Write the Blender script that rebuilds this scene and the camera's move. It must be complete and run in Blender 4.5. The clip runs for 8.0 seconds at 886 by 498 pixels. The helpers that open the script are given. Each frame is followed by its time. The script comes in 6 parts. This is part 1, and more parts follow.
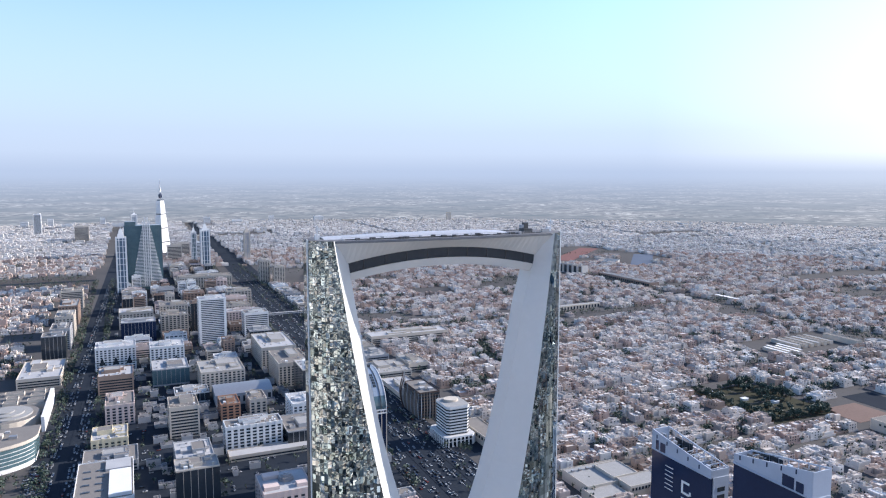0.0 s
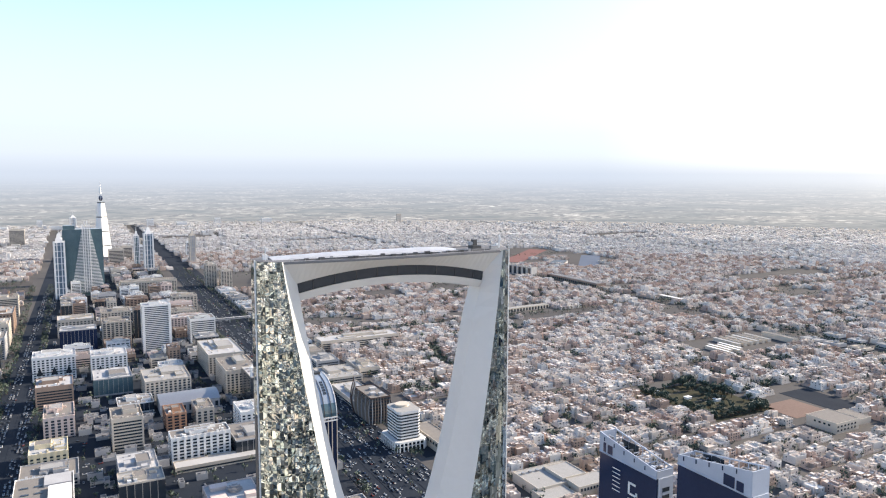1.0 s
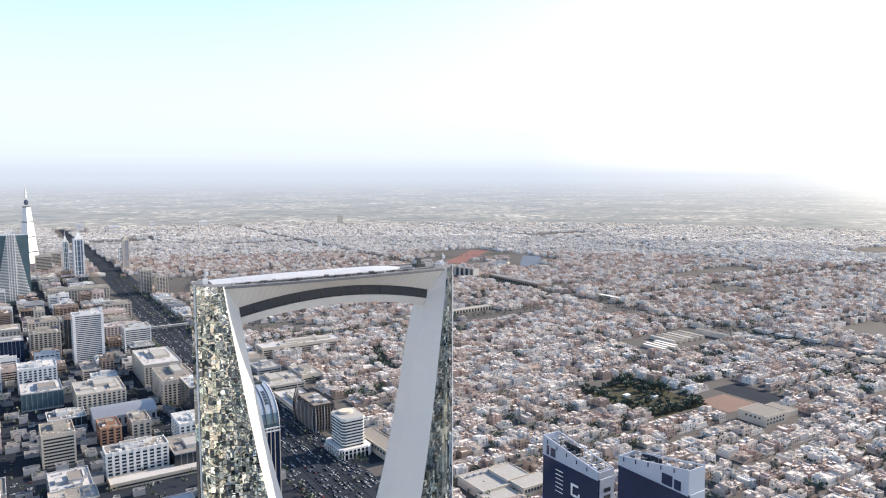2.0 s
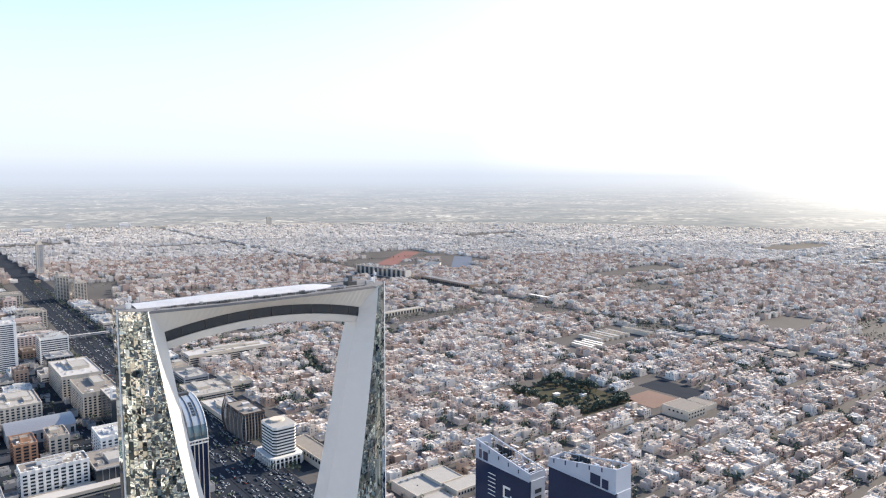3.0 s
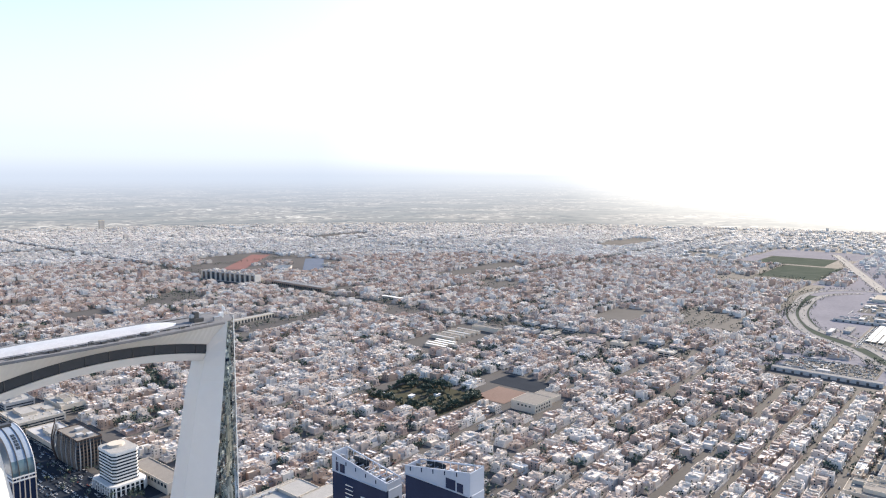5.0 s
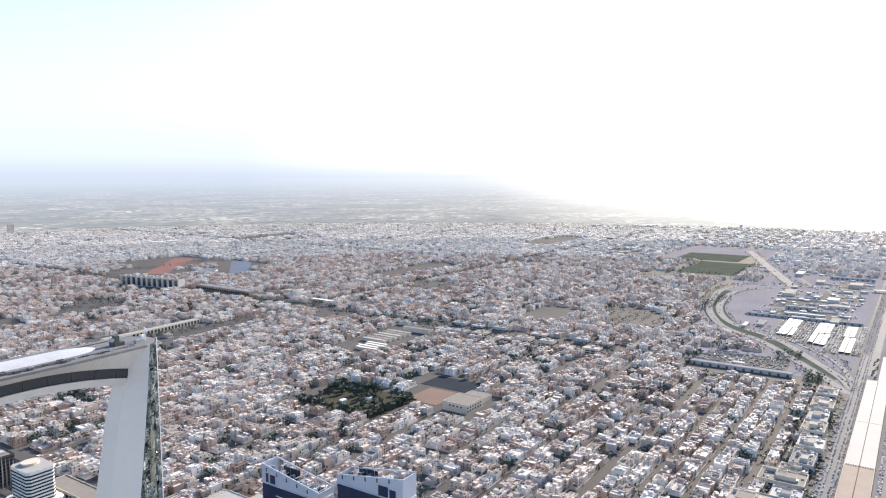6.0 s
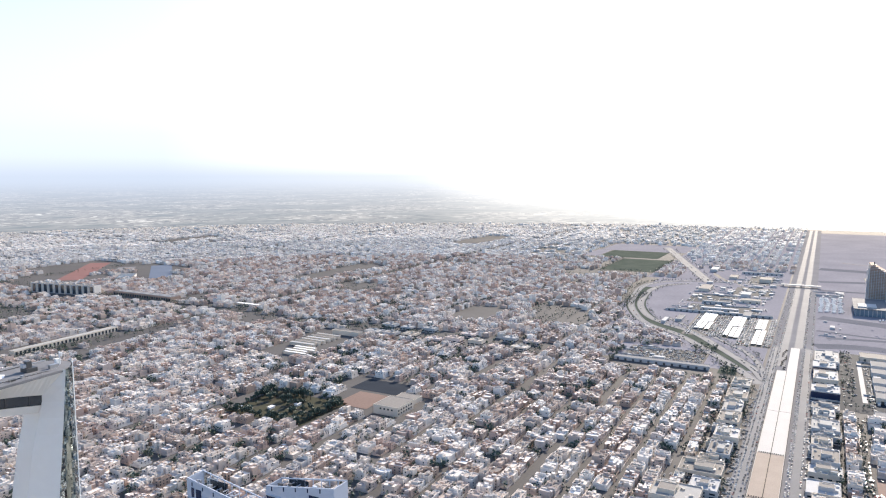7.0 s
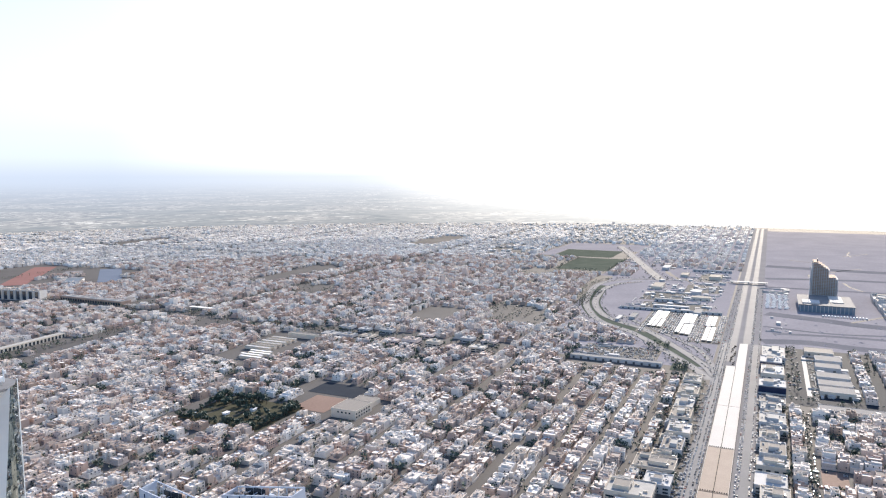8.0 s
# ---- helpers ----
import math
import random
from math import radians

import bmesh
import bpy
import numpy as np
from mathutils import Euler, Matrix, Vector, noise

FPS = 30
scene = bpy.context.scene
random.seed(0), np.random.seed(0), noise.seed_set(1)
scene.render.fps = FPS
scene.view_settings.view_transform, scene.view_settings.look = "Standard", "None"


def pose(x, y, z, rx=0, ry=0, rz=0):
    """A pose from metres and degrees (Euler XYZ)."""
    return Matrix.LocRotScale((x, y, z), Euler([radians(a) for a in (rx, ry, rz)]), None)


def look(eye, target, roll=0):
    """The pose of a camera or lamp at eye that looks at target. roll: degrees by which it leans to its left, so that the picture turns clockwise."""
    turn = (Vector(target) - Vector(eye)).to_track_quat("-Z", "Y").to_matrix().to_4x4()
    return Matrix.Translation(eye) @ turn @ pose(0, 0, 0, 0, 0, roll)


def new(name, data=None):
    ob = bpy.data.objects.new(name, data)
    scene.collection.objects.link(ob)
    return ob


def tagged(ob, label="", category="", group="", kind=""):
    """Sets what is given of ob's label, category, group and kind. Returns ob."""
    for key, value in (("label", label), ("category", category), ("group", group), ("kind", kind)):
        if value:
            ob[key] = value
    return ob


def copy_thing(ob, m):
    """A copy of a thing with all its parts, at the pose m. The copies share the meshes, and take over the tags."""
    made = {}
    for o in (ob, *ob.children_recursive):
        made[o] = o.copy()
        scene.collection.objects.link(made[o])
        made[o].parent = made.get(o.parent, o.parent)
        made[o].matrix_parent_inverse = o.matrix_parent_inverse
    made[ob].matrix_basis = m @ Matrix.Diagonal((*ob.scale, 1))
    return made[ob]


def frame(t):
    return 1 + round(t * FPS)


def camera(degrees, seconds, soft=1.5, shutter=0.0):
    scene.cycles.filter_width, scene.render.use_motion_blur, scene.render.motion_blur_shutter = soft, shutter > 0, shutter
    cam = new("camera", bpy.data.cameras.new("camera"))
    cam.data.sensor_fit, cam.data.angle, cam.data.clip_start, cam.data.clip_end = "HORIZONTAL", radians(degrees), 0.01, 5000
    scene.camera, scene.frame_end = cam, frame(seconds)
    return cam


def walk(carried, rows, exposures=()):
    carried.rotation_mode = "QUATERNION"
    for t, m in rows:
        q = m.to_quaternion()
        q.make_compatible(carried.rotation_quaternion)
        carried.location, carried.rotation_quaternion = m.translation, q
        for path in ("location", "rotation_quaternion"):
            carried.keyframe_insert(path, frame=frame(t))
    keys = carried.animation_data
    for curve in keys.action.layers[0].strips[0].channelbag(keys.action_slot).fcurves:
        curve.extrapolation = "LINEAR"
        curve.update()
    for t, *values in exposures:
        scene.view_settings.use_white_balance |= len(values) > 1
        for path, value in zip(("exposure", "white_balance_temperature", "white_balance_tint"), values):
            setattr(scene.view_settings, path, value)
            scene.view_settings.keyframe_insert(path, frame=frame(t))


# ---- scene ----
cam = camera(64.1, 8.0, soft=1.15)
PATH = [
    (0, (0.335, 1.453, 318.785), (0.326, 3.442, 318.572), 0.1),
    (0.5, (0.784, 1.189, 321.187), (0.849, 3.177, 320.976), 0.1),
    (1, (0.54, 1.062, 323.546), (0.671, 3.047, 323.336), 0.2),
    (1.5, (0.063, 1.311, 326.138), (0.272, 3.289, 325.929), 0.1),
    (3, (0.061, 0.326, 333.849), (0.543, 2.256, 333.641), 0.1),
    (3.5, (0.014, -0.041, 336.285), (0.602, 1.86, 336.076), 0.1),
    (4, (-0.041, -0.147, 338.523), (0.642, 1.721, 338.313), 0.0),
    (4.5, (-0.071, 0.331, 340.792), (0.708, 2.161, 340.581), 0.1),
    (6, (-0.212, -1.297, 348.341), (0.832, 0.395, 348.128), -0.0),
    (6.5, (-0.246, -1.319, 350.951), (0.881, 0.318, 350.736), -0.0),
    (7, (-0.349, -1.18, 352.723), (0.861, 0.398, 352.508), -0.1),
    (7.5, (-0.249, -1.374, 354.194), (1.017, 0.159, 353.979), -0.2),
    (8, (-0.36, -1.652, 355.618), (0.944, -0.151, 355.402), -0.2),
]
EXPOSURES = [(0.0, 0.99, 5900, 11), (0.5, 1.16, 6350, 11), (1.0, 1.34, 6900, 9), (3.0, 1.37, 6900, 9), (8.0, 1.37, 6600, 9)]
walk(cam, [(t, look(eye, target, roll)) for t, eye, target, roll in PATH], EXPOSURES)

# ---- world and light: hazy afternoon sun, ahead and to the right of the first view ----
SUN_AZ, SUN_EL = 69.0, 25.0          # degrees clockwise from +y, degrees up
world = bpy.data.worlds.new("hazy_sky")
scene.world = world
world.use_nodes = True
wn = world.node_tree
sky = wn.nodes.new("ShaderNodeTexSky")
sky.sky_type = "NISHITA"
sky.sun_disc = False
sky.sun_elevation = radians(SUN_EL)
sky.sun_rotation = radians(SUN_AZ)
sky.altitude = 600
sky.air_density = 0.9
sky.dust_density = 0.8
sky.ozone_density = 2.2
wn.links.new(sky.outputs[0], wn.nodes["Background"].inputs[0])
wn.nodes["Background"].inputs[1].default_value = 0.15

sun_data = bpy.data.lights.new("sun", "SUN")
sun_data.energy = 4.7
sun_data.angle = radians(0.6)
sun_data.color = (1.0, 0.88, 0.75)
sun = new("sun", sun_data)
sun_from = Vector((math.sin(radians(SUN_AZ)) * math.cos(radians(SUN_EL)), math.cos(radians(SUN_AZ)) * math.cos(radians(SUN_EL)), math.sin(radians(SUN_EL))))
sun.matrix_world = look(sun_from * 900, (0, 0, 0))


# ---- materials ----
def nodes_of(name):
    m = bpy.data.materials.new(name)
    m.use_nodes = True
    t = m.node_tree
    return m, t, t.nodes["Principled BSDF"]


def ramp(t, fac, stops):
    r = t.nodes.new("ShaderNodeValToRGB")
    e = r.color_ramp.elements
    while len(e) < len(stops):
        e.new(0.5)
    for el, (p, c) in zip(e, stops):
        el.position, el.color = p, (*c, 1)
    t.links.new(fac, r.inputs[0])
    return r.outputs[0]


def noise_tex(t, scale, detail=4.0, rough=0.55, vec=None):
    n = t.nodes.new("ShaderNodeTexNoise")
    n.inputs["Scale"].default_value = scale
    n.inputs["Detail"].default_value = detail
    n.inputs["Roughness"].default_value = rough
    if vec is None:
        g = t.nodes.new("ShaderNodeNewGeometry")
        vec = g.outputs["Position"]
    t.links.new(vec, n.inputs["Vector"])
    return n.outputs["Fac"]


def blend(t, fac, a, b, kind="MIX"):
    m = t.nodes.new("ShaderNodeMix")
    m.data_type, m.blend_type = "RGBA", kind
    for sock, v in ((m.inputs[0], fac), (m.inputs[6], a), (m.inputs[7], b)):
        if isinstance(v, bpy.types.NodeSocket):
            t.links.new(v, sock)
        elif isinstance(v, (int, float)):
            sock.default_value = v
        else:
            sock.default_value = (*v, 1)
    return m.outputs[2]


def bump(t, p, fac, strength, dist):
    b = t.nodes.new("ShaderNodeBump")
    b.inputs["Strength"].default_value = strength
    b.inputs["Distance"].default_value = dist
    t.links.new(fac, b.inputs["Height"])
    t.links.new(b.outputs[0], p.inputs["Normal"])


def surface(name, dark, light, scale, fine, rough=0.8, metal=0.0, relief=0.2, dist=0.05, pick=None, stops=None, grain=0.35, shine=0.05):
    """Two scales of variation between dark and light; pick: 'island' or 'object' picks a tone by chance from stops."""
    m, t, p = nodes_of(name)
    big, small = noise_tex(t, scale), noise_tex(t, fine, 6.0, 0.65)
    c = blend(t, big, dark, light)
    if pick:
        if pick == "island":
            src = t.nodes.new("ShaderNodeNewGeometry").outputs["Random Per Island"]
        else:
            src = t.nodes.new("ShaderNodeObjectInfo").outputs["Random"]
        tone = ramp(t, src, stops)
        t.nodes[-1].color_ramp.interpolation = "CONSTANT" if len(stops) > 4 else "LINEAR"
        c = blend(t, 1.0, tone, c, "MULTIPLY")
    c = blend(t, grain, c, ramp(t, small, [(0.3, (0.55, 0.53, 0.5)), (0.7, (1.15, 1.13, 1.1))]), "MULTIPLY")
    t.links.new(c, p.inputs["Base Color"])
    p.inputs["Roughness"].default_value = rough
    p.inputs["Metallic"].default_value = metal
    if rough > 0.72:                # dusty matt surfaces hardly shine
        p.inputs["Specular IOR Level"].default_value = shine
    if relief:
        bump(t, p, small, relief, dist)
    return m


WALL_TONES = [(0.0, (0.72, 0.66, 0.61)), (0.2, (0.6, 0.5, 0.44)), (0.4, (0.8, 0.77, 0.74)), (0.54, (0.48, 0.39, 0.34)), (0.66, (0.68, 0.6, 0.55)), (0.84, (0.58, 0.46, 0.41))]
ROOF_TONES = [(0.0, (0.56, 0.51, 0.48)), (0.26, (0.42, 0.37, 0.34)), (0.5, (0.64, 0.6, 0.57)), (0.7, (0.28, 0.25, 0.235)), (0.82, (0.48, 0.41, 0.37)), (0.9, (0.8, 0.79, 0.78))]
ONE = (0.94, 0.94, 0.94)


def shades(name, tones, fine):
    """One material for each tone, with a slight change from volume to volume."""
    return [surface(f"{name}_{k}", (0.8, 0.79, 0.78), ONE, 0.03, fine, pick="island", stops=[(0.0, tuple(x * 0.88 for x in c)), (1.0, c)]) for k, c in enumerate(tones)]


HOUSE_WALLS = shades("house_plaster", ((0.71, 0.64, 0.58), (0.55, 0.44, 0.38), (0.82, 0.78, 0.74), (0.4, 0.31, 0.26), (0.62, 0.53, 0.48), (0.5, 0.38, 0.33), (0.74, 0.7, 0.67)), 0.9)
HOUSE_ROOFS = shades("house_roof", ((0.65, 0.6, 0.565), (0.44, 0.39, 0.36), (0.76, 0.72, 0.69), (0.23, 0.21, 0.2), (0.85, 0.84, 0.83)), 0.6)
HOUSE_SET = HOUSE_WALLS + HOUSE_ROOFS
M_WALLS = surface("plaster_mixed", (0.78, 0.77, 0.75), ONE, 0.02, 0.9, pick="island", stops=WALL_TONES)
M_ROOFS = surface("roof_mixed", (0.7, 0.69, 0.67), ONE, 0.05, 0.6, pick="island", stops=ROOF_TONES)
# far house tones are lightened, putting the missing distance haze into their colour
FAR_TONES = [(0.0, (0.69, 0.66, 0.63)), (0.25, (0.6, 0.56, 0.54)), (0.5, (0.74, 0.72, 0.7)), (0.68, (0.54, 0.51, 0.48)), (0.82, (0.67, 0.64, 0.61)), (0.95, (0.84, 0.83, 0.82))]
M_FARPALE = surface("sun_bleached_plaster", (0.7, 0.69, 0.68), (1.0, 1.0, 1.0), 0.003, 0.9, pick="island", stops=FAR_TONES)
M_WHITE = surface("white_cladding", (0.62, 0.62, 0.62), (0.76, 0.76, 0.75), 0.05, 1.2, rough=0.74)
M_CREAM = surface("cream_stone", (0.46, 0.41, 0.35), (0.56, 0.505, 0.435), 0.05, 1.2)
M_GREYC = surface("grey_concrete", (0.32, 0.32, 0.33), (0.46, 0.46, 0.46), 0.05, 1.2)
M_BROWN = surface("brown_stone", (0.24, 0.17, 0.13), (0.36, 0.27, 0.22), 0.05, 1.2)
M_SAND = surface("dusty_ground", (0.165, 0.163, 0.185), (0.265, 0.258, 0.282), 0.008, 0.12, shine=0.0)
M_GRIT = surface("dark_grit", (0.095, 0.098, 0.115), (0.165, 0.167, 0.185), 0.015, 0.2, shine=0.0)
M_BLOCK = surface("paved_yard", (0.05, 0.048, 0.048), (0.11, 0.102, 0.097), 0.03, 0.3)
M_ASPHALT = surface("asphalt", (0.016, 0.021, 0.031), (0.036, 0.043, 0.054), 0.02, 0.5, rough=0.75, shine=0.02)
M_STREET = surface("street_asphalt", (0.058, 0.056, 0.056), (0.122, 0.117, 0.115), 0.006, 0.3, rough=0.8)
M_CONCRETE = surface("pale_concrete", (0.36, 0.35, 0.34), (0.47, 0.455, 0.435), 0.02, 0.8, rough=0.8)
M_TAN = surface("tan_concrete", (0.24, 0.2, 0.17), (0.32, 0.27, 0.23), 0.05, 0.8, rough=0.8)
M_RED = surface("red_earth", (0.16, 0.085, 0.08), (0.22, 0.12, 0.11), 0.02, 0.3)
M_COURT = surface("blue_court_paint", (0.09, 0.115, 0.16), (0.13, 0.155, 0.205), 0.02, 0.3)
M_RAMP = surface("worn_grey_asphalt", (0.12, 0.124, 0.134), (0.195, 0.196, 0.203), 0.02, 0.4)
M_BLEACHED = surface("bleached_road", (0.15, 0.149, 0.156), (0.235, 0.231, 0.238), 0.02, 0.4, shine=0.0)
M_ROSE = surface("rose_stone", (0.55, 0.44, 0.4), (0.66, 0.55, 0.5), 0.05, 1.2)
M_YELLOW = surface("yellow_stone", (0.58, 0.5, 0.34), (0.68, 0.6, 0.43), 0.05, 1.2)
M_RUST = surface("rust_stone", (0.36, 0.2, 0.13), (0.46, 0.28, 0.19), 0.05, 1.2)
M_TERRA = surface("orange_earth", (0.15, 0.105, 0.09), (0.21, 0.15, 0.126), 0.02, 0.3)
M_PAINT = surface("road_paint", (0.7, 0.7, 0.68), (0.82, 0.82, 0.8), 0.2, 2.0, rough=0.6, relief=0)
M_LEAF = surface("foliage", (0.024, 0.044, 0.034), (0.062, 0.09, 0.062), 0.15, 1.5, rough=0.7, relief=0.5)
M_GRASS = surface("park_grass", (0.03, 0.032, 0.022), (0.066, 0.064, 0.043), 0.03, 0.7, rough=0.9)
M_FIELD = surface("watered_field", (0.05, 0.063, 0.053), (0.108, 0.12, 0.1), 0.02, 0.5, rough=0.9, shine=0.0)
M_BARK = surface("bark", (0.1, 0.07, 0.05), (0.18, 0.13, 0.1), 1.0, 6.0)
M_STEEL = surface("grey_steel", (0.3, 0.3, 0.31), (0.42, 0.42, 0.43), 0.5, 4.0, rough=0.45, metal=0.7)
M_DARKSTEEL = surface("dark_machine_steel", (0.05, 0.05, 0.055), (0.1, 0.1, 0.1), 0.5, 4.0, rough=0.5, metal=0.5)
M_SATIN = surface("satin_aluminium", (0.52, 0.51, 0.49), (0.59, 0.58, 0.555), 0.03, 0.5, rough=0.5, metal=0.12, relief=0, grain=0.06)
M_NAVY = surface("navy_glass", (0.01, 0.018, 0.045), (0.018, 0.03, 0.07), 0.05, 0.6, rough=0.12, relief=0)
M_DARKGLASS = surface("dark_glass", (0.02, 0.026, 0.034), (0.04, 0.05, 0.06), 0.08, 0.7, rough=0.12, relief=0)
M_TEAL = surface("teal_glass", (0.06, 0.105, 0.125), (0.1, 0.155, 0.175), 0.05, 0.4, rough=0.12, relief=0)
M_BLUEGLASS = surface("blue_glass", (0.09, 0.13, 0.17), (0.14, 0.19, 0.24), 0.05, 0.4, rough=0.1, relief=0)
M_TYRE = surface("tyre_rubber", (0.015, 0.015, 0.015), (0.03, 0.03, 0.03), 2.0, 20.0, relief=0)
CAR_TONES = [(0.0, (0.55, 0.55, 0.55)), (0.26, (0.3, 0.31, 0.33)), (0.45, (0.04, 0.04, 0.045)), (0.75, (0.3, 0.31, 0.33)), (0.92, (0.22, 0.05, 0.04)), (0.96, (0.05, 0.08, 0.17))]
M_CAR = surface("car_paint", ONE, ONE, 0.5, 3.0, rough=0.74, relief=0, pick="object", stops=CAR_TONES)
M_CARS = surface("car_paint_mixed", ONE, ONE, 0.5, 3.0, rough=0.74, relief=0, pick="island", stops=CAR_TONES)

# silvery mirror glass of the landmark tower
def mirror_glass(name, whole):
    """Reflective panes, broken reflections partly painted as random tones; whole: one tone for each object, else one
    for each pane of a joined wall.
    """
    m, t, p = nodes_of(name)
    chance = t.nodes.new("ShaderNodeObjectInfo").outputs["Random"] if whole else t.nodes.new("ShaderNodeNewGeometry").outputs["Random Per Island"]
    c = ramp(t, chance, [(0.0, (0.22, 0.28, 0.29)), (0.5, (0.38, 0.46, 0.475)), (0.9, (0.56, 0.65, 0.665)), (1.0, (0.75, 0.85, 0.87))])
    c = blend(t, 1.0, c, ramp(t, noise_tex(t, 0.06), [(0.3, (0.8, 0.84, 0.82)), (0.7, (1, 1, 1))]), "MULTIPLY")
    t.links.new(c, p.inputs["Base Color"])
    p.inputs["Metallic"].default_value, p.inputs["Roughness"].default_value = 1.0, 0.0
    bump(t, p, noise_tex(t, 0.6, 0.0), 0.05, 0.2)
    return m


M_MIRROR = mirror_glass("silver_mirror_glass", True)
M_MIRRORS = mirror_glass("silver_mirror_glass_joined", False)

# backdrop beyond the last houses: streaks of far quarters under haze, painted as emission, brighter towards the sun
M_FAR, _t, _p = nodes_of("hazy_distance")
_t.nodes.remove(_p)


def calc(op, a, b=None, c=None):
    n = _t.nodes.new("ShaderNodeMath")
    n.operation = op
    for sock, v in zip(n.inputs, (a, b, c)):
        if isinstance(v, bpy.types.NodeSocket):
            _t.links.new(v, sock)
        elif v is not None:
            sock.default_value = v
    return n.outputs[0]


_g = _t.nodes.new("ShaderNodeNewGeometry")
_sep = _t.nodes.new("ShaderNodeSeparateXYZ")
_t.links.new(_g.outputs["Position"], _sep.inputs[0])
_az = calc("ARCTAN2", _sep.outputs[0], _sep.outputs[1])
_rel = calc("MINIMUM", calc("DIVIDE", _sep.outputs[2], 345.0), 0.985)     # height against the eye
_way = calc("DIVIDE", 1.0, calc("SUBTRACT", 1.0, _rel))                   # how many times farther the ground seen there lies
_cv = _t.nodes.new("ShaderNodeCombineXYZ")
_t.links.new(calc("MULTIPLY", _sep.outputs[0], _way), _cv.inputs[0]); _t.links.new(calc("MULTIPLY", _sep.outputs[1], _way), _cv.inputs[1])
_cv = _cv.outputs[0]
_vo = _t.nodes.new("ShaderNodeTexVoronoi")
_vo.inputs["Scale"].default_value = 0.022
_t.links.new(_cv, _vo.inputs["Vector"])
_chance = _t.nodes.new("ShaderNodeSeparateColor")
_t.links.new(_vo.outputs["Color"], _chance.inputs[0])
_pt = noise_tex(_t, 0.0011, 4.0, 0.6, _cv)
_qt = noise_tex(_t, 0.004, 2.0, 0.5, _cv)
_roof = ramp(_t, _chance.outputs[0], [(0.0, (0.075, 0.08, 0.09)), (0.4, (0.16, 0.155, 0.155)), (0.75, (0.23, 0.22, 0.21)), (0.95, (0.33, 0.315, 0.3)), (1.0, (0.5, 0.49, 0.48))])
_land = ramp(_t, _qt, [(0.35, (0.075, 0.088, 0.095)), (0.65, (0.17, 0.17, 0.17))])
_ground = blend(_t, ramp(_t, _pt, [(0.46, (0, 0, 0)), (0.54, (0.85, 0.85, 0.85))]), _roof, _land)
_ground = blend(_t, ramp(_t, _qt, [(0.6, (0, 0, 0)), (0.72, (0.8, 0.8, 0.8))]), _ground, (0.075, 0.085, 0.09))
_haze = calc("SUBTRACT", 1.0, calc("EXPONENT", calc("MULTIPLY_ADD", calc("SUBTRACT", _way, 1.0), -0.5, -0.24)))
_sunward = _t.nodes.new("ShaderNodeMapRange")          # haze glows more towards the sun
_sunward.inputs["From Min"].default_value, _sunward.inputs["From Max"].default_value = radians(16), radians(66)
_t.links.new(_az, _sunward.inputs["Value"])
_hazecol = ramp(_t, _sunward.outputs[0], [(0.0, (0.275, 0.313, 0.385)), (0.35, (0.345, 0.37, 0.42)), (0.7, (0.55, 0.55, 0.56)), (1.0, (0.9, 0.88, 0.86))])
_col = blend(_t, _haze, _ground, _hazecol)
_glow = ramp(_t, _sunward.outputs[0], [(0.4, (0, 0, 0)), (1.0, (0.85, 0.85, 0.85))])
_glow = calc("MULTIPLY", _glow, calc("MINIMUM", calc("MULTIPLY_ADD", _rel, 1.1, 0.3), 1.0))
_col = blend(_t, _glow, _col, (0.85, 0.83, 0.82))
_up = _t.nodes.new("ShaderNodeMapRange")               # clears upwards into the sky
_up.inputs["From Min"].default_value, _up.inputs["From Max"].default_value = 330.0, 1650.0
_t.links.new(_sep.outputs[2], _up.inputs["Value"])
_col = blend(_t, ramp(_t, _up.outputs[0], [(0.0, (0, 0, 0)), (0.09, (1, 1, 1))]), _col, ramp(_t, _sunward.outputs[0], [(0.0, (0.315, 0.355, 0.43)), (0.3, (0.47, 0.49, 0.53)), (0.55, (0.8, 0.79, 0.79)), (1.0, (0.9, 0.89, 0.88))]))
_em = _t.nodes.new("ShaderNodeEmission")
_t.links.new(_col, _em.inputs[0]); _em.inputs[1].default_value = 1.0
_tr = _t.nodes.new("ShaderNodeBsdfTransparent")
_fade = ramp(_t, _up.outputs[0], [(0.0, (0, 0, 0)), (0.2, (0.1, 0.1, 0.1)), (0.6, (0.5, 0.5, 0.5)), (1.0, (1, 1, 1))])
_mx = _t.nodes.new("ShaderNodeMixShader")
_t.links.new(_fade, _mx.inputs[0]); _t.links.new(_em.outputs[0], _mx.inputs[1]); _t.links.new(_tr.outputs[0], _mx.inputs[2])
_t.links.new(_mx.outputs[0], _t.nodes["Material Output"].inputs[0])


# ---- the city's street grid: a runs along the highway, b across it ----
GA = radians(24.26)
GRID = Matrix.Rotation(GA, 4, "Z")
CG, SG = math.cos(GA), math.sin(GA)


def ab(a, b, z=0.0):
    return Vector((a * CG - b * SG, a * SG + b * CG, z))


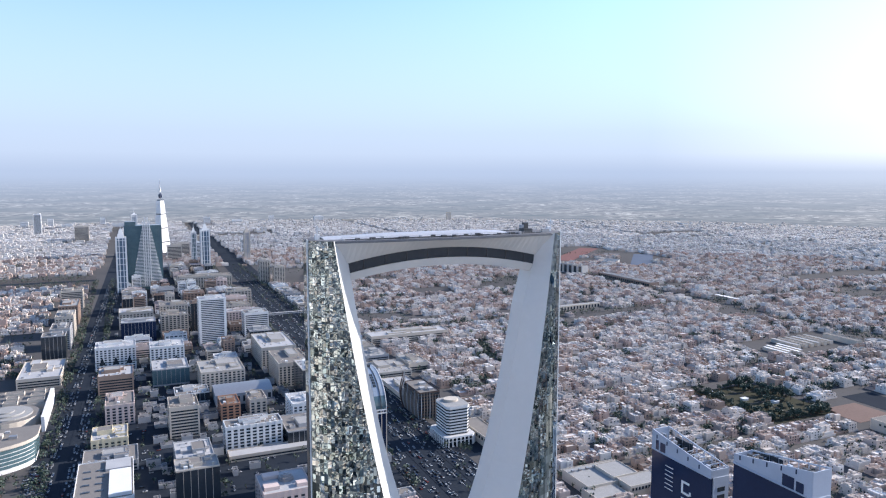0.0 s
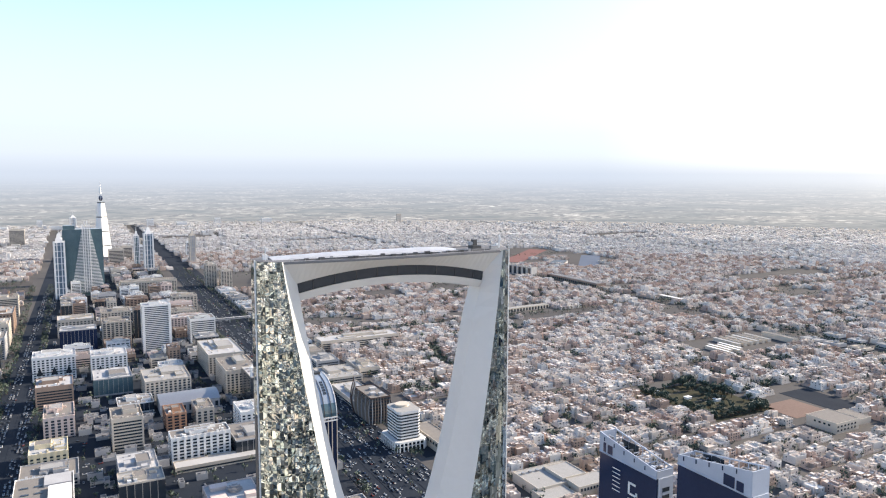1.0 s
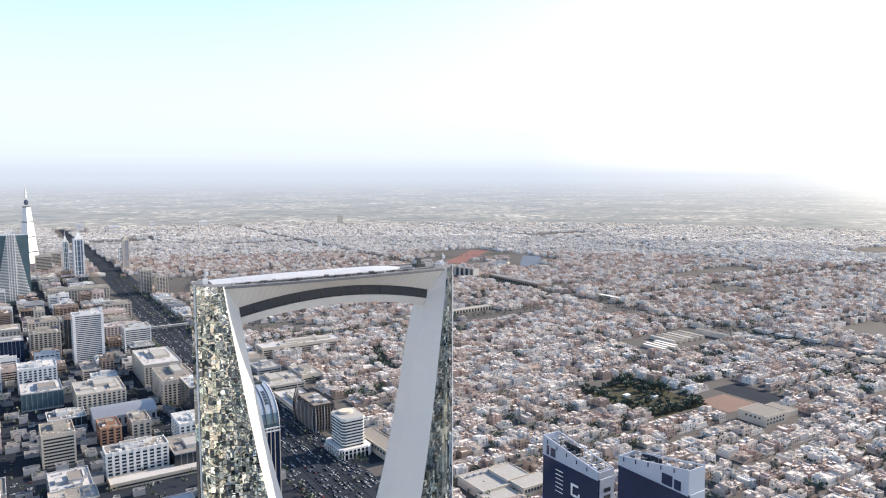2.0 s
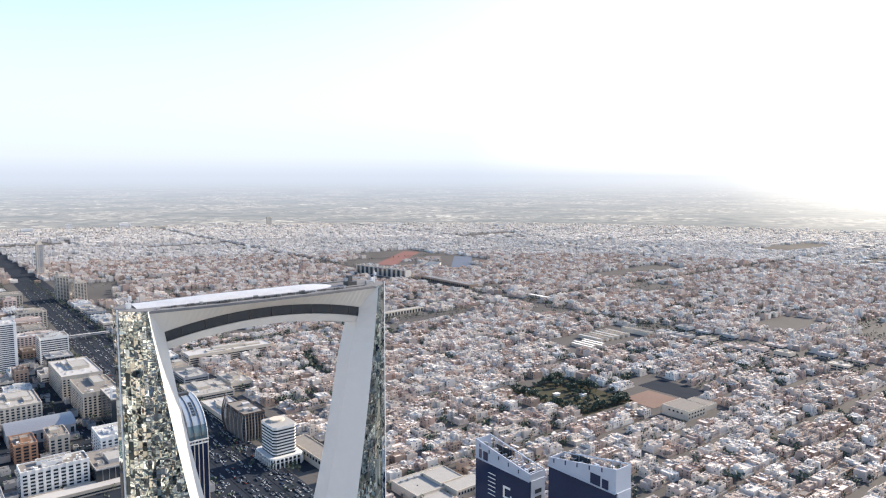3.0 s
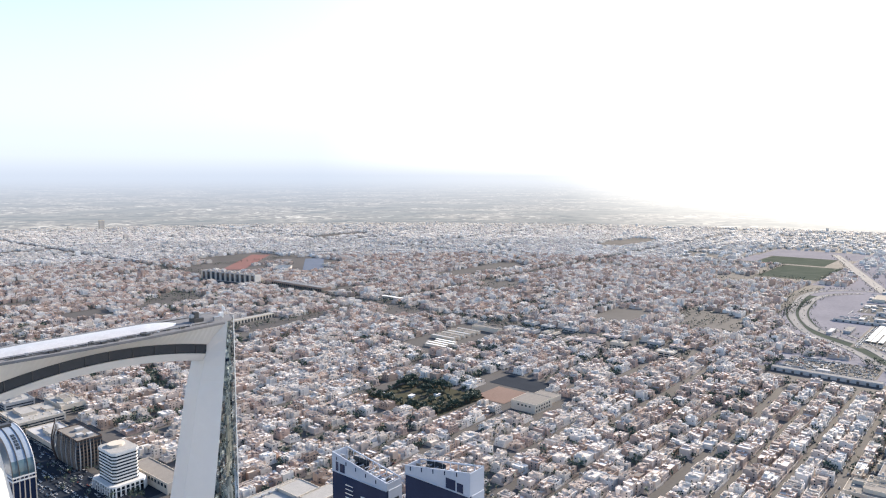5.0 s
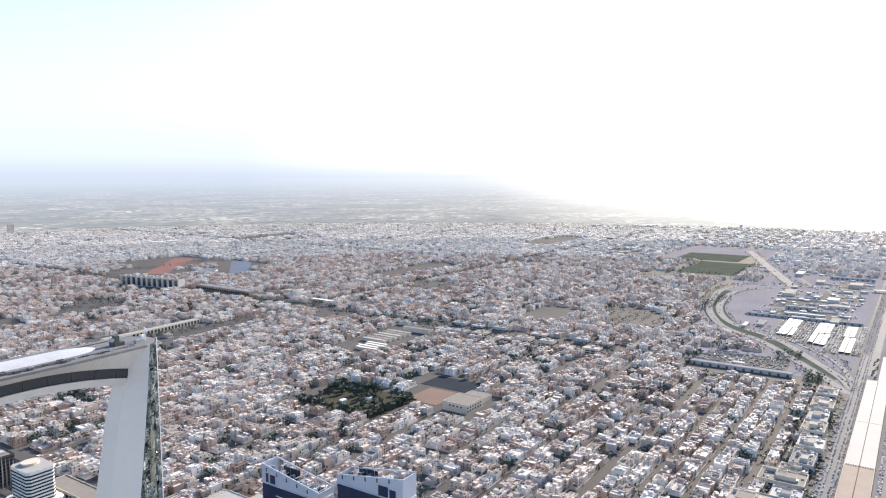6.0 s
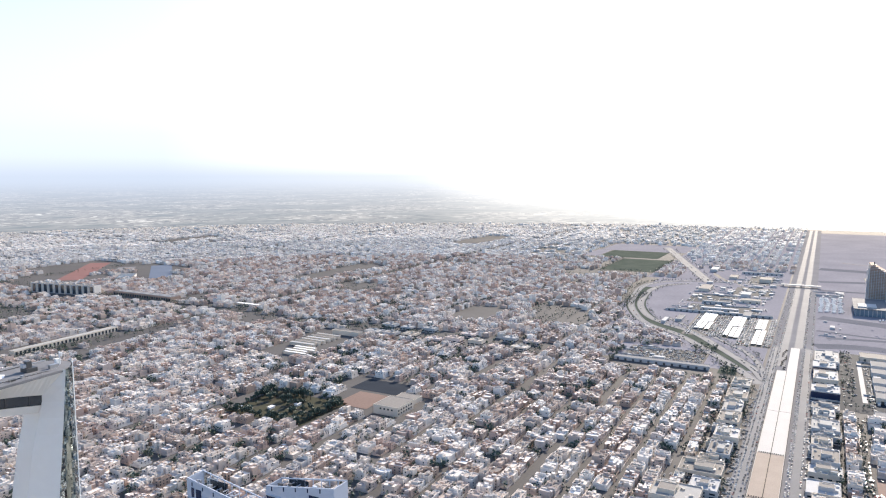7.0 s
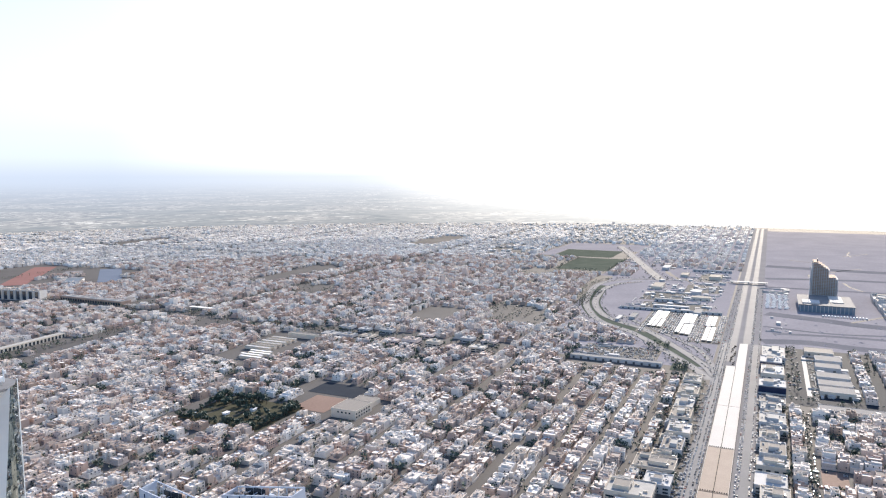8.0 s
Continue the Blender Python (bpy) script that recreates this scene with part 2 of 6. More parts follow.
class Soup:
    """Collects many small solids into one mesh."""

    def __init__(self):
        self.v, self.f, self.m = [], [], []

    def quad(self, pts, mat=0):
        n = len(self.v)
        self.v += pts
        self.f.append(tuple(range(n, n + len(pts))))
        self.m.append(mat)

    def box(self, a, b, z, w, d, h, turn=0.0, mat=0, top=None, bottom=False, taper=1.0):
        """A box on z, centred on a, b, w by d by h."""
        c, s = math.cos(turn), math.sin(turn)
        n = len(self.v)
        for k, zz in ((1.0, z), (taper, z + h)):
            for x, y in ((-w / 2 * k, -d / 2 * k), (w / 2 * k, -d / 2 * k), (w / 2 * k, d / 2 * k), (-w / 2 * k, d / 2 * k)):
                self.v.append((a + x * c - y * s, b + x * s + y * c, zz))
        for i in range(4):
            j = (i + 1) % 4
            self.f.append((n + i, n + j, n + 4 + j, n + 4 + i))
            self.m.append(mat)
        self.f.append((n + 4, n + 5, n + 6, n + 7))
        self.m.append(mat if top is None else top)
        if bottom:
            self.f.append((n + 3, n + 2, n + 1, n))
            self.m.append(mat)

    def block(self, a, b, z, w, d, h, turn=0.0, mat=0, top=1, rim=0.35, drop=0.9):
        """A flat-roofed volume with a parapet round a sunken roof."""
        c, s = math.cos(turn), math.sin(turn)
        n = len(self.v)
        for k, zz in ((0, z), (0, z + h), (rim, z + h), (rim, z + h - drop)):
            for x, y in ((-w / 2 + k, -d / 2 + k), (w / 2 - k, -d / 2 + k), (w / 2 - k, d / 2 - k), (-w / 2 + k, d / 2 - k)):
                self.v.append((a + x * c - y * s, b + x * s + y * c, zz))
        for r in range(3):
            for i in range(4):
                j = (i + 1) % 4
                self.f.append((n + 4 * r + i, n + 4 * r + j, n + 4 * r + 4 + j, n + 4 * r + 4 + i))
                self.m.append(mat)
        self.f.append((n + 12, n + 13, n + 14, n + 15))
        self.m.append(top)

    def prism(self, pts, z0, z1, mat=0, top=None):
        """An upright prism over a counter-clockwise outline."""
        n, k = len(self.v), len(pts)
        self.v += [(x, y, z0) for x, y in pts] + [(x, y, z1) for x, y in pts]
        for i in range(k):
            j = (i + 1) % k
            self.f.append((n + i, n + j, n + k + j, n + k + i))
            self.m.append(mat)
        self.f.append(tuple(range(n + k, n + 2 * k)))
        self.m.append(mat if top is None else top)

    def mesh(self, name, mats, grid=True):
        me = bpy.data.meshes.new(name)
        me.from_pydata(self.v, [], self.f)
        me.polygons.foreach_set("material_index", self.m)
        for m in mats:
            me.materials.append(m)
        if grid:
            me.transform(GRID)
        me.update()
        return me


def thing(name, label, category, group="", m=None, kind=""):
    e = new(name)
    if m is not None:
        e.matrix_basis = m
    return tagged(e, label, category, group, kind)


def sub(name, soup, mats, parent, label=""):
    """One soup, in the parent's own coordinates, as one part."""
    o = new(name, soup.mesh(name, mats if isinstance(mats, (list, tuple)) else [mats], grid=False))
    o.parent = parent
    return tagged(o, label) if label else o


def again(name, me, parent, loc, turn=0.0, scale=(1, 1, 1), tilt=(0, 0)):
    o = new(name, me)
    o.parent = parent
    o.matrix_basis = Matrix.LocRotScale(loc, Euler((tilt[0], tilt[1], turn)), scale)
    return o


def slab(name, rects, z, mat, label, category, thick=0.12, kind="structure"):
    """Level slabs in the street grid: rows of a0, a1, b0, b1."""
    s = Soup()
    for a0, a1, b0, b1 in rects:
        s.box((a0 + a1) / 2, (b0 + b1) / 2, z - thick, a1 - a0, b1 - b0, thick)
    return tagged(new(name, s.mesh(name, [mat])), label, category, kind=kind)


def weld(soup):
    """The same soup with shared corners joined."""
    out, known = Soup(), {}
    for f, m in zip(soup.f, soup.m):
        face = []
        for i in f:
            key = tuple(round(c, 4) for c in soup.v[i])
            if key not in known:
                known[key] = len(out.v)
                out.v.append(key)
            if known[key] not in face:
                face.append(known[key])
        if len(face) > 2:
            out.f.append(tuple(face))
            out.m.append(m)
    return out


def ribbon(soup, pts, width, z, thick=0.2, mat=0, kerb=0):
    """A road strip along a line of a, b points."""
    out = []
    for i, p in enumerate(pts):
        q0, q1 = Vector(pts[max(i - 1, 0)]), Vector(pts[min(i + 1, len(pts) - 1)])
        d = (q1 - q0).normalized()
        nrm = Vector((-d.y, d.x))
        out.append((Vector(p) + nrm * width / 2, Vector(p) - nrm * width / 2))
    for (l0, r0), (l1, r1) in zip(out, out[1:]):
        soup.quad([(r0.x, r0.y, z), (r1.x, r1.y, z), (l1.x, l1.y, z), (l0.x, l0.y, z)], mat)
        soup.quad([(r0.x, r0.y, z - thick), (r1.x, r1.y, z - thick), (r1.x, r1.y, z), (r0.x, r0.y, z)], mat)
        soup.quad([(l1.x, l1.y, z - thick), (l0.x, l0.y, z - thick), (l0.x, l0.y, z), (l1.x, l1.y, z)], mat)


def smooth_line(pts, n=8):
    """A rounded line through points (Catmull-Rom)."""
    p = [Vector(q) for q in pts]
    p = [2 * p[0] - p[1]] + p + [2 * p[-1] - p[-2]]
    out = []
    for i in range(1, len(p) - 2):
        for k in range(n):
            t = k / n
            out.append(0.5 * ((2 * p[i]) + (-p[i - 1] + p[i + 1]) * t + (2 * p[i - 1] - 5 * p[i] + 4 * p[i + 1] - p[i + 2]) * t * t + (-p[i - 1] + 3 * p[i] - 3 * p[i + 1] + p[i + 2]) * t ** 3))
    return out + [p[-2]]


# ---- ground and distance ----
s = Soup()
_ring = [(4990 * math.cos(i * math.tau / 96), 4990 * math.sin(i * math.tau / 96)) for i in range(96)]
s.f.append(tuple(range(96)))
s.v += [(x, y, 0.0) for x, y in _ring]
s.m.append(0)
tagged(new("ground", s.mesh("ground", [M_STREET])), "dusty grey asphalt streets and bare ground across the city", "ground", kind="structure")

# glowing ring that carries the painted far city and haze
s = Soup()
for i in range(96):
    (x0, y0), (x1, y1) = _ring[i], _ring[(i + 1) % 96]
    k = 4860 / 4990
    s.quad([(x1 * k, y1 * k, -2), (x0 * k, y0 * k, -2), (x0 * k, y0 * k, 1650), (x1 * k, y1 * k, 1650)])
_bd = tagged(new("backdrop", s.mesh("backdrop", [M_FAR])), "glowing backdrop painted with pale bluish haze over the far city and horizon", "backdrop", kind="structure")
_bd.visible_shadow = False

# zones of the plan that hold no houses: a0, a1, b0, b1
KEEP_OUT = [
    (-900, 5000, -1, 79),              # highway and service roads
    (1262, 1460, 83, 345), (1440, 1620, 83, 240), (1620, 1760, 83, 330), (1760, 2440, 83, 430), (2440, 2720, 83, 420), (2280, 2440, 430, 500),   # interchange and open works land
    (1568, 5000, -900, 3), (600, 1130, -345, -1), (2500, 2930, 510, 720),             # empty land by the highway
    (826, 880, 79, 140), (739, 861, 626, 780),                # park
    (826, 934, 524, 656), (926, 988, 578, 676),               # sports hall, pitch and yard
    (1018, 1262, 858, 976),               # school
    (1400, 1560, 2100, 2400), (1520, 1840, 2250, 2580), (1580, 1720, 1920, 2110), (1700, 1880, 2040, 2290), (1240, 1320, 1846, 2080), (1338, 1382, 1570, 1822), (1370, 1402, 1300, 1392), (772, 1032, 1360, 1412),            # sports ground and long rows
    (395, 492, 530, 625),                # low mall
    (-105, -30, 300, 2600), (-85, -40, 2600, 5000), (-900, -95, -12, 120),
    (-25, 255, 330, 2560),               # commercial strip
    (-2500, -95, 2200, 2440), (-215, -95, 700, 1240), (-165, -95, 1240, 1960),
    (248, 350, 300, 2500), (312, 372, 2500, 5000),              # wide boulevard
    (322, 404, 690, 900), (330, 412, 900, 1960),
    (395, 470, 1980, 2160),
    (330, 375, 260, 405),                # twin towers
    (740, 1262, 79, 124), (740, 1180, -38, -1), (1180, 1568, -140, 3), (1128, 1222, -440, 3),
    (20, 140, 100, 250),                 # landmark tower's plot
    (1262, 1362, 480, 920), (1296, 1328, 920, 5000), (420, 5000, 1322, 1348),
    (395, 1290, 613, 625), (2440, 2475, 520, 5000), (420, 5000, 2330, 2362), (-2500, -170, 2262, 2360),
    (2900, 3500, 520, 900), (1850, 2250, 1450, 1560), (1500, 1680, 700, 800), (700, 800, 1700, 1790),
    (3100, 3600, 1500, 1640), (2500, 2900, 2900, 3060), (900, 1300, 3300, 3420), (400, 700, 3700, 3860),
]


# centre lines of the interchange
RAMP = smooth_line([(1262, 78), (1325, 109), (1443, 178), (1574, 263), (1661, 349), (1771, 403), (1908, 446), (2071, 471), (2202, 480), (2302, 460), (2376, 389), (2411, 259), (2428, 73)])
RAMP2 = smooth_line([(1290, 74), (1356, 95), (1472, 156), (1610, 237), (1677, 310), (1755, 368), (1893, 417), (2060, 441), (2182, 442), (2264, 420), (2332, 360)])
RAMP3 = smooth_line([(1300, 72), (1347, 80), (1420, 96), (1488, 123), (1562, 173), (1641, 231), (1709, 286), (1761, 322)])
RAMP4 = smooth_line([(2381, 309), (2464, 335), (2792, 440), (3002, 506), (3230, 577), (3403, 635)])
RAMP_POINTS = [tuple(v) for line in (RAMP, RAMP2, RAMP3, RAMP4) for v in line]


def is_free(a, b, pad=0.0):
    if pad and 1240 < a < 3400 and 60 < b < 700 and min((a - x) ** 2 + (b - y) ** 2 for x, y in RAMP_POINTS) < 1150:
        return False
    for a0, a1, b0, b1 in KEEP_OUT:
        if a0 - pad < a < a1 + pad and b0 - pad < b < b1 + pad:
            return False
    return True


# ---- the landmark tower: mirror-glass shaft with a parabolic opening under a bridge ----
TOWER = Matrix.Translation((1.94, 187.37, 0)) @ Matrix.Rotation(radians(24.3), 4, "Z")
TOP = 302.0
MID = 8.0                       # depth of the tower's middle plane behind the rim of the opening
PLAN = [(0, -5.4), (6, -5.2), (12, -4.65), (18, -3.7), (23.5, -2.5), (27, -1.45), (30, -0.4), (33, 0.9), (35.7, 3.1), (37.3, 5.7)]


def face_at(s_):
    """Depth of the front face at s_ along the tower."""
    q = abs(s_)
    for (s0, d0), (s1, d1) in zip(PLAN, PLAN[1:]):
        if q <= s1:
            return d0 + (d1 - d0) * (q - s0) / (s1 - s0)
    return PLAN[-1][1]


RIM = {1: 9.05, -1: 8.95}


def rim_at(z, e=1):
    return math.sqrt(max(RIM[e] * (z - 188), 0))


THROAT = {1: 8.5, -1: 8.5}


def throat_at(z, e=1):
    flare = 0.9 * max(0.0, min(1.0, (z - 282) / 12)) if e == 1 else 0.0
    return math.sqrt(max((THROAT[e] + flare) * (z - 210), 0))


tower = thing("skyscraper", "tall silvery mirror-glass tower with parabolic opening under a sky bridge", "tower", m=TOWER)


def tower_glass():
    """Backing and mirror panels on both faces, cut back to the rim of the opening."""
    rng = random.Random(5)
    backing, far_panels = Soup(), Soup()
    one = bpy.data.meshes.new("glass_panel")
    bm = bmesh.new()
    bmesh.ops.create_cube(bm, size=1.0, matrix=Matrix.Diagonal((1.0, 0.06, 1.0, 1)))
    bm.to_mesh(one)
    bm.free()
    one.materials.append(M_MIRROR)
    steps = [-37.3 + i * 74.6 / 90 for i in range(91)]
    rows = [i * TOP / 135 for i in range(136)]
    count = 0
    for side in (1, -1):
        def P(s_, z, out=0.0):
            d = face_at(s_) - out
            return (s_, d if side == 1 else 2 * MID - d, z)
        for z0, z1 in zip(rows, rows[1:]):
            for s0, s1 in zip(steps, steps[1:]):
                a0, a1, c0, c1 = s0, s1, s0, s1      # lower and upper ends
                if s1 <= 0 or s0 < 0 and s1 < -s0:
                    a1, c1 = min(s1, -rim_at(z0, -1)), min(s1, -rim_at(z1, -1))
                else:
                    a0, c0 = max(s0, rim_at(z0)), max(s0, rim_at(z1))
                if a1 - a0 < 0.02 and c1 - c0 < 0.02:
                    continue
                if c1 < c0:
                    c0 = c1 = (c0 if s0 >= 0 else c1)
                if a1 < a0:
                    continue
                whole = a1 - a0 > (s1 - s0) * 0.98 and c1 - c0 > (s1 - s0) * 0.98
                q = [P(a0, z0, -0.08), P(a1, z0, -0.08), P(c1, z1, -0.08), P(c0, z1, -0.08)]
                backing.quad(q if side == 1 else q[::-1], 0)
                tx, tz = rng.gauss(0, 0.014 if s0 < 0 else 0.003), rng.gauss(0, 0.018 if s0 < 0 else 0.003)
                if whole and side == 1 and z0 > 240 and count < 300:
                    count += 1
                    c = Vector(P((s0 + s1) / 2, (z0 + z1) / 2))
                    d = Vector(P(s1, z0)) - Vector(P(s0, z0))
                    again("glass_panel", one, tower, c, math.atan2(d.y, d.x) + tz, (d.length - 0.025, 1, z1 - z0 - 0.025), (tx, 0))
                else:
                    g = 0.012
                    k = [P(a0 + g, z0 + g), P(max(a1 - g, a0 + g), z0 + g), P(max(c1 - g, c0 + g), z1 - g), P(c0 + g, z1 - g)]
                    w = max(a1 - a0, 0.2)
                    k = [(x, y + (0.5 if i in (0, 3) else -0.5) * w * tz + (0.5 if i > 1 else -0.5) * (z1 - z0) * tx, z) for i, (x, y, z) in enumerate(k)]
                    far_panels.quad(k if side == 1 else k[::-1], 0)
    # narrow end faces with a pale corner fin and a dark slot
    for e in (1, -1):
        s_ = e * PLAN[-1][0]
        y0, y1 = PLAN[-1][1], 2 * MID - PLAN[-1][1]
        for z0, z1 in zip(rows, rows[1:]):
            q = [(s_, y0, z0), (s_, y1, z0), (s_, y1, z1), (s_, y0, z1)]
            far_panels.quad(q if e == 1 else q[::-1], 0)
    sub("glass_backing", backing, M_DARKSTEEL, tower, "dark metal grid behind the glass")
    tagged(sub("glass_wall", far_panels, M_MIRRORS, tower, "silvery mirror glass panels"), kind="stuff")


tower_glass()


def tower_opening():
    """Satin metal linings: a splayed front facet, a flat throat, and the same behind."""
    lo, hi = 212.0, TOP
    zs = [lo + (hi - lo) * i / 22 for i in range(23)]
    for e, nm in ((-1, "west"), (1, "east")):
        front, throat, back = Soup(), Soup(), Soup()
        for z0, z1 in zip(zs, zs[1:]):
            za, zb = z0, z1
            r0, r1, t0, t1 = rim_at(z0, e), rim_at(z1, e), throat_at(z0, e), throat_at(z1, e)
            t0, t1 = min(t0, 28.2), min(t1, 28.2)
            p = [(e * r0, face_at(r0), za), (e * t0, MID - 3.2, za), (e * t1, MID - 3.2, zb), (e * r1, face_at(r1), zb)]
            front.quad(p if e == -1 else p[::-1])
            p = [(e * t0, MID - 3.2, za), (e * t0, MID + 3.2, za), (e * t1, MID + 3.2, zb), (e * t1, MID - 3.2, zb)]
            throat.quad(p if e == -1 else p[::-1])
            p = [(e * t0, MID + 3.2, za), (e * r0, 2 * MID - face_at(r0), za), (e * r1, 2 * MID - face_at(r1), zb), (e * t1, MID + 3.2, zb)]
            back.quad(p if e == -1 else p[::-1])
        sub("front_reveal", weld(front), M_SATIN, tower, "pale satin metal splayed reveal")
        sub("throat_lining", weld(throat), M_SATIN, tower, "satin metal lining of the opening")
        sub("rear_reveal", weld(back), M_SATIN, tower)
        # solid core behind the linings, so that no joint lets light through
        core = Soup()
        for z0, z1 in zip(zs, zs[1:]):
            t0 = min(throat_at(z1, e), 28.2) + 0.6
            s0, s1 = sorted((e * t0, e * 34.0))
            core.box((s0 + s1) / 2, MID, z0, s1 - s0, 5.6, z1 - z0)
        sub("core", core, M_DARKSTEEL, tower)
    # bottom of the opening
    base = Soup()
    cols = [-15 + i * 1.5 for i in range(21)]
    for s0, s1 in zip(cols, cols[1:]):
        def zr(q): return 188 + q * q / RIM[1 if q > 0 else -1]
        def zt(q): return 210 + q * q / THROAT[1 if q > 0 else -1]
        base.quad([(s0, face_at(s0), zr(s0)), (s1, face_at(s1), zr(s1)), (s1, MID - 3.2, zt(s1)), (s0, MID - 3.2, zt(s0))])
        base.quad([(s0, MID - 3.2, zt(s0)), (s1, MID - 3.2, zt(s1)), (s1, MID + 3.2, zt(s1)), (s0, MID + 3.2, zt(s0))])
        base.quad([(s0, MID + 3.2, zt(s0)), (s1, MID + 3.2, zt(s1)), (s1, 2 * MID - face_at(s1), zr(s1)), (s0, 2 * MID - face_at(s0), zr(s0))])
    sub("opening_floor", weld(base), M_SATIN, tower)


tower_opening()


WINDOW_BARS = []


def tower_bridge():
    cols = [-33.2 + i * 65.4 / 44 for i in range(45)]

    def low(q):                 # underside of the front fascia
        return 298.9 - 3.3 * (q / 28.2) ** 2

    def edge(q):                # half depth of the bridge's top
        return 7.1 + 1.6 * (1 - (q / 33) ** 2)

    deck = Soup()
    for e in (1, -1):
        fascia, ribbon_, lower, soffit = Soup(), Soup(), Soup(), Soup()
        for i, (s0, s1) in enumerate(zip(cols, cols[1:])):
            def Q(s_, d, z): return (s_, MID - e * d, z)
            def put(soup, p): soup.quad(p if e == 1 else p[::-1])
            c0, c1 = max(-28.3, min(28.3, s0)), max(-28.3, min(28.3, s1))
            f0, f1 = edge(s0), edge(s1)
            put(fascia, [Q(c0, 3.4, low(c0)), Q(c1, 3.4, low(c1)), Q(s1, f1, TOP), Q(s0, f0, TOP)])
            if c1 - c0 > 0.1:
                put(ribbon_, [Q(c0, 2.9, low(c0) - 2.7), Q(c1, 2.9, low(c1) - 2.7), Q(c1, 3.1, low(c1)), Q(c0, 3.1, low(c0))])
                put(lower, [Q(c0, 2.2, low(c0) - 4.9), Q(c1, 2.2, low(c1) - 4.9), Q(c1, 3.3, low(c1) - 2.7), Q(c0, 3.3, low(c0) - 2.7)])
                put(soffit, [Q(c0, 0, low(c0) - 5.1), Q(c1, 0, low(c1) - 5.1), Q(c1, 2.2, low(c1) - 4.9), Q(c0, 2.2, low(c0) - 4.9)])
                WINDOW_BARS.append((c0, MID - e * 3.05, low(c0) - 2.7))
        sub("bridge_fascia", weld(fascia), M_SATIN, tower, "grey metal fascia of the sky bridge")
        sub("bridge_window", weld(ribbon_), M_DARKGLASS, tower, "dark curved ribbon of windows")
        sub("lower_band", weld(lower), M_SATIN, tower)
        sub("bridge_soffit", weld(soffit), M_SATIN, tower)
    outline = [(s_, max(MID - edge(s_), face_at(s_) + 0.05)) for s_ in [x * 37.3 / 12 for x in range(-12, 13)]]
    outline += [(s_, 2 * MID - d) for s_, d in reversed(outline)]
    deck.prism(outline, TOP - 0.6, TOP + 0.02)
    sub("roof_deck", deck, M_RAMP, tower, "dark grey roof deck")


tower_bridge()


# ---- houses ----
def house_lots(rng):
    """Lots of the whole town in rows along a: a, b, width, depth, height, distance, in sight of the way or not."""
    row = 46.0
    lots = []
    for r in range(-54, 109):
        b0 = r * row + 11.0
        shift = rng.uniform(-40, 40)
        for c in range(-30, 52):
            a0 = c * 172.0 + shift
            mid = ab(a0 + 80, b0 + 18)
            dist = mid.length
            if dist > 4930 or dist < 130:
                continue
            az = math.degrees(math.atan2(mid.x, mid.y))
            ahead = -42 < az < 84
            if not ahead and dist > 2300 or ahead and dist < 520 and az > 20:
                continue
            a = a0
            drift = rng.uniform(-8, 8) if b0 > 260 or b0 < -60 else 0.0
            while a < a0 + rng.choice((150, 162, 170)):
                w = rng.uniform(14, 24)
                for line in (0, 1):
                    d = rng.uniform(15.5, 19)
                    bb = b0 + drift + (9.0 if line == 0 else 27.6) + rng.uniform(-0.8, 0.8)
                    lots.append((a + w / 2, bb, w - rng.uniform(1.2, 5.0), d - rng.uniform(0.3, 3.5), rng.choice((6.8, 7.2, 7.6, 8.2, 9.5, 10.4, 11)) * rng.uniform(0.9, 1.12), dist, ahead))
                a += w
    return lots


LOTS = house_lots(random.Random(11))
near_s, mid_s, far_s, back_s = Soup(), Soup(), Soup(), Soup()
blocks = Soup()
rng = random.Random(23)
VILLA_LOTS = []
TREE_SPOTS = []


def volumes(soup, a, b, w, d, h, z0=0.2, mat=0, top=1):
    """A house of two joined volumes of uneven height; returns the main volume."""
    f = rng.uniform(0.42, 0.64)
    h2 = h * rng.choice((0.52, 0.6, 0.85, 1.0, 1.12))
    k = rng.choice((-1, 1))
    if rng.random() < 0.6:
        w1 = w * f
        a1, a2 = a - k * (w - w1) / 2, a + k * w1 / 2
        d2 = d * rng.uniform(0.6, 1.0)
        soup.block(a1, b, z0, w1, d, h, mat=mat, top=top, rim=0.45)
        soup.block(a2, b + rng.uniform(-0.5, 0.5) * (d - d2), z0, w - w1 - 0.02, d2, h2, mat=mat, top=top, rim=0.45)
        return a1, b, w1, d
    d1 = d * f
    b1, b2 = b - k * (d - d1) / 2, b + k * d1 / 2
    w2 = w * rng.uniform(0.6, 1.0)
    soup.block(a, b1, z0, w, d1, h, mat=mat, top=top, rim=0.45)
    soup.block(a + rng.uniform(-0.5, 0.5) * (w - w2), b2, z0, w2, d - d1 - 0.02, h2, mat=mat, top=top, rim=0.45)
    return a, b1, w, d1


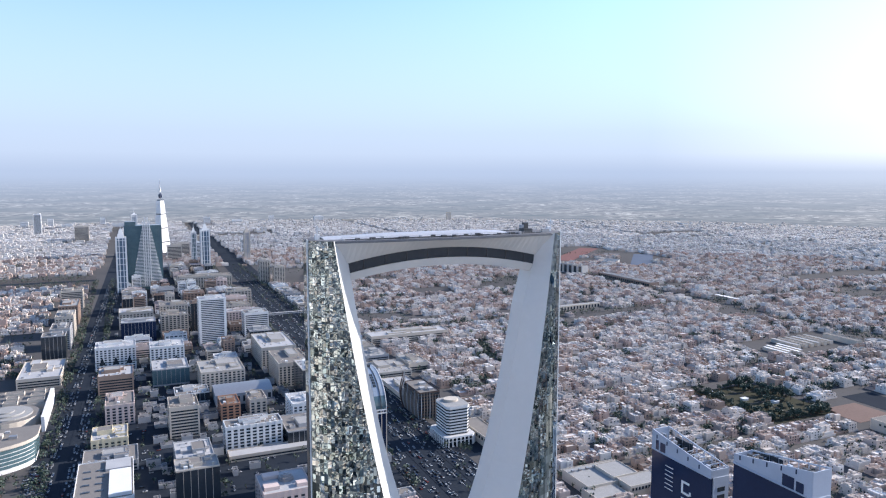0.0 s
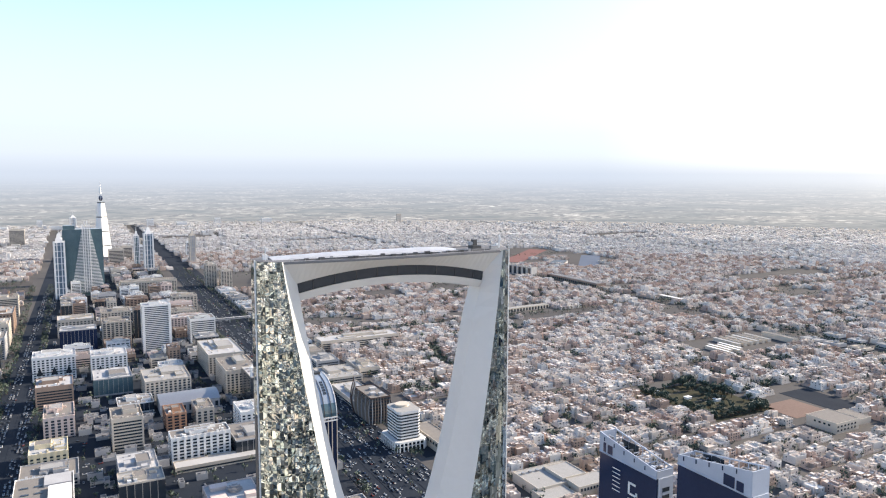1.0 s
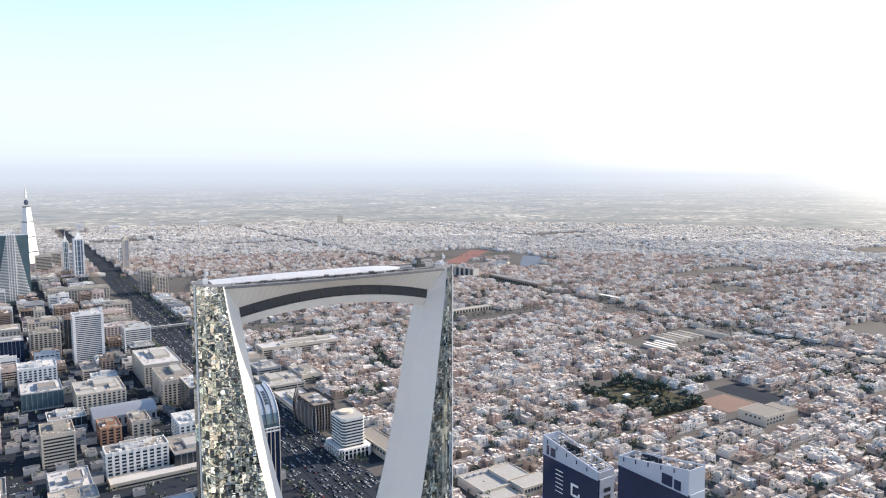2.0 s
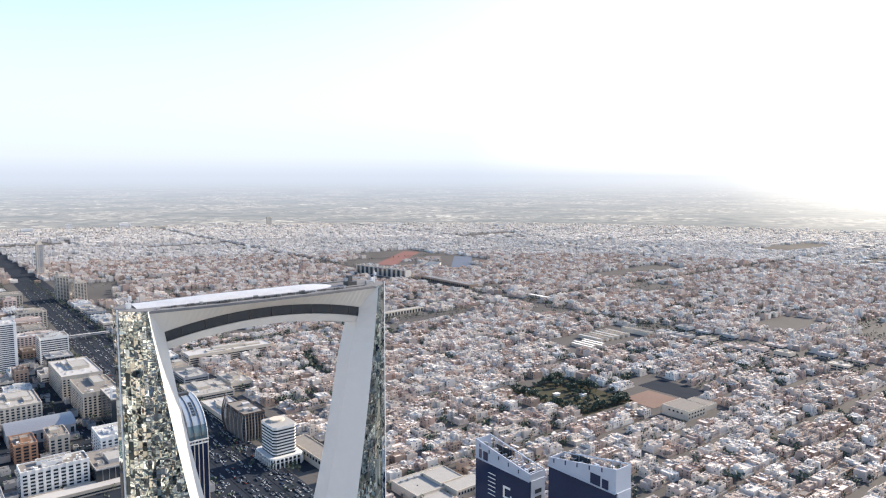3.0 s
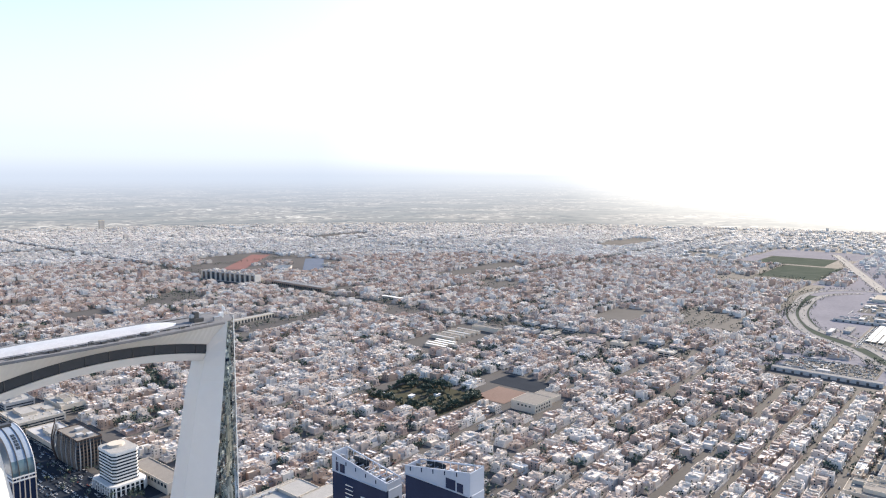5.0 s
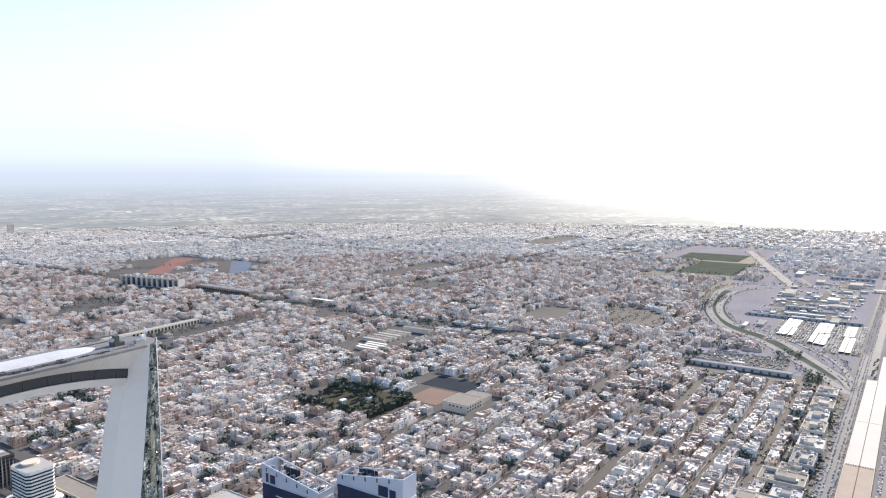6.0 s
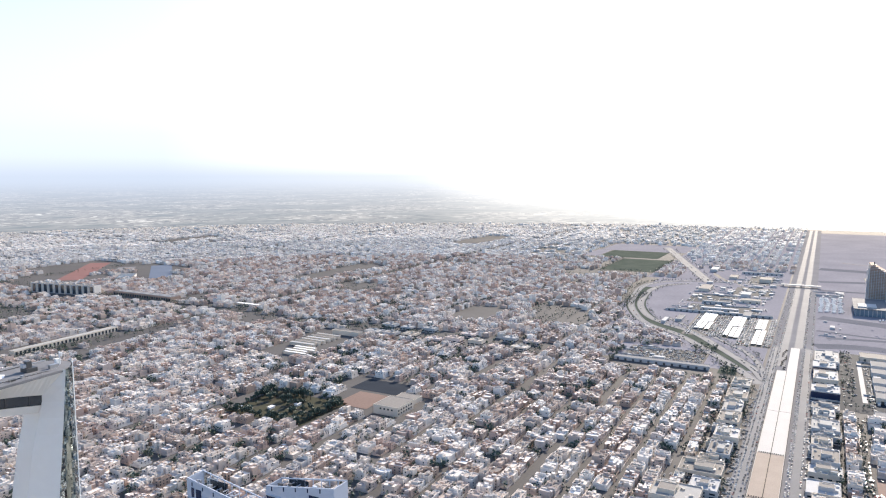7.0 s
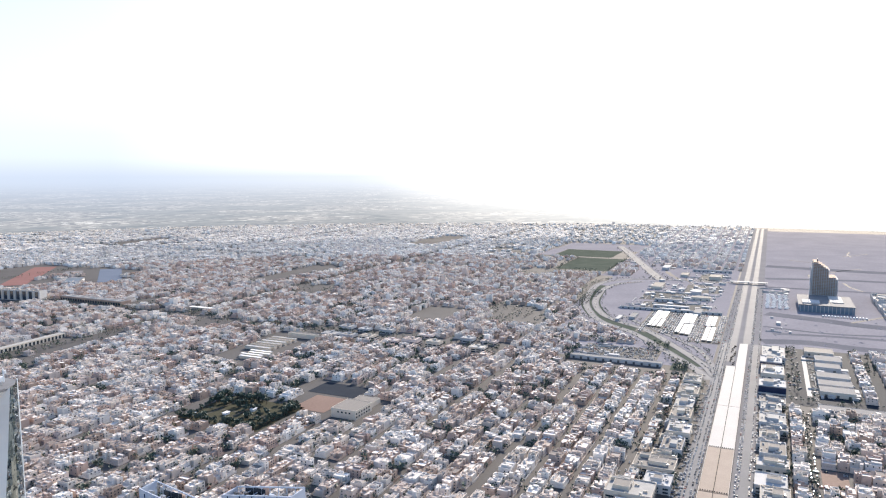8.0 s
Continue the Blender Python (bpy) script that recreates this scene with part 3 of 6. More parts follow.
ROWS = []                         # terraces across the highway, their streets at right angles to it
_t2 = random.Random(19)
for _k in range(12):
    for _line in (0, 1):
        _a = 634 + _k * 43.5 + _line * 18.4
        _b = -7.0 if _a < 735 else -39.5
        while _b > -335:
            _w = _t2.uniform(13, 19)
            if not (-69 < _b - _w / 2 < -55 or -196 < _b - _w / 2 < -182 or 862 < _a < 932 and -106 < _b - _w / 2 < -64):
                ROWS.append((_a, _b - _w / 2, _t2.uniform(15.5, 18), _w - _t2.uniform(0.2, 1.6), _t2.choice((8.4, 10.6, 11.2, 12.6, 13.8)), ab(_a, _b).length, True))
            _b -= _w
for _a in [405 + 17 * i for i in range(19)] + [1000 + 17 * i for i in range(15)]:      # shallow row beside the park street
    ROWS.append((_a, 622 + _t2.uniform(-0.6, 0.6), 15.5, _t2.uniform(9, 10.5), _t2.choice((7.2, 8.2, 9.6)), ab(_a, 622).length, True))

for _k, (a, b, w, d, h, dist, ahead) in enumerate(LOTS + ROWS):
    if _k < len(LOTS) and not is_free(a, b, 5):
        continue
    if a > 2700 and 79 < b < 1000 and rng.random() < 0.5:
        continue
    roll = rng.random()
    patch = noise.noise(Vector((a * 0.0035, b * 0.006, 3.7)))      # open grounds and dense quarters
    if dist > 1500 and ahead and patch > 0.44:
        if roll < 0.2 and dist > 2700:
            (far_s if dist > 3000 else mid_s).block(a, b, 0, w * 1.6, d * 1.1, rng.uniform(6, 10), top=1 if dist > 3000 else 8)
        elif roll < 0.6:
            TREE_SPOTS.append((a, b, rng.uniform(4, 7)))
        continue
    if roll < 0.07:                       # empty lot, often with trees
        if ahead:
            for _ in range(rng.randint(1, 5)):
                TREE_SPOTS.append((a + rng.uniform(-8, 8), b + rng.uniform(-8, 8), rng.uniform(4, 8)))
        continue
    if not ahead:
        side = math.degrees(math.atan2(*ab(a, b).xy)) % 360
        if dist < 1100 and 170 < side < 318:
            volumes(back_s, a, b, w, d, h * rng.choice((1, 1, 1.3)))
            if rng.random() < 0.5:
                TREE_SPOTS.append((a + w / 2 + 1.2, b + rng.uniform(-9, 9), rng.uniform(3.2, 6.5)))
        elif rng.random() < 0.93:
            back_s.box(a, b, 0, w, d, h, mat=0, top=1)
        continue
    green = 0.6 + 1.6 * noise.noise(Vector((a * 0.008, b * 0.008, 9.1)))       # leafier and barer streets
    if dist > 1000 and green > 0.9 and rng.random() < min(0.3, (green - 0.9) * 0.8):     # walled gardens and groves
        for _ in range(6 if dist < 2000 else 3):
            TREE_SPOTS.append((a + rng.uniform(-9, 9), b + rng.uniform(-8, 8), rng.uniform(4, 7)))
        continue
    if rng.random() < (green if dist < 2500 else green * 0.4):
        TREE_SPOTS.append((a + w / 2 + 1.2, b + rng.uniform(-8, 8), rng.uniform(3.6, 6.4)))
    if dist < 1700 and rng.random() < green * 1.1:
        TREE_SPOTS.append((a + rng.uniform(-0.5, 0.5) * w, b + (d / 2 + 1.5) * rng.choice((-1, 1)), rng.uniform(3.0, 5.5)))
    if dist < 2200:
        blocks.box(a, b, 0, w + 3.0, d + 2.6, 0.2, mat=0)
    if roll > 0.985 and dist > 1500:
        h *= rng.uniform(1.6, 2.2)
    if dist < 1060 and -6 < math.degrees(math.atan2(*ab(a, b).xy)) < 78 and len(VILLA_LOTS) < 90:
        VILLA_LOTS.append((a, b, w, d, h))
        continue
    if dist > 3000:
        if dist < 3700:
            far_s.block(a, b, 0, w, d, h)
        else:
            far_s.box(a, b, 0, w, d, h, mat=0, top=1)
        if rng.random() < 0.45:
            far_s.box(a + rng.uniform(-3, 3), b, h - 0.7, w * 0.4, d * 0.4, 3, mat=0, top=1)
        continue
    soup = near_s if dist < 1800 else mid_s
    wm = rng.choices(range(7), (4, 3, 2, 1.6, 4, 2, 3))[0]
    rm = 7 + rng.choices(range(5), (4, 3, 3, 2, 1.1))[0]
    gm = 12
    a1, b1, w1, d1 = volumes(soup, a, b, w, d, h, mat=wm, top=rm)
    soup.block(a1 + rng.uniform(-0.2, 0.2) * w1, b1 + rng.uniform(-0.2, 0.2) * d1, h - 0.7, w1 * rng.uniform(0.3, 0.55), d1 * rng.uniform(0.25, 0.5), rng.uniform(2.6, 3.4), mat=wm, top=rm, rim=0.25, drop=0.4)
    if dist < 1500:
        for _ in range(2):
            soup.box(a + rng.uniform(-0.4, 0.4) * w, b + rng.uniform(-0.4, 0.4) * d, h * 0.4, rng.uniform(2.5, 5), rng.uniform(2.5, 5), h * 0.6 + rng.uniform(-1.2, 2.6), mat=wm, top=rm)
    if dist < 2400:
        for _ in range(3 if dist < 1800 else 1):
            q = rng.uniform(1.0, 2.2)
            soup.box(a1 + rng.uniform(-0.42, 0.42) * w1, b1 + rng.uniform(-0.42, 0.42) * d1, h - 0.7, q, rng.uniform(1.0, 2.2), rng.uniform(1.0, 2.2), mat=rng.choice((2, 6, 8, 10)))
    if dist < 1800:
        soup.box(a, b - d / 2 - 1.1, 0.2, w + 2.4, 0.3, 2.7, mat=wm)                    # yard walls
        soup.box(a - w / 2 - 1.2, b, 0.2, 0.3, d + 2.0, 2.7, mat=wm)
        for z in (1.3, 4.7, 8.1):
            if z + 1.9 > h:
                break
            n = max(1, int(w1 / 4.2))
            for i in range(n):
                if rng.random() < 0.75:
                    soup.box(a1 - w1 / 2 + (i + 0.5) * w1 / n, b1 - d1 / 2, z, rng.choice((1.0, 1.4, 2.0)), 0.16, 1.7, mat=gm)
            n = max(1, int(d1 / 5.0))
            for i in range(n):
                if rng.random() < 0.7:
                    soup.box(a1 - w1 / 2, b1 - d1 / 2 + (i + 0.5) * d1 / n, z, 0.16, 1.4, 1.7, mat=gm)

# coarse blocks farther off behind the start of the way, for the tower's mirror glass
rg = random.Random(31)
for r in range(-80, 60):
    for c in range(-30, 12):
        a0, b0 = c * 172.0 + rg.uniform(-30, 30), r * 54.0
        mid = ab(a0 + 80, b0 + 22)
        if 2300 < mid.length < 4750 and 175 < math.degrees(math.atan2(mid.x, mid.y)) % 360 < 315 and rg.random() < 0.85:
            back_s.box(a0 + 80, b0 + 22, 0, rg.uniform(60, 150), rg.uniform(20, 44), rg.uniform(6, 14), mat=0, top=1)

tagged(new("house_yards", blocks.mesh("house_yards", [M_BLOCK])), "raised paved house plots between the streets", "pavement", kind="structure")
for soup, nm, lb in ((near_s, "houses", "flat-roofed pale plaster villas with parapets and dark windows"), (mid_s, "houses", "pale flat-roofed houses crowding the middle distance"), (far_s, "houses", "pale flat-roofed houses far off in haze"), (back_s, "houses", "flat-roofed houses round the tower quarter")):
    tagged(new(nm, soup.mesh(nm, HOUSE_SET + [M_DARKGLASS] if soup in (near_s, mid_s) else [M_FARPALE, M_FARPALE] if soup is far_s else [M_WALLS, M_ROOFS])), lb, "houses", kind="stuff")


# ---- shared unit pieces ----
UNIT = {}


def unit(name, mat):
    """A unit box on its base, one mesh for each name and material."""
    key = (name, mat.name)
    if key not in UNIT:
        s_ = Soup()
        s_.box(0, 0, 0, 1, 1, 1, bottom=True)
        UNIT[key] = s_.mesh(name, [mat], grid=False)
    return UNIT[key]


def piece(name, mat, parent, x, y, z, w, d, h, turn=0.0):
    return again(name, unit(name, mat), parent, (x, y, z), turn, (w, d, h))


def at(a, b, z=0.0, turn=0.0):
    return Matrix.Translation(ab(a, b, z)) @ Matrix.Rotation(GA + turn, 4, "Z")


# ---- villas nearest to the camera's way ----
TONES = [surface("plaster_" + nm, tuple(x * 0.86 for x in c), c, 0.08, 0.9) for nm, c in (("ivory", (0.68, 0.63, 0.57)), ("sand", (0.58, 0.47, 0.38)), ("white", (0.78, 0.76, 0.73)), ("brick", (0.48, 0.35, 0.29)), ("grey", (0.54, 0.5, 0.47)), ("rose", (0.58, 0.43, 0.37)))]
SCREEDS = [surface("screed_" + nm, tuple(x * 0.75 for x in c), c, 0.15, 0.7) for nm, c in (("pale", (0.35, 0.345, 0.335)), ("dust", (0.23, 0.215, 0.2)), ("white", (0.58, 0.575, 0.57)))]
VILLA_WORDS = ("ivory", "sand-coloured", "white", "brick-toned", "grey", "rose-tinted")


def villa(k, r):
    tone = k % 6
    w, d, h = r.uniform(13, 19), r.uniform(14, 19), r.choice((8.2, 9.5, 11.2, 12.4))
    v = thing("villa", f"{VILLA_WORDS[tone]} plaster villa with flat parapet roof and dark windows", "house", "villas of the quarter")
    walls = Soup()
    walls.block(0, 0, 0, w, d, h, mat=0, top=1)
    bw = w * r.uniform(0.35, 0.55)
    bx = r.uniform(-0.5, 0.5) * (w - bw)
    walls.block(bx, -d / 2 - 1.4, 0, bw, 3.4, h * r.choice((0.5, 0.82)), mat=0, top=1, drop=0.5)
    body = sub("body", walls, [TONES[tone], SCREEDS[k % 3]], v)
    sh = Soup()
    sx, sy = r.choice((-1, 1)) * w * 0.24, r.uniform(-0.2, 0.25) * d
    sh.block(sx, sy, h - 0.9, r.uniform(4, 6.5), r.uniform(4, 7), 3.6, mat=0, top=1, rim=0.2, drop=0.3)
    sub("stair_house", sh, [TONES[tone], SCREEDS[(k + 1) % 3]], v)
    tank = Soup()
    tank.prism([(-sx + 1.1 * math.cos(i * math.tau / 8), sy * 0.4 + 1.1 * math.sin(i * math.tau / 8)) for i in range(8)], h - 0.9, h + 1.2)
    sub("water_tank", tank, M_WHITE, v, "white roof water tank")
    piece("cooling_unit", M_STEEL, v, -sx * 0.5, -sy - d * 0.2, h - 0.9, 1.6, 1.1, 1.2)
    for fl in range(int(h / 3.7)):
        z = 1.4 + fl * 3.6
        for i in range(3):
            x = -w / 2 + (i + 0.5) * w / 3
            y = -d / 2 - (3.1 if abs(x - bx) < bw / 2 - 0.6 and z + 1.8 < h * 0.45 else 0)
            piece("window", M_DARKGLASS, body, x, y, z, r.choice((1.2, 1.7, 2.2)), 0.24, 1.8)
        for i in range(2):
            piece("window", M_DARKGLASS, body, -w / 2, -d / 4 + i * d / 2, z, 0.24, 1.6, 1.8)
    piece("door", M_BROWN, body, bx, -d / 2 - 3.1, 0, 1.4, 0.2, 2.4)
    return v, w, d, h


_r = random.Random(77)
PROTO = [villa(k, _r) for k in range(12)]
for k, (a, b, w, d, h) in enumerate(VILLA_LOTS[:90]):
    v, vw, vd, vh = PROTO[k % 12]
    m = at(a, b, 0.2) @ Matrix.Diagonal((min(max(w / vw, 0.75), 1.25), min(max((d - 2) / vd, 0.75), 1.2), min(max(h / vh, 0.8), 1.2), 1))
    if k < 12:
        v.matrix_basis = m
    else:
        copy_thing(v, m)


# ---- office and shop buildings ----
WORD = {"white_cladding": "white", "cream_stone": "cream", "grey_concrete": "grey", "brown_stone": "brown", "rose_stone": "rose stone", "dark_glass": "dark glass", "navy_glass": "navy glass", "teal_glass": "teal glass"}


def office(a, b, w, d, h, wall=M_WHITE, glass=M_DARKGLASS, style="grid", storey=3.8, label="", turn=0.0, name="office_building", group="buildings along the avenue", plant=True, seed=0):
    """A flat-roofed block, centred on a, b: storey bands of glass, with piers or plain bands."""
    r = random.Random(int(a * 7 + b * 13 + seed))
    o = thing(name, label or f"{WORD.get(wall.name, 'pale')} office block with {'window bands' if style == 'bands' else 'gridded windows'} and flat roof", "building", group, at(a, b, 0, turn))
    body = Soup()
    body.block(0, 0, 0, w, d, h, mat=0, top=1, rim=0.5, drop=1.2)
    body_screed = r.choice((SCREEDS[0], SCREEDS[1], SCREEDS[1], M_GREYC, M_GREYC))
    n = max(1, int((h - 3) / storey))
    if b > 1750 and style == "grid":
        style = "bands"
    if style == "curtain":
        piece("curtain_wall", glass, o, 0, 0, 2.5, w + 0.3, d + 0.3, h - 4.2)
        step = 6.0
        for i in range(1, int(w / step)):
            piece("mullion", wall, o, -w / 2 + i * w / int(w / step), -d / 2 - 0.2, 0.5, 0.35, 0.3, h - 1)
    else:
        for fl in range(n):
            piece("window_band", glass, o, 0, 0, 1.6 + fl * storey, w + 0.12, d + 0.12, storey * (0.5 if style == "bands" else 0.55))
        if style == "rows":
            n_p = max(3, int(max(w, d) / 9))
            for i in range(n_p):
                f = -0.5 + (i + 0.5) / n_p
                piece("pier", wall, o, f * w if w > d else 0, 0 if w > d else f * d, 0, 2.2 if w > d else w + 0.4, d + 0.4 if w > d else 2.2, h - 0.1)
            body.block(w * 0.2, 0, h - 1.2, 6, 6, 4, rim=0.3, drop=0.4)
        # corner piers close the bands at the corners
        for x in (-1, 1) if style != "rows" else ():
            for y in (-1, 1):
                piece("corner_pier", wall, o, x * (w / 2 - 0.8), y * (d / 2 - 0.8), 0, 2.0, 2.0, h - 0.02)
        if style == "grid":
            k = max(2, int(w / 6.0))
            for i in range(1, k):
                piece("pier", wall, o, -w / 2 + i * w / k, -d / 2, 0, w / k * 0.45, 0.5, h - 0.03)
            k = max(2, int(d / 9.0))
            for x in (-1, 1):
                for i in range(1, k):
                    piece("pier", wall, o, x * w / 2, -d / 2 + i * d / k, 0, 0.5, d / k * 0.45, h - 0.03)
        elif style == "fins":
            k = max(3, int(w / 7))
            for i in range(1, k):
                piece("fin", wall, o, -w / 2 + i * w / k, -d / 2 - 0.3, 0, 2.6, 1.2, h - 0.03)
    if plant:
        # setback upper storey, stair heads and parapet boxes make the roofs uneven
        for i in range(r.randint(2, 4)):
            body.block(r.uniform(-0.36, 0.36) * w, r.uniform(-0.3, 0.36) * d, h - 1.2, w * r.uniform(0.12, 0.3), d * r.uniform(0.12, 0.3), r.uniform(2.4, 4.6), rim=0.3, drop=0.5)
        for i in range(r.randint(8, 18)):
            q = r.uniform(1.0, 2.6)
            body.box(r.uniform(-0.43, 0.43) * w, r.uniform(-0.43, 0.43) * d, h - 1.2, q, r.uniform(1.0, 2.6), r.uniform(1.2, 2.4))
        ph = Soup()
        ph.block(r.uniform(-0.15, 0.15) * w, r.uniform(-0.1, 0.2) * d, h - 1.2, w * r.uniform(0.3, 0.5), d * r.uniform(0.3, 0.45), r.uniform(4, 5.5), rim=0.3, drop=0.5)
        sub("plant_room", ph, [wall, SCREEDS[r.randrange(2)]], o)
        for i in range(r.randint(1, 3)):
            piece("roof_unit", r.choice((M_STEEL, M_WHITE, M_GREYC)), o, r.uniform(-0.4, 0.4) * w, r.uniform(-0.42, -0.2) * d, h - 1.2, r.uniform(2, 4), r.uniform(2, 4), r.uniform(1.4, 2.6))
    body_ob = sub("body", body, [wall, body_screed], o)
    for child in list(o.children):
        if child.name.split(".")[0] in ("window_band", "pier", "fin", "mullion", "curtain_wall", "corner_pier"):
            child.parent = body_ob
    return o


# the avenue's named neighbours
TAKEN = []


def put_office(a0, a1, b0, depth, h, **kw):
    TAKEN.append((a0 - 4, a1 + 4, b0 - 4, b0 + depth + 4))
    return office((a0 + a1) / 2, b0 + depth / 2, a1 - a0, depth, h, **kw)


def arched_front(o, w, d, n):
    """Pointed dark arches and a dark sill line on the lower front."""
    piece("sill_line", M_DARKGLASS, o, 0, -d / 2 - 0.5, 13.5, w, 0.4, 1.0)
    for i in range(n):
        x = -w / 2 + (i + 0.5) * w / n
        s_ = Soup()
        y = -d / 2 - 0.75
        for p in ([(x - 5, y, 10), (x + 5, y, 10), (x + 2.4, y, 16), (x - 2.4, y, 16)], [(x - 2.4, y, 16), (x + 2.4, y, 16), (x + 0.5, y, 22), (x - 0.5, y, 22)]):
            s_.quad(p)
            s_.quad([(px, py + 0.5, pz) for px, py, pz in reversed(p)])
        sub("pointed_arch", s_, M_DARKGLASS, o, "dark pointed glass arch")


_o = put_office(-57, 3, 1240, 46, 39, style="grid", label="white block with small square windows and pointed dark arches")
arched_front(_o, 60, 46, 3)
_o = put_office(24, 76, 1214, 44, 38.5, style="grid", label="white block with small windows and pointed dark arches")
arched_front(_o, 52, 44, 2)
_o = put_office(112, 160, 1352, 34, 88, style="bands", storey=3.4, label="tall white slab tower with dark horizontal window bands")
for x in (-22.2, 22.2):
    piece("edge_pier", M_WHITE, _o, x, -17.1, 0, 4.4, 0.8, 87.5)
put_office(-48, -2, 1085, 50, 33, wall=M_BROWN, style="bands", label="brown stone block with dark window bands")
put_office(-36, -2, 962, 58, 27, wall=M_ROSE, style="grid", label="rose stone block with small square windows")
put_office(-48, -10, 860, 46, 20, wall=M_YELLOW, style="grid", label="cream yellow stone block with a stepped roof")
put_office(-55, 0, 806, 48, 12, wall=M_GREYC, style="bands")
_o = put_office(-57, -5, 700, 100, 18, style="bands", plant=False, label="white low block with broad roof openings")
for i in range(5):
    for x in (-17, -5):
        piece("roof_opening", M_DARKGLASS, _o, x + i % 2, -42 + i * 17, 16.9, 7, 3.2, 0.5)
piece("roof_hall", M_WHITE, _o, 14, -14, 16.8, 20, 60, 3.2)
piece("roof_hall", M_GREYC, _o, 12, 34, 16.8, 24, 26, 2.4)
put_office(31, 70, 674, 30, 45, wall=M_CREAM, glass=M_DARKGLASS, style="curtain", label="dark glass office block with cream stone frame")
put_office(36, 74, 750, 64, 22, wall=M_GREYC, style="bands")
put_office(36, 70, 884, 46, 39, wall=M_CREAM, style="bands", label="cream stone office block with recessed dark balconies")
put_office(92, 186, 784, 20, 7, wall=M_CREAM, style="bands", plant=False, label="low cream arcade in front of a white block")
put_office(92, 156, 812, 26, 31, style="fins", label="white block with tall dark window slots")
put_office(100, 124, 925, 40, 22, wall=M_RUST, style="fins", label="rust orange block with tall dark slots and cream top")
put_office(136, 158, 925, 40, 24, wall=M_CREAM, style="grid")


def barrel_hall():
    o = thing("barrel_hall", "grey metal barrel-roofed hall between office blocks", "building", m=at(138, 1012))
    TAKEN.append((96, 180, 980, 1044))
    s_ = Soup()
    s_.box(0, 0, 0, 76, 54, 16)
    sub("body", s_, M_GREYC, o)
    r_ = Soup()
    arc = [(-27.5 + 55 * i / 14, 15.9 + 6 * math.sin(math.pi * i / 14)) for i in range(15)]
    for (y0, z0), (y1, z1) in zip(arc, arc[1:]):
        r_.quad([(-39, y0, z0), (39, y0, z0), (39, y1, z1), (-39, y1, z1)])
    for x in (-39, 39):
        r_.quad([(x, y, z) for y, z in (arc if x > 0 else arc[::-1])])
    sub("barrel_roof", weld(r_), M_STEEL, o, "curved grey metal roof")
    for i in range(9):
        piece("window", M_DARKGLASS, o, -34 + i * 8.5, -27, 4, 4, 0.4, 8)


barrel_hall()
put_office(200, 246, 1400, 40, 47, style="bands", label="white office block with dark horizontal bands")
put_office(196, 236, 1310, 36, 30, wall=M_GREYC, style="curtain", label="grey block with a plain blank front")
put_office(190, 246, 1150, 110, 36, wall=M_CREAM, style="grid")
TAKEN.append((200, 240, 630, 730))
put_office(196, 244, 1040, 84, 37, wall=M_CREAM, style="grid")
_o = put_office(214, 250, 960, 60, 46, wall=M_CREAM, glass=M_DARKGLASS, style="curtain", plant=False, label="dark glass block with a white roof frame")
for x in (-17, -6):
    piece("frame_post", M_WHITE, _o, x, -27, 45.5, 1.8, 3.0, 11)
piece("frame_beam", M_WHITE, _o, -11.5, -27, 56.5, 12.8, 3.0, 2.2)
_d = Soup()
_d.prism([(5 + 11 * math.cos(i * math.tau / 20), -16 + 11 * math.sin(i * math.tau / 20)) for i in range(20)], 45, 49.5, 0, 0)
sub("roof_drum", _d, M_DARKSTEEL, _o, "dark round roof drum")
for k in range(7):
    piece("roof_unit", (M_STEEL, M_GREYC, M_WHITE)[k % 3], _o, -13 + k % 4 * 8, 2 + k * 3.4, 45, 3 + k % 3, 2.5 + k % 2 * 2, 1.6 + k % 3 * 0.6)
put_office(24, 76, 1118, 60, 26, glass=M_TEAL, wall=M_GREYC, style="curtain", label="grey block with a dark green glass front")
put_office(88, 150, 1060, 70, 30, wall=M_CREAM, style="grid")
put_office(160, 205, 800, 60, 20, wall=M_GREYC, style="curtain", label="low dark glazed block")
_o = put_office(104, 150, 636, 48, 25, wall=M_ROSE, style="grid", plant=False, label="pale rose stone block with square windows and roof dome")
_d = Soup()
for k in range(4):
    _d.prism([(3 + 7.5 * math.cos(k * 0.4) * math.cos(i * math.tau / 16), 4 + 7.5 * math.cos(k * 0.4) * math.sin(i * math.tau / 16)) for i in range(16)], 23.8, 24.5 + 6.5 * math.sin(k * 0.4 + 0.3))
sub("roof_dome", _d, M_STEEL, _o, "pale metal roof dome")
for x, y, w, d in ((-14, -10, 14, 12), (14, -14, 10, 8), (-10, 14, 16, 10)):
    piece("roof_unit", M_ROSE, _o, x, y, 23.8, w, d, 3.4)
put_office(122, 262, 2060, 40, 33, wall=M_CREAM, style="fins", label="long cream hotel with tall dark recesses")
put_office(204, 258, 1690, 40, 46, wall=M_CREAM, style="fins", label="curved cream block with vertical fins")
put_office(-20, 40, 1420, 40, 42, wall=M_GREYC, glass=M_NAVY, style="curtain", label="dark blue glass block with a framed opening")
put_office(50, 100, 1450, 44, 45, wall=M_CREAM, style="fins")
put_office(108, 150, 1480, 40, 60, wall=M_BROWN, style="curtain", label="dark brown glass slab block")
put_office(-25, 40, 1560, 50, 36, wall=M_CREAM, style="grid")
put_office(54, 110, 1600, 50, 38, wall=M_CREAM, style="grid")
put_office(345, 374, 2085, 36, 66, wall=M_CREAM, style="fins", label="tall cream block with vertical dark slots")
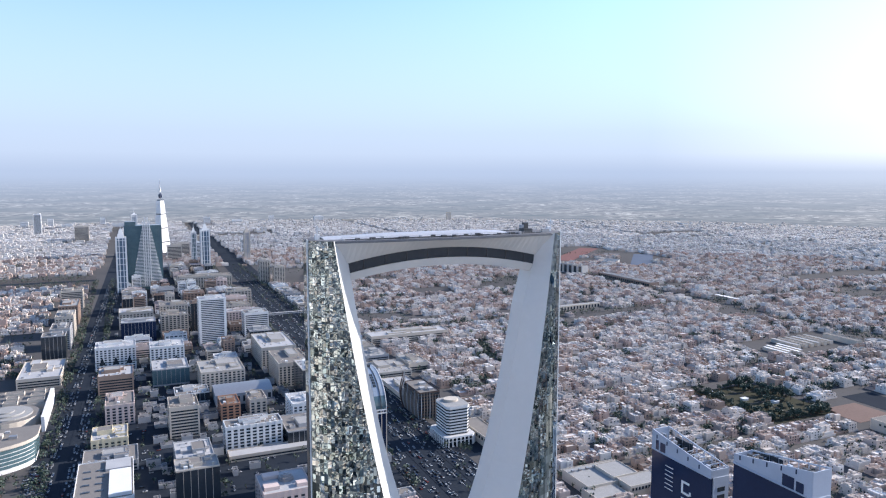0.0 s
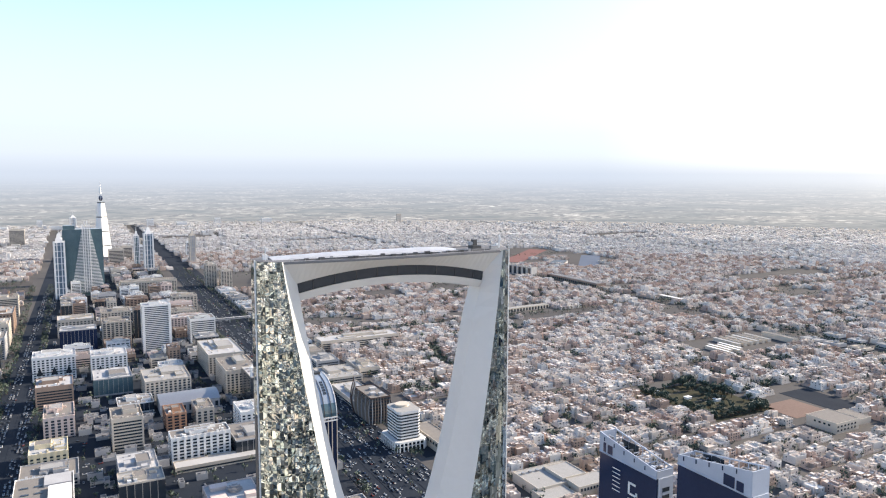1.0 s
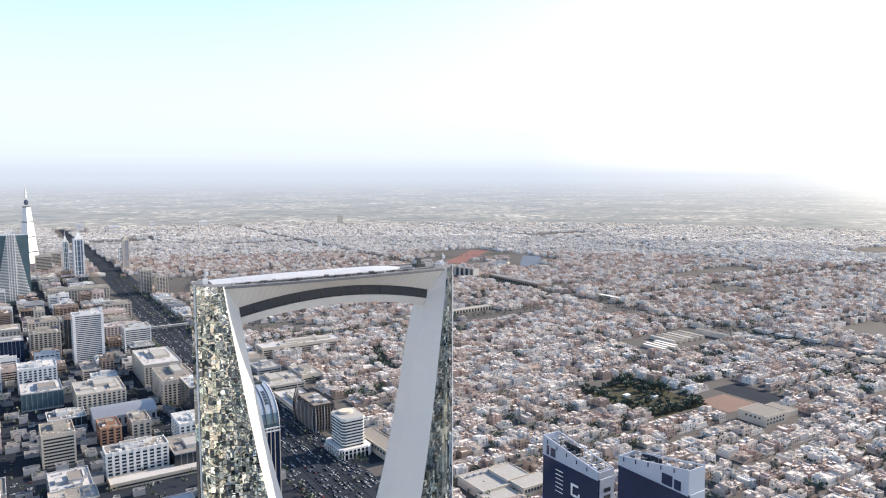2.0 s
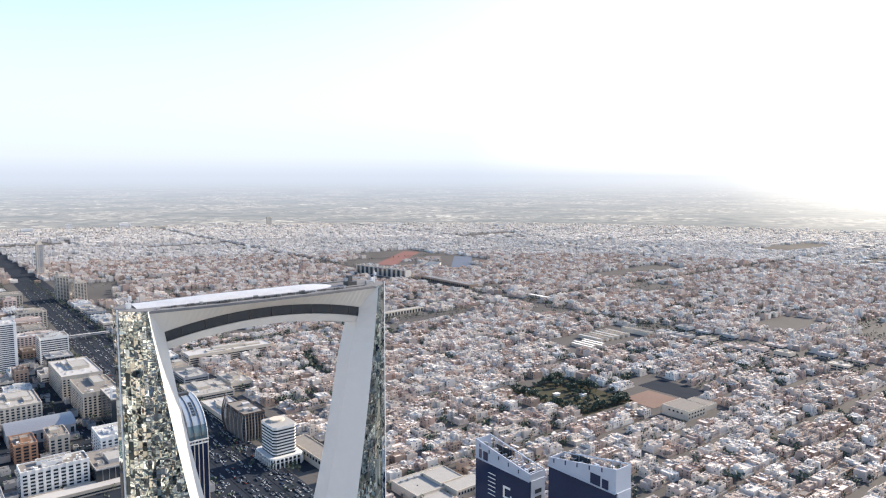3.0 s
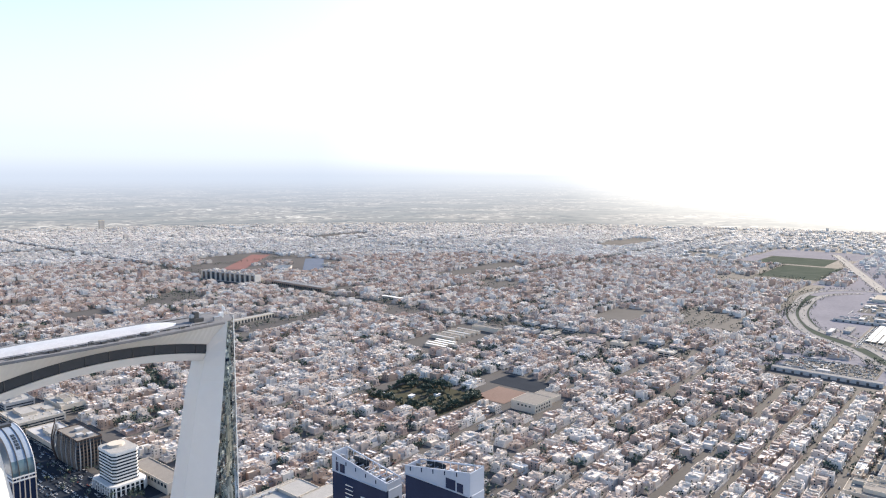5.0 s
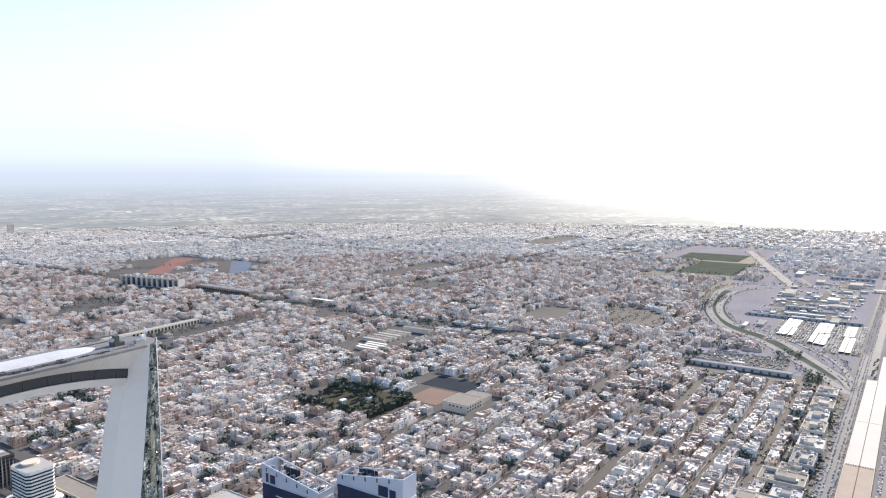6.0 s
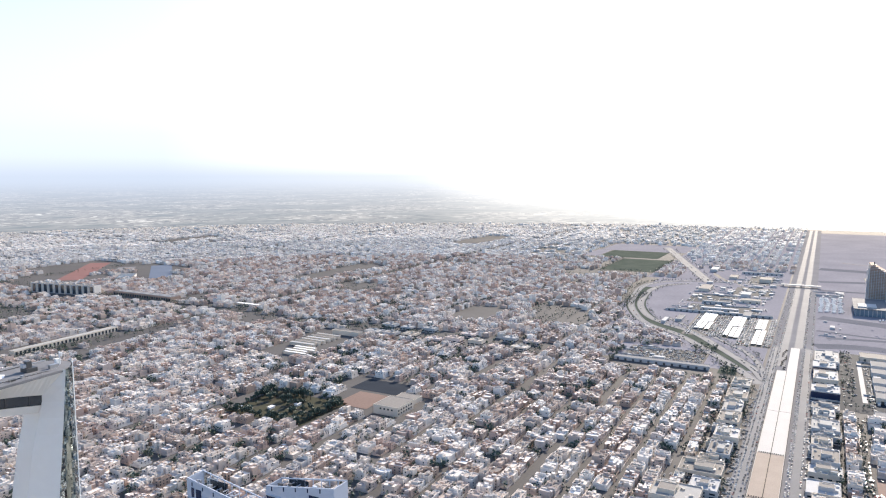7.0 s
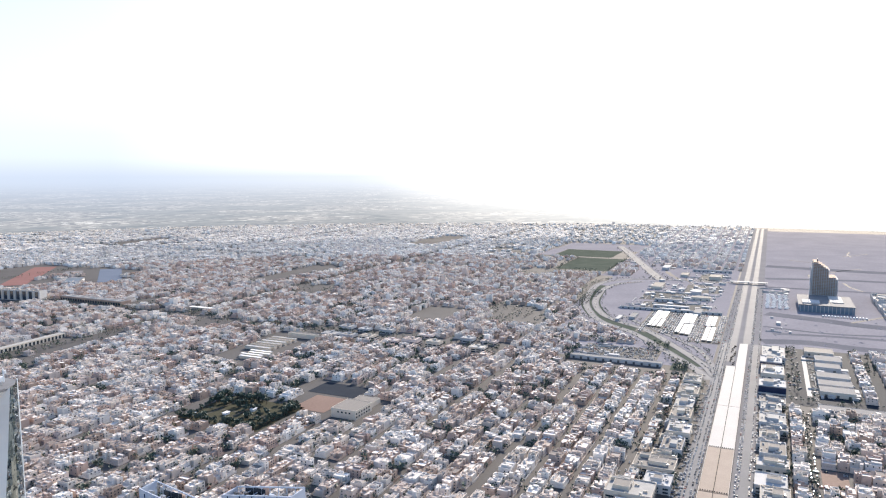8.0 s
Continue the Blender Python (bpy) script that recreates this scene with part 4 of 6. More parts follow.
put_office(380, 410, 2050, 34, 50, wall=M_CREAM, style="fins", label="cream block with vertical fins")
put_office(-150, -104, 1836, 40, 46, wall=M_CREAM, style="grid")
put_office(-140, -104, 1322, 34, 48, wall=M_GREYC, style="curtain", label="plain grey slab with a bright side wall")
put_office(-136, -104, 1420, 60, 40, wall=M_GREYC, style="grid")
put_office(-136, -104, 1520, 70, 44, wall=M_CREAM, style="grid")
put_office(-140, -104, 1650, 90, 42, wall=M_BROWN, style="grid")
put_office(-160, -102, 1180, 110, 16, wall=M_CREAM, style="bands")
TAKEN.append((328, 366, 822, 890))
put_office(340, 381, 889, 104, 10, wall=M_CREAM, style="bands", label="low cream hall with a broad pale roof")
put_office(340, 400, 1018, 70, 11, wall=M_CREAM, style="bands", label="broad low pale-roofed hall behind the boulevard")
for b0 in range(1120, 1960, 75):
    put_office(358, 398, b0, 48, random.Random(b0).uniform(8, 14), wall=(M_CREAM, M_WHITE, M_GREYC)[b0 // 75 % 3], style=("grid", "bands", "fins")[b0 // 150 % 3])

put_office(404, 560, 1232, 40, 17, wall=M_CREAM, style="bands", label="long cream flat-roofed hall with a thin window band")
put_office(404, 438, 1040, 60, 14, wall=M_CREAM, style="bands", label="cream flat-roofed hall behind the boulevard")

# apartment rows along the inner avenues
_r = random.Random(19)
APARTMENTS = [(a + _r.uniform(-3, 3), b + _r.uniform(-5, 5), _r.uniform(18, 26), _r.uniform(26, 42), 0) for a in (1277, 1347) for b in range(510, 900, 50)]
for a, b, w, d, _ in APARTMENTS:
    h = _r.choice((8, 10, 12, 15))
    if _r.random() < 0.85:
        office(a, b, w, d, h, wall=_r.choice((M_CREAM, M_GREYC, M_ROSE)), style="rows", storey=4.4, label="flat-roofed apartment row with dark window bands", name="apartment_block", group="apartments along the avenue", plant=False)

# the rest of the strip between street and boulevard
_r = random.Random(9)
for col, (a0, a1) in enumerate(((-22, 34), (46, 100), (112, 166), (178, 244))):
    b0 = 380 + _r.uniform(0, 20)
    while b0 < 2540:
        dep = _r.uniform(32, 52)
        box = (a0 + _r.uniform(0, 6), a1 - _r.uniform(0, 10), b0, dep)
        if not any(box[0] < t1 and box[1] > t0 and b0 < s1 and b0 + dep > s0 for t0, t1, s0, s1 in TAKEN) and not (b0 > 2080 and a0 < 100) and not (b0 < 560 and 46 < a1):
            u, f = _r.random(), _r.uniform(0.4, 0.62)
            lo, hi = box[0], box[1]
            if u < 0.5:                       # two neighbours side by side
                plots = [(lo, lo + (hi - lo) * f - 1, b0, dep * _r.uniform(0.75, 1)), (lo + (hi - lo) * f + 1, hi, b0 + dep * 0.1, dep * 0.9)]
            elif u < 0.75:                    # a low front block and a taller one behind
                plots = [(lo, hi, b0, dep * f - 1), (lo + (hi - lo) * 0.15, hi, b0 + dep * f + 1, dep * (1 - f) - 1)]
            else:
                plots = [box]
            tall = _r.choice((14, 18, 22, 26, 32, 40)) * (0.8 if b0 < 1000 else 1)
            for q, plot in enumerate(plots):
                put_office(*plot, tall * (1 if q else _r.uniform(0.5, 1.0)), wall=_r.choice((M_CREAM, M_WHITE, M_WHITE, M_GREYC, M_BROWN, M_ROSE)), style=_r.choice(("grid", "bands", "bands", "fins", "curtain")))
        b0 += dep + _r.uniform(4, 14)


# low annexes, sheds and canopies that fill the courts between the blocks
_r = random.Random(47)
annex = Soup()
for _ in range(620):
    a, b = _r.uniform(-32, 250), _r.triangular(600, 2500, 900)
    w, d = _r.uniform(5, 18), _r.uniform(5, 14)
    if any(t0 - w / 2 + 3 < a < t1 + w / 2 - 3 and s0 - d / 2 + 3 < b < s1 + d / 2 - 3 for t0, t1, s0, s1 in TAKEN):
        continue
    h = _r.uniform(3, 9)
    annex.block(a, b, 0.1, w, d, h, rim=0.3, drop=0.5)
    for _k in range(2):
        annex.box(a + _r.uniform(-0.3, 0.3) * w, b + _r.uniform(-0.3, 0.3) * d, h - 0.4, _r.uniform(1, 2.5), _r.uniform(1, 2.5), _r.uniform(1, 2), mat=1)
tagged(new("annexes", annex.mesh("annexes", [M_GREYC, M_RAMP])), "low flat-roofed annexes and sheds in courts between office blocks", "annexes", kind="stuff")


def footbridge():
    o = thing("footbridge", "grey covered footbridge across the boulevard", "bridge", m=at(285, 1560))
    piece("deck", M_GREYC, o, 0, 0, 7.5, 130, 6, 1.2)
    piece("canopy", M_GREYC, o, 0, 0, 11, 130, 6.4, 0.5)
    for x in (-60, -20, 20, 60):
        piece("pier", M_CONCRETE, o, x, 0, 0, 1.6, 2.4, 7.5)
    for i in range(27):
        piece("post", M_STEEL, o, -64 + i * 4.9, -2.9, 8.7, 0.25, 0.25, 2.3)


footbridge()


# ---- high-rises of the skyline ----
def tower_pyramid():
    """Square tower tapering to a point, with a globe held under the tip."""
    o = thing("pyramid_tower", "tall slender pyramid tower with a glass globe below its tip", "tower", m=Matrix.Translation((-1106, 2738, 0)) @ Matrix.Rotation(radians(66), 4, "Z") @ Matrix.Diagonal((0.72, 0.72, 1.1, 1)))
    for i in range(4):
        t = i * math.pi / 2
        c, s_ = math.cos(t), math.sin(t)
        shaft = Soup()
        for k in range(4):
            f0, f1 = k / 4, (k + 0.93) / 4
            h0, h1 = 34 - 22 * f0, 34 - 22 * f1
            z0, z1 = 196 * f0, 196 * f1
            p = [(-h0, -h0, z0), (h0, -h0, z0), (h1, -h1, z1), (-h1, -h1, z1)]
            shaft.quad([(x * c - y * s_, x * s_ + y * c, z) for x, y, z in p])
        sub("facade", shaft, M_WHITE, o, "pale ribbed facade")
        leg = Soup()
        p0, p1 = Vector((34.6, -34.6, 0)), Vector((0.5, -0.5, 262))
        for q in range(4):
            u0 = Vector((math.cos(q * math.pi / 2), math.sin(q * math.pi / 2), 0)) * 1.9
            u1 = Vector((math.cos((q + 1) * math.pi / 2), math.sin((q + 1) * math.pi / 2), 0)) * 1.9
            pts = [p0 + u0, p0 + u1, p1 + u1 * 0.3, p1 + u0 * 0.3]
            leg.quad([(v.x * c - v.y * s_, v.x * s_ + v.y * c, v.z) for v in pts])
        sub("corner_rib", leg, M_WHITE, o)
    inner = Soup()
    inner.box(0, 0, 0, 66, 66, 196, taper=0.36)
    sub("core", inner, M_DARKGLASS, o)
    bm = bmesh.new()
    bmesh.ops.create_icosphere(bm, subdivisions=3, radius=9.5, matrix=Matrix.Translation((0, 0, 209)))
    me = bpy.data.meshes.new("globe")
    bm.to_mesh(me)
    bm.free()
    me.materials.append(M_NAVY)
    again("globe", me, o, (0, 0, 0))
    tip = Soup()
    tip.box(0, 0, 224, 7, 7, 30, taper=0.3)
    tip.box(0, 0, 254, 1.6, 1.6, 16, taper=0.2)
    sub("spire", tip, M_WHITE, o)


tower_pyramid()


def tower_wedge():
    """Teal glass slab whose front carries a tapering white striped wedge."""
    o = thing("wedge_tower", "teal glass high-rise with a tapering white striped front", "tower", m=at(22, 2110))
    g = Soup()
    g.box(13.5, 0, 0, 95, 44, 176)
    g.box(-18, 4, 176, 28, 30, 10)
    sub("glass_body", g, M_TEAL, o)
    for k in range(46):
        z = 4 + k * 3.9
        f = z / 196
        wd = 84 * (1 - f) + 12 * f
        piece("white_band", M_WHITE, o, 22, -23.2, z, wd, 2.4, 1.5)
    for i, x in enumerate((-8, -3, 3, 8)):
        piece("rib", M_WHITE, o, 22 + x, -24.6, 0, 2.2, 2.6, 204 - abs(x) * 1.8)
    w = Soup()
    w.prism([(22 - 40, -22.3), (22 + 40, -22.3), (22 + 40, -22.0), (22 - 40, -22.0)], 0, 4)
    sub("plinth", w, M_GREYC, o)
    piece("annex", M_TEAL, o, 12, 0, 0, 118, 60, 9)


tower_wedge()


def tower_slim(a, b, w, h, label, glass=M_BLUEGLASS, spire=0.0, cap=M_WHITE):
    o = thing("slim_tower", label, "tower", "skyline high-rises", at(a, b))
    piece("shaft", glass, o, 0, 0, 0, w, w, h)
    for x in (-1, 1):
        for y in (-1, 1):
            piece("corner_pier", cap, o, x * w * 0.46, y * w * 0.46, 0, w * 0.16, w * 0.16, h + 3)
    for x in (-0.18, 0.18):
        piece("rib", cap, o, x * w, -w * 0.5, 0, w * 0.09, 0.8, h)
    for k in range(int(h / 16)):
        piece("floor_band", cap, o, 0, 0, 12 + k * 16, w + 0.7, w + 0.7, 1.3)
    t = Soup()
    t.box(0, 0, h, w * 0.74, w * 0.74, h * 0.07, taper=0.8)
    t.box(0, 0, h * 1.07, w * 0.5, w * 0.5, h * 0.09, taper=0.5)
    sub("crown", t, cap, o)
    if spire:
        s_ = Soup()
        s_.box(0, 0, h * 1.16, 1.8, 1.8, spire, taper=0.15)
        sub("spire", s_, cap, o)
    return o


tower_slim(-20, 2058, 25, 146, "slim blue glass tower with pale piers and a stepped crown", spire=18)
tower_slim(231, 2470, 28, 128, "slim pale blue tower with white piers and a pointed spire", spire=26)
tower_slim(205, 2590, 16, 112, "narrow teal tower with a pointed tip", glass=M_TEAL, spire=24)
tower_slim(392, 2640, 20, 104, "narrow sandy curved tower with dark windows", glass=M_GREYC, cap=M_CREAM, spire=8)
tower_slim(30, 4300, 30, 84, "hazy pale high-rise far along the avenue", glass=M_GREYC, cap=M_WHITE, spire=34)
for (a, b, w, h) in ((190, 2900, 46, 48), (150, 2760, 50, 56), (226, 2760, 34, 64), (-200, 3700, 60, 70), (420, 2890, 30, 60), (-420, 4100, 34, 110), (300, 3300, 50, 44)):
    office(a, b, w, w * 0.7, h, wall=M_CREAM if w > 40 else M_WHITE, style="bands", storey=5, label="mid-height office block in the hazy distance", group="skyline high-rises")


# distant blocks: white and cream walls put haze into their colour
_r = random.Random(37)
for (x, y, w, h) in ((-2420, 4040, 40, 36), (-2330, 4150, 30, 48), (-2200, 4090, 60, 22), (-2060, 4230, 28, 50), (-1940, 4180, 80, 22), (-1750, 4330, 34, 40), (-1500, 4420, 40, 44), (-1330, 4480, 60, 26), (-1130, 4560, 34, 44), (-840, 4640, 60, 40), (-640, 4640, 90, 18), (15, 4740, 30, 60), (800, 4600, 110, 14), (1500, 4440, 90, 14), (-320, 4690, 110, 14)):
    office(x * CG + y * SG, -x * SG + y * CG, w, w * 0.5, h, wall=_r.choice((M_WHITE, M_CREAM, M_WHITE)), glass=M_GREYC, style="bands", storey=8, label="block standing out of the far hazy city", group="skyline high-rises", plant=False)


# ---- twin towers with sloping white tops ----
def twin(a, b0, b1, za, zb, zf, num):
    """Thin navy-glass slab from b0 (near) to b1; white top from zf up to za (near end) and zb (far end)."""
    t = 15.0
    L = b1 - b0
    o = thing("twin_tower", "navy glass office tower with a sloping white crown", "tower", "twin towers", at(a, b0))
    g = Soup()
    g.box(t / 2, L / 2, 0, t, L, zf)
    sub("glass_shaft", g, M_NAVY, o)
    for side, x in (("front", -0.35),):
        c = Soup()
        x0, x1 = x, x + 0.7
        prof = [(0, zf), (L, zf), (L, zb), (0, za)]
        c.quad([(x0, y, z) for y, z in reversed(prof)])
        c.quad([(x1, y, z) for y, z in prof])
        for (y0, z0), (y1, z1) in zip(prof, prof[1:] + prof[:1]):
            c.quad([(x0, y0, z0), (x0, y1, z1), (x1, y1, z1), (x1, y0, z0)])
        sub("crown_wall", c, M_PANEL, o, "bluish white sloping crown wall")
    # the rear is an open frame: a sloping rim beam on posts, with one dark panel
    rim = Soup()
    for (y0, z0), (y1, z1) in (((0, za), (L, zb)),):
        for p, q in (((t - 0.6, -0.9), (t - 0.6, 0)), ((t - 0.6, 0), (t, 0)), ((t, 0), (t, -0.9)), ((t, -0.9), (t - 0.6, -0.9))):
            rim.quad([(p[0], y0, z0 + p[1]), (p[0], y1, z1 + p[1]), (q[0], y1, z1 + q[1]), (q[0], y0, z0 + q[1])])
    sub("rim_beam", rim, M_PANEL, o)
    for i in range(int(L / 7) + 1):
        y = 0.6 + i * (L - 1.2) / int(L / 7)
        piece("frame_post", M_PANEL, o, t - 0.3, y, zf, 0.5, 0.5, za + (zb - za) * y / L - zf - 0.5)
    piece("dark_panel", M_DARKGLASS, o, t - 0.4, L * 0.72, zf, 0.3, L * 0.3, (za + (zb - za) * 0.6 - zf) * 0.8)
    for i in range(5):
        again("strut", unit("strut", M_STEEL), o, (0.4, L * (0.1 + 0.18 * i), zf + 2.5), 0.35 * (-1) ** i, (t * 1.02, 0.35, 0.35), (0.0, -0.12)).matrix_basis @= Matrix.Translation((0.5, 0, 0))
    piece("crown_end", M_PANEL, o, t / 2, 0.2, zf, t, 0.6, za - zf - 0.4)
    piece("crown_end", M_PANEL, o, t / 2, L - 0.2, zf, t, 0.6, zb - zf - 0.4)
    piece("end_wall", M_PANEL, o, t / 2 + 0.4, -0.3, 0, t - 1.5, 0.8, zf)
    for k in range(10):
        piece("end_window", M_DARKGLASS, o, t / 2 + 0.4, -0.6, zf - 10 - k * 5.2, 6.5, 0.5, 3.0)
    piece("ledge", M_PANEL, o, -0.5, L / 2, zf - 0.4, 0.9, L, 0.7)
    for y, w_, z0, h_ in ((L * 0.80, 5, zf + 0.8, 6.5), (L * 0.90, 2.6, zf + 0.8, 7), (L * 0.28, 8, zf + 0.6, 7), (L * 0.14, 5, zf + 0.6, 6)):
        if z0 + h_ < za + (zb - za) * y / L - 0.8:
            piece("crown_window", M_NAVY, o, -0.5, y, z0, 0.4, w_, h_)
    r = random.Random(num)
    for i in range(9):
        piece("roof_unit", r.choice((M_STEEL, M_GREYC, M_DARKSTEEL)), o, r.uniform(3, t - 3), r.uniform(4, L - 4), zf, r.uniform(2, 4), r.uniform(2, 6), r.uniform(1.5, 4))
    for i in range(int(L / 6)):
        piece("roof_beam", M_PANEL, o, t / 2, 3 + i * 6, min(za, zb) - 1.4, t, 0.5, 0.6)
    # big pale sign shapes and short rows of bars on the glass
    if num == 1:
        for i in range(6):
            piece("sign_bar", M_PAINT, o, -0.25, L * 0.68, zf - 8 - i * 3.2, 0.3, 8, 0.5)
        for (y, z, w_, h_) in ((L * 0.45, zf - 21, 1.6, 9), (L * 0.385, zf - 13.4, 5.6, 1.5), (L * 0.385, zf - 21.2, 5.6, 1.5), (L * 0.32, zf - 20.4, 1.5, 2.6), (L * 0.45, zf - 33, 1.6, 9), (L * 0.32, zf - 33, 1.6, 9), (L * 0.385, zf - 29, 5.6, 1.4), (L * 0.385, zf - 25.4, 5.6, 1.4)):
            piece("sign_stroke", M_PAINT, o, -0.25, y, z, 0.35, w_, h_)
    # slits, ducts and railings make the crown uneven
    for q in range(5):
        y = L * (0.12 + 0.18 * q)
        z = za + (zb - za) * y / L
        piece("crown_duct", r.choice((M_STEEL, M_PANEL, M_DARKSTEEL)), o, r.uniform(1, 4), y, z - 3, r.uniform(0.8, 2), r.uniform(1, 5), r.uniform(2.2, 4.4))
        piece("crown_slit", M_NAVY, o, -0.5, y + 4, z - 4.2, 0.4, 0.7, 2.8)
    for q in range(int(L / 4)):
        y = 1 + q * 4
        piece("rail_post", M_STEEL, o, t - 0.2, y, za + (zb - za) * y / L - 0.1, 0.2, 0.2, 1.4)
    return o


M_PANEL = surface("bluish_white_panel", (0.3, 0.335, 0.4), (0.44, 0.48, 0.55), 0.05, 1.0, rough=0.5, relief=0, grain=0.12)
twin(345, 338, 396, 124.6, 133.4, 119, 1)
twin(349, 267, 324, 151, 141, 135, 2)


# ---- low mall, white block, boulevard neighbours ----
def mall():
    o = thing("mall", "low white mall of stepped flat-roofed halls", "building", m=at(442, 572))
    for (x, y, w, d, h) in ((-4, 6, 66, 46, 11), (-24, -26, 36, 26, 9), (22, -24, 44, 24, 12.5), (12, 4, 30, 34, 13.5)):
        s_ = Soup()
        s_.block(x, y, 0, w, d, h, mat=0, top=1, rim=0.6, drop=0.8)
        sub("hall", s_, [M_CREAM, SCREEDS[0]], o)
    for i in range(10):
        piece("window", M_DARKGLASS, o, 3 + i * 4, -36, 7, 2.2, 0.4, 3)
    for i in range(6):
        piece("roof_unit", M_STEEL, o, -30 + i * 9, 20, 10.2, 3, 3, 2)


mall()


def white_block():
    """Eight-sided white office block with dark window bands on a low colonnaded base."""
    o = thing("octagonal_block", "white eight-sided office block with dark window bands", "building", m=at(347, 750))
    w, d, c = 29, 36, 3.4
    out = [(-w / 2 + c, -d / 2), (w / 2 - c, -d / 2), (w / 2, -d / 2 + c), (w / 2, d / 2 - c), (w / 2 - c, d / 2), (-w / 2 + c, d / 2), (-w / 2, d / 2 - c), (-w / 2, -d / 2 + c)]
    base = [(x * 1.4, y * 1.34) for x, y in out]
    s_ = Soup()
    s_.prism(out, 8, 45, 0, 1)
    sub("body", s_, [M_WHITE, SCREEDS[0]], o)
    for k in range(9):
        s_ = Soup()
        s_.prism([(x * 1.008, y * 1.008) for x, y in out], 12.2 + k * 3.6, 13.9 + k * 3.6)
        sub("window_band", s_, M_DARKGLASS, o)
    s_ = Soup()
    s_.prism([(x * 1.03, y * 1.03) for x, y in out], 43.5, 46.4, 0, 1)
    sub("parapet", s_, [M_WHITE, SCREEDS[0]], o)
    s_ = Soup()
    s_.prism(base, 10.2, 12.0, 0, 1)
    sub("arcade_roof", s_, [M_WHITE, SCREEDS[2]], o)
    s_ = Soup()
    s_.prism([(x * 0.86, y * 0.86) for x, y in base], 0, 10.2)
    sub("arcade_glass", s_, M_DARKGLASS, o)
    for (x0, y0), (x1, y1) in zip(base, base[1:] + base[:1]):
        n = max(2, int(math.hypot(x1 - x0, y1 - y0) / 5))
        for i in range(n):
            piece("column", M_WHITE, o, x0 + (x1 - x0) * i / n, y0 + (y1 - y0) * i / n, 0, 1.3, 1.3, 10.2)
            piece("lintel", M_WHITE, o, (x0 + (x1 - x0) * (i + 0.5) / n) * 0.995, (y0 + (y1 - y0) * (i + 0.5) / n) * 0.995, 6.2, 0.6 if abs(y1 - y0) > abs(x1 - x0) else 4.2, 4.2 if abs(y1 - y0) > abs(x1 - x0) else 0.6, 0.7)
    s_ = Soup()
    s_.prism([(9 * math.cos(i * math.tau / 16), 5 + 8 * math.sin(i * math.tau / 16)) for i in range(16)], 46.4, 49)
    sub("plant_room", s_, M_CREAM, o)
    p = thing("podium_hall", "long low cream hall with window slots", "building", m=at(382, 733))
    s_ = Soup()
    s_.block(0, 0, 0, 24, 84, 13, mat=0, top=1, rim=0.5, drop=0.9)
    sub("body", s_, [M_CREAM, SCREEDS[1]], p)
    for i in range(12):
        piece("window", M_DARKGLASS, p, -12, -38 + i * 7, 7, 0.4, 4, 3.4)


white_block()


M_UMBER = surface("umber_cladding", (0.07, 0.05, 0.043), (0.13, 0.098, 0.085), 0.05, 1.2)


def fin_block():
    """Dark brown block clad in bowed fins, with two tall crescent blades at one corner."""
    o = thing("finned_block", "dark brown office block with bowed stone fins and crescent blades", "building", m=at(350, 856))
    s_ = Soup()
    s_.block(0, 0, 0, 28, 58, 36, mat=0, top=1, rim=0.4, drop=1.0)
    sub("body", s_, [M_UMBER, SCREEDS[1]], o)
    for k in range(8):
        piece("window_band", M_DARKGLASS, o, 0, 0, 3 + k * 4.1, 28.3, 58.3, 2.2)

    def blade(name, mat, x, y, nx, ny, h, bow, wide, lb=""):
        """A fin that bows outwards along nx, ny and draws in to a point at the top."""
        b_ = Soup()
        st = []
        for i in range(11):
            u = i / 10
            out, half = bow * math.sin(math.pi * min(u * 1.1, 1.0)) - 0.4, wide * (1 - u ** 3) + 0.12
            st.append([(x + nx * (out + d_) - ny * half * e, y + ny * (out + d_) + nx * half * e, u * h) for d_ in (0.0, 1.1) for e in (-1, 1)])
        for p, q in zip(st, st[1:]):
            for m_, n_ in ((2, 3), (3, 1), (1, 0), (0, 2)):
                b_.quad([p[m_], p[n_], q[n_], q[m_]])
        sub(name, b_, mat, o, lb)

    for i in range(13):
        blade("fin", M_TAN if i % 3 else M_GREYC, -14, -26 + i * 4.4, -1, 0, 34 + 3 * math.sin(i * 0.9), 1.4, 0.45)
    for i in range(7):
        blade("fin", M_TAN if i % 3 else M_GREYC, -12 + i * 4, -29, 0, -1, 34 + 3 * math.sin(i * 0.8), 1.2, 0.45)
    for y, h in ((29, 50), (25, 44)):
        blade("crescent_blade", M_UMBER, -15, y, -1, 0, h, 4.6, 0.9, "tall dark crescent blade")
        blade("crescent_blade", M_GREYC, -13.6, y - 1, -1, 0, h, 4.6, 0.4, "pale inner crescent blade")
    for x, y, w in ((4, 8, 9), (-4, -12, 7), (5, -18, 6)):
        piece("plant_unit", M_GREYC, o, x, y, 35, w, 7, 3.0)


fin_block()


M_SKYLIGHT = surface("pale_blue_roof_glass", (0.19, 0.235, 0.3), (0.27, 0.32, 0.39), 0.08, 0.8, rough=0.3, relief=0)


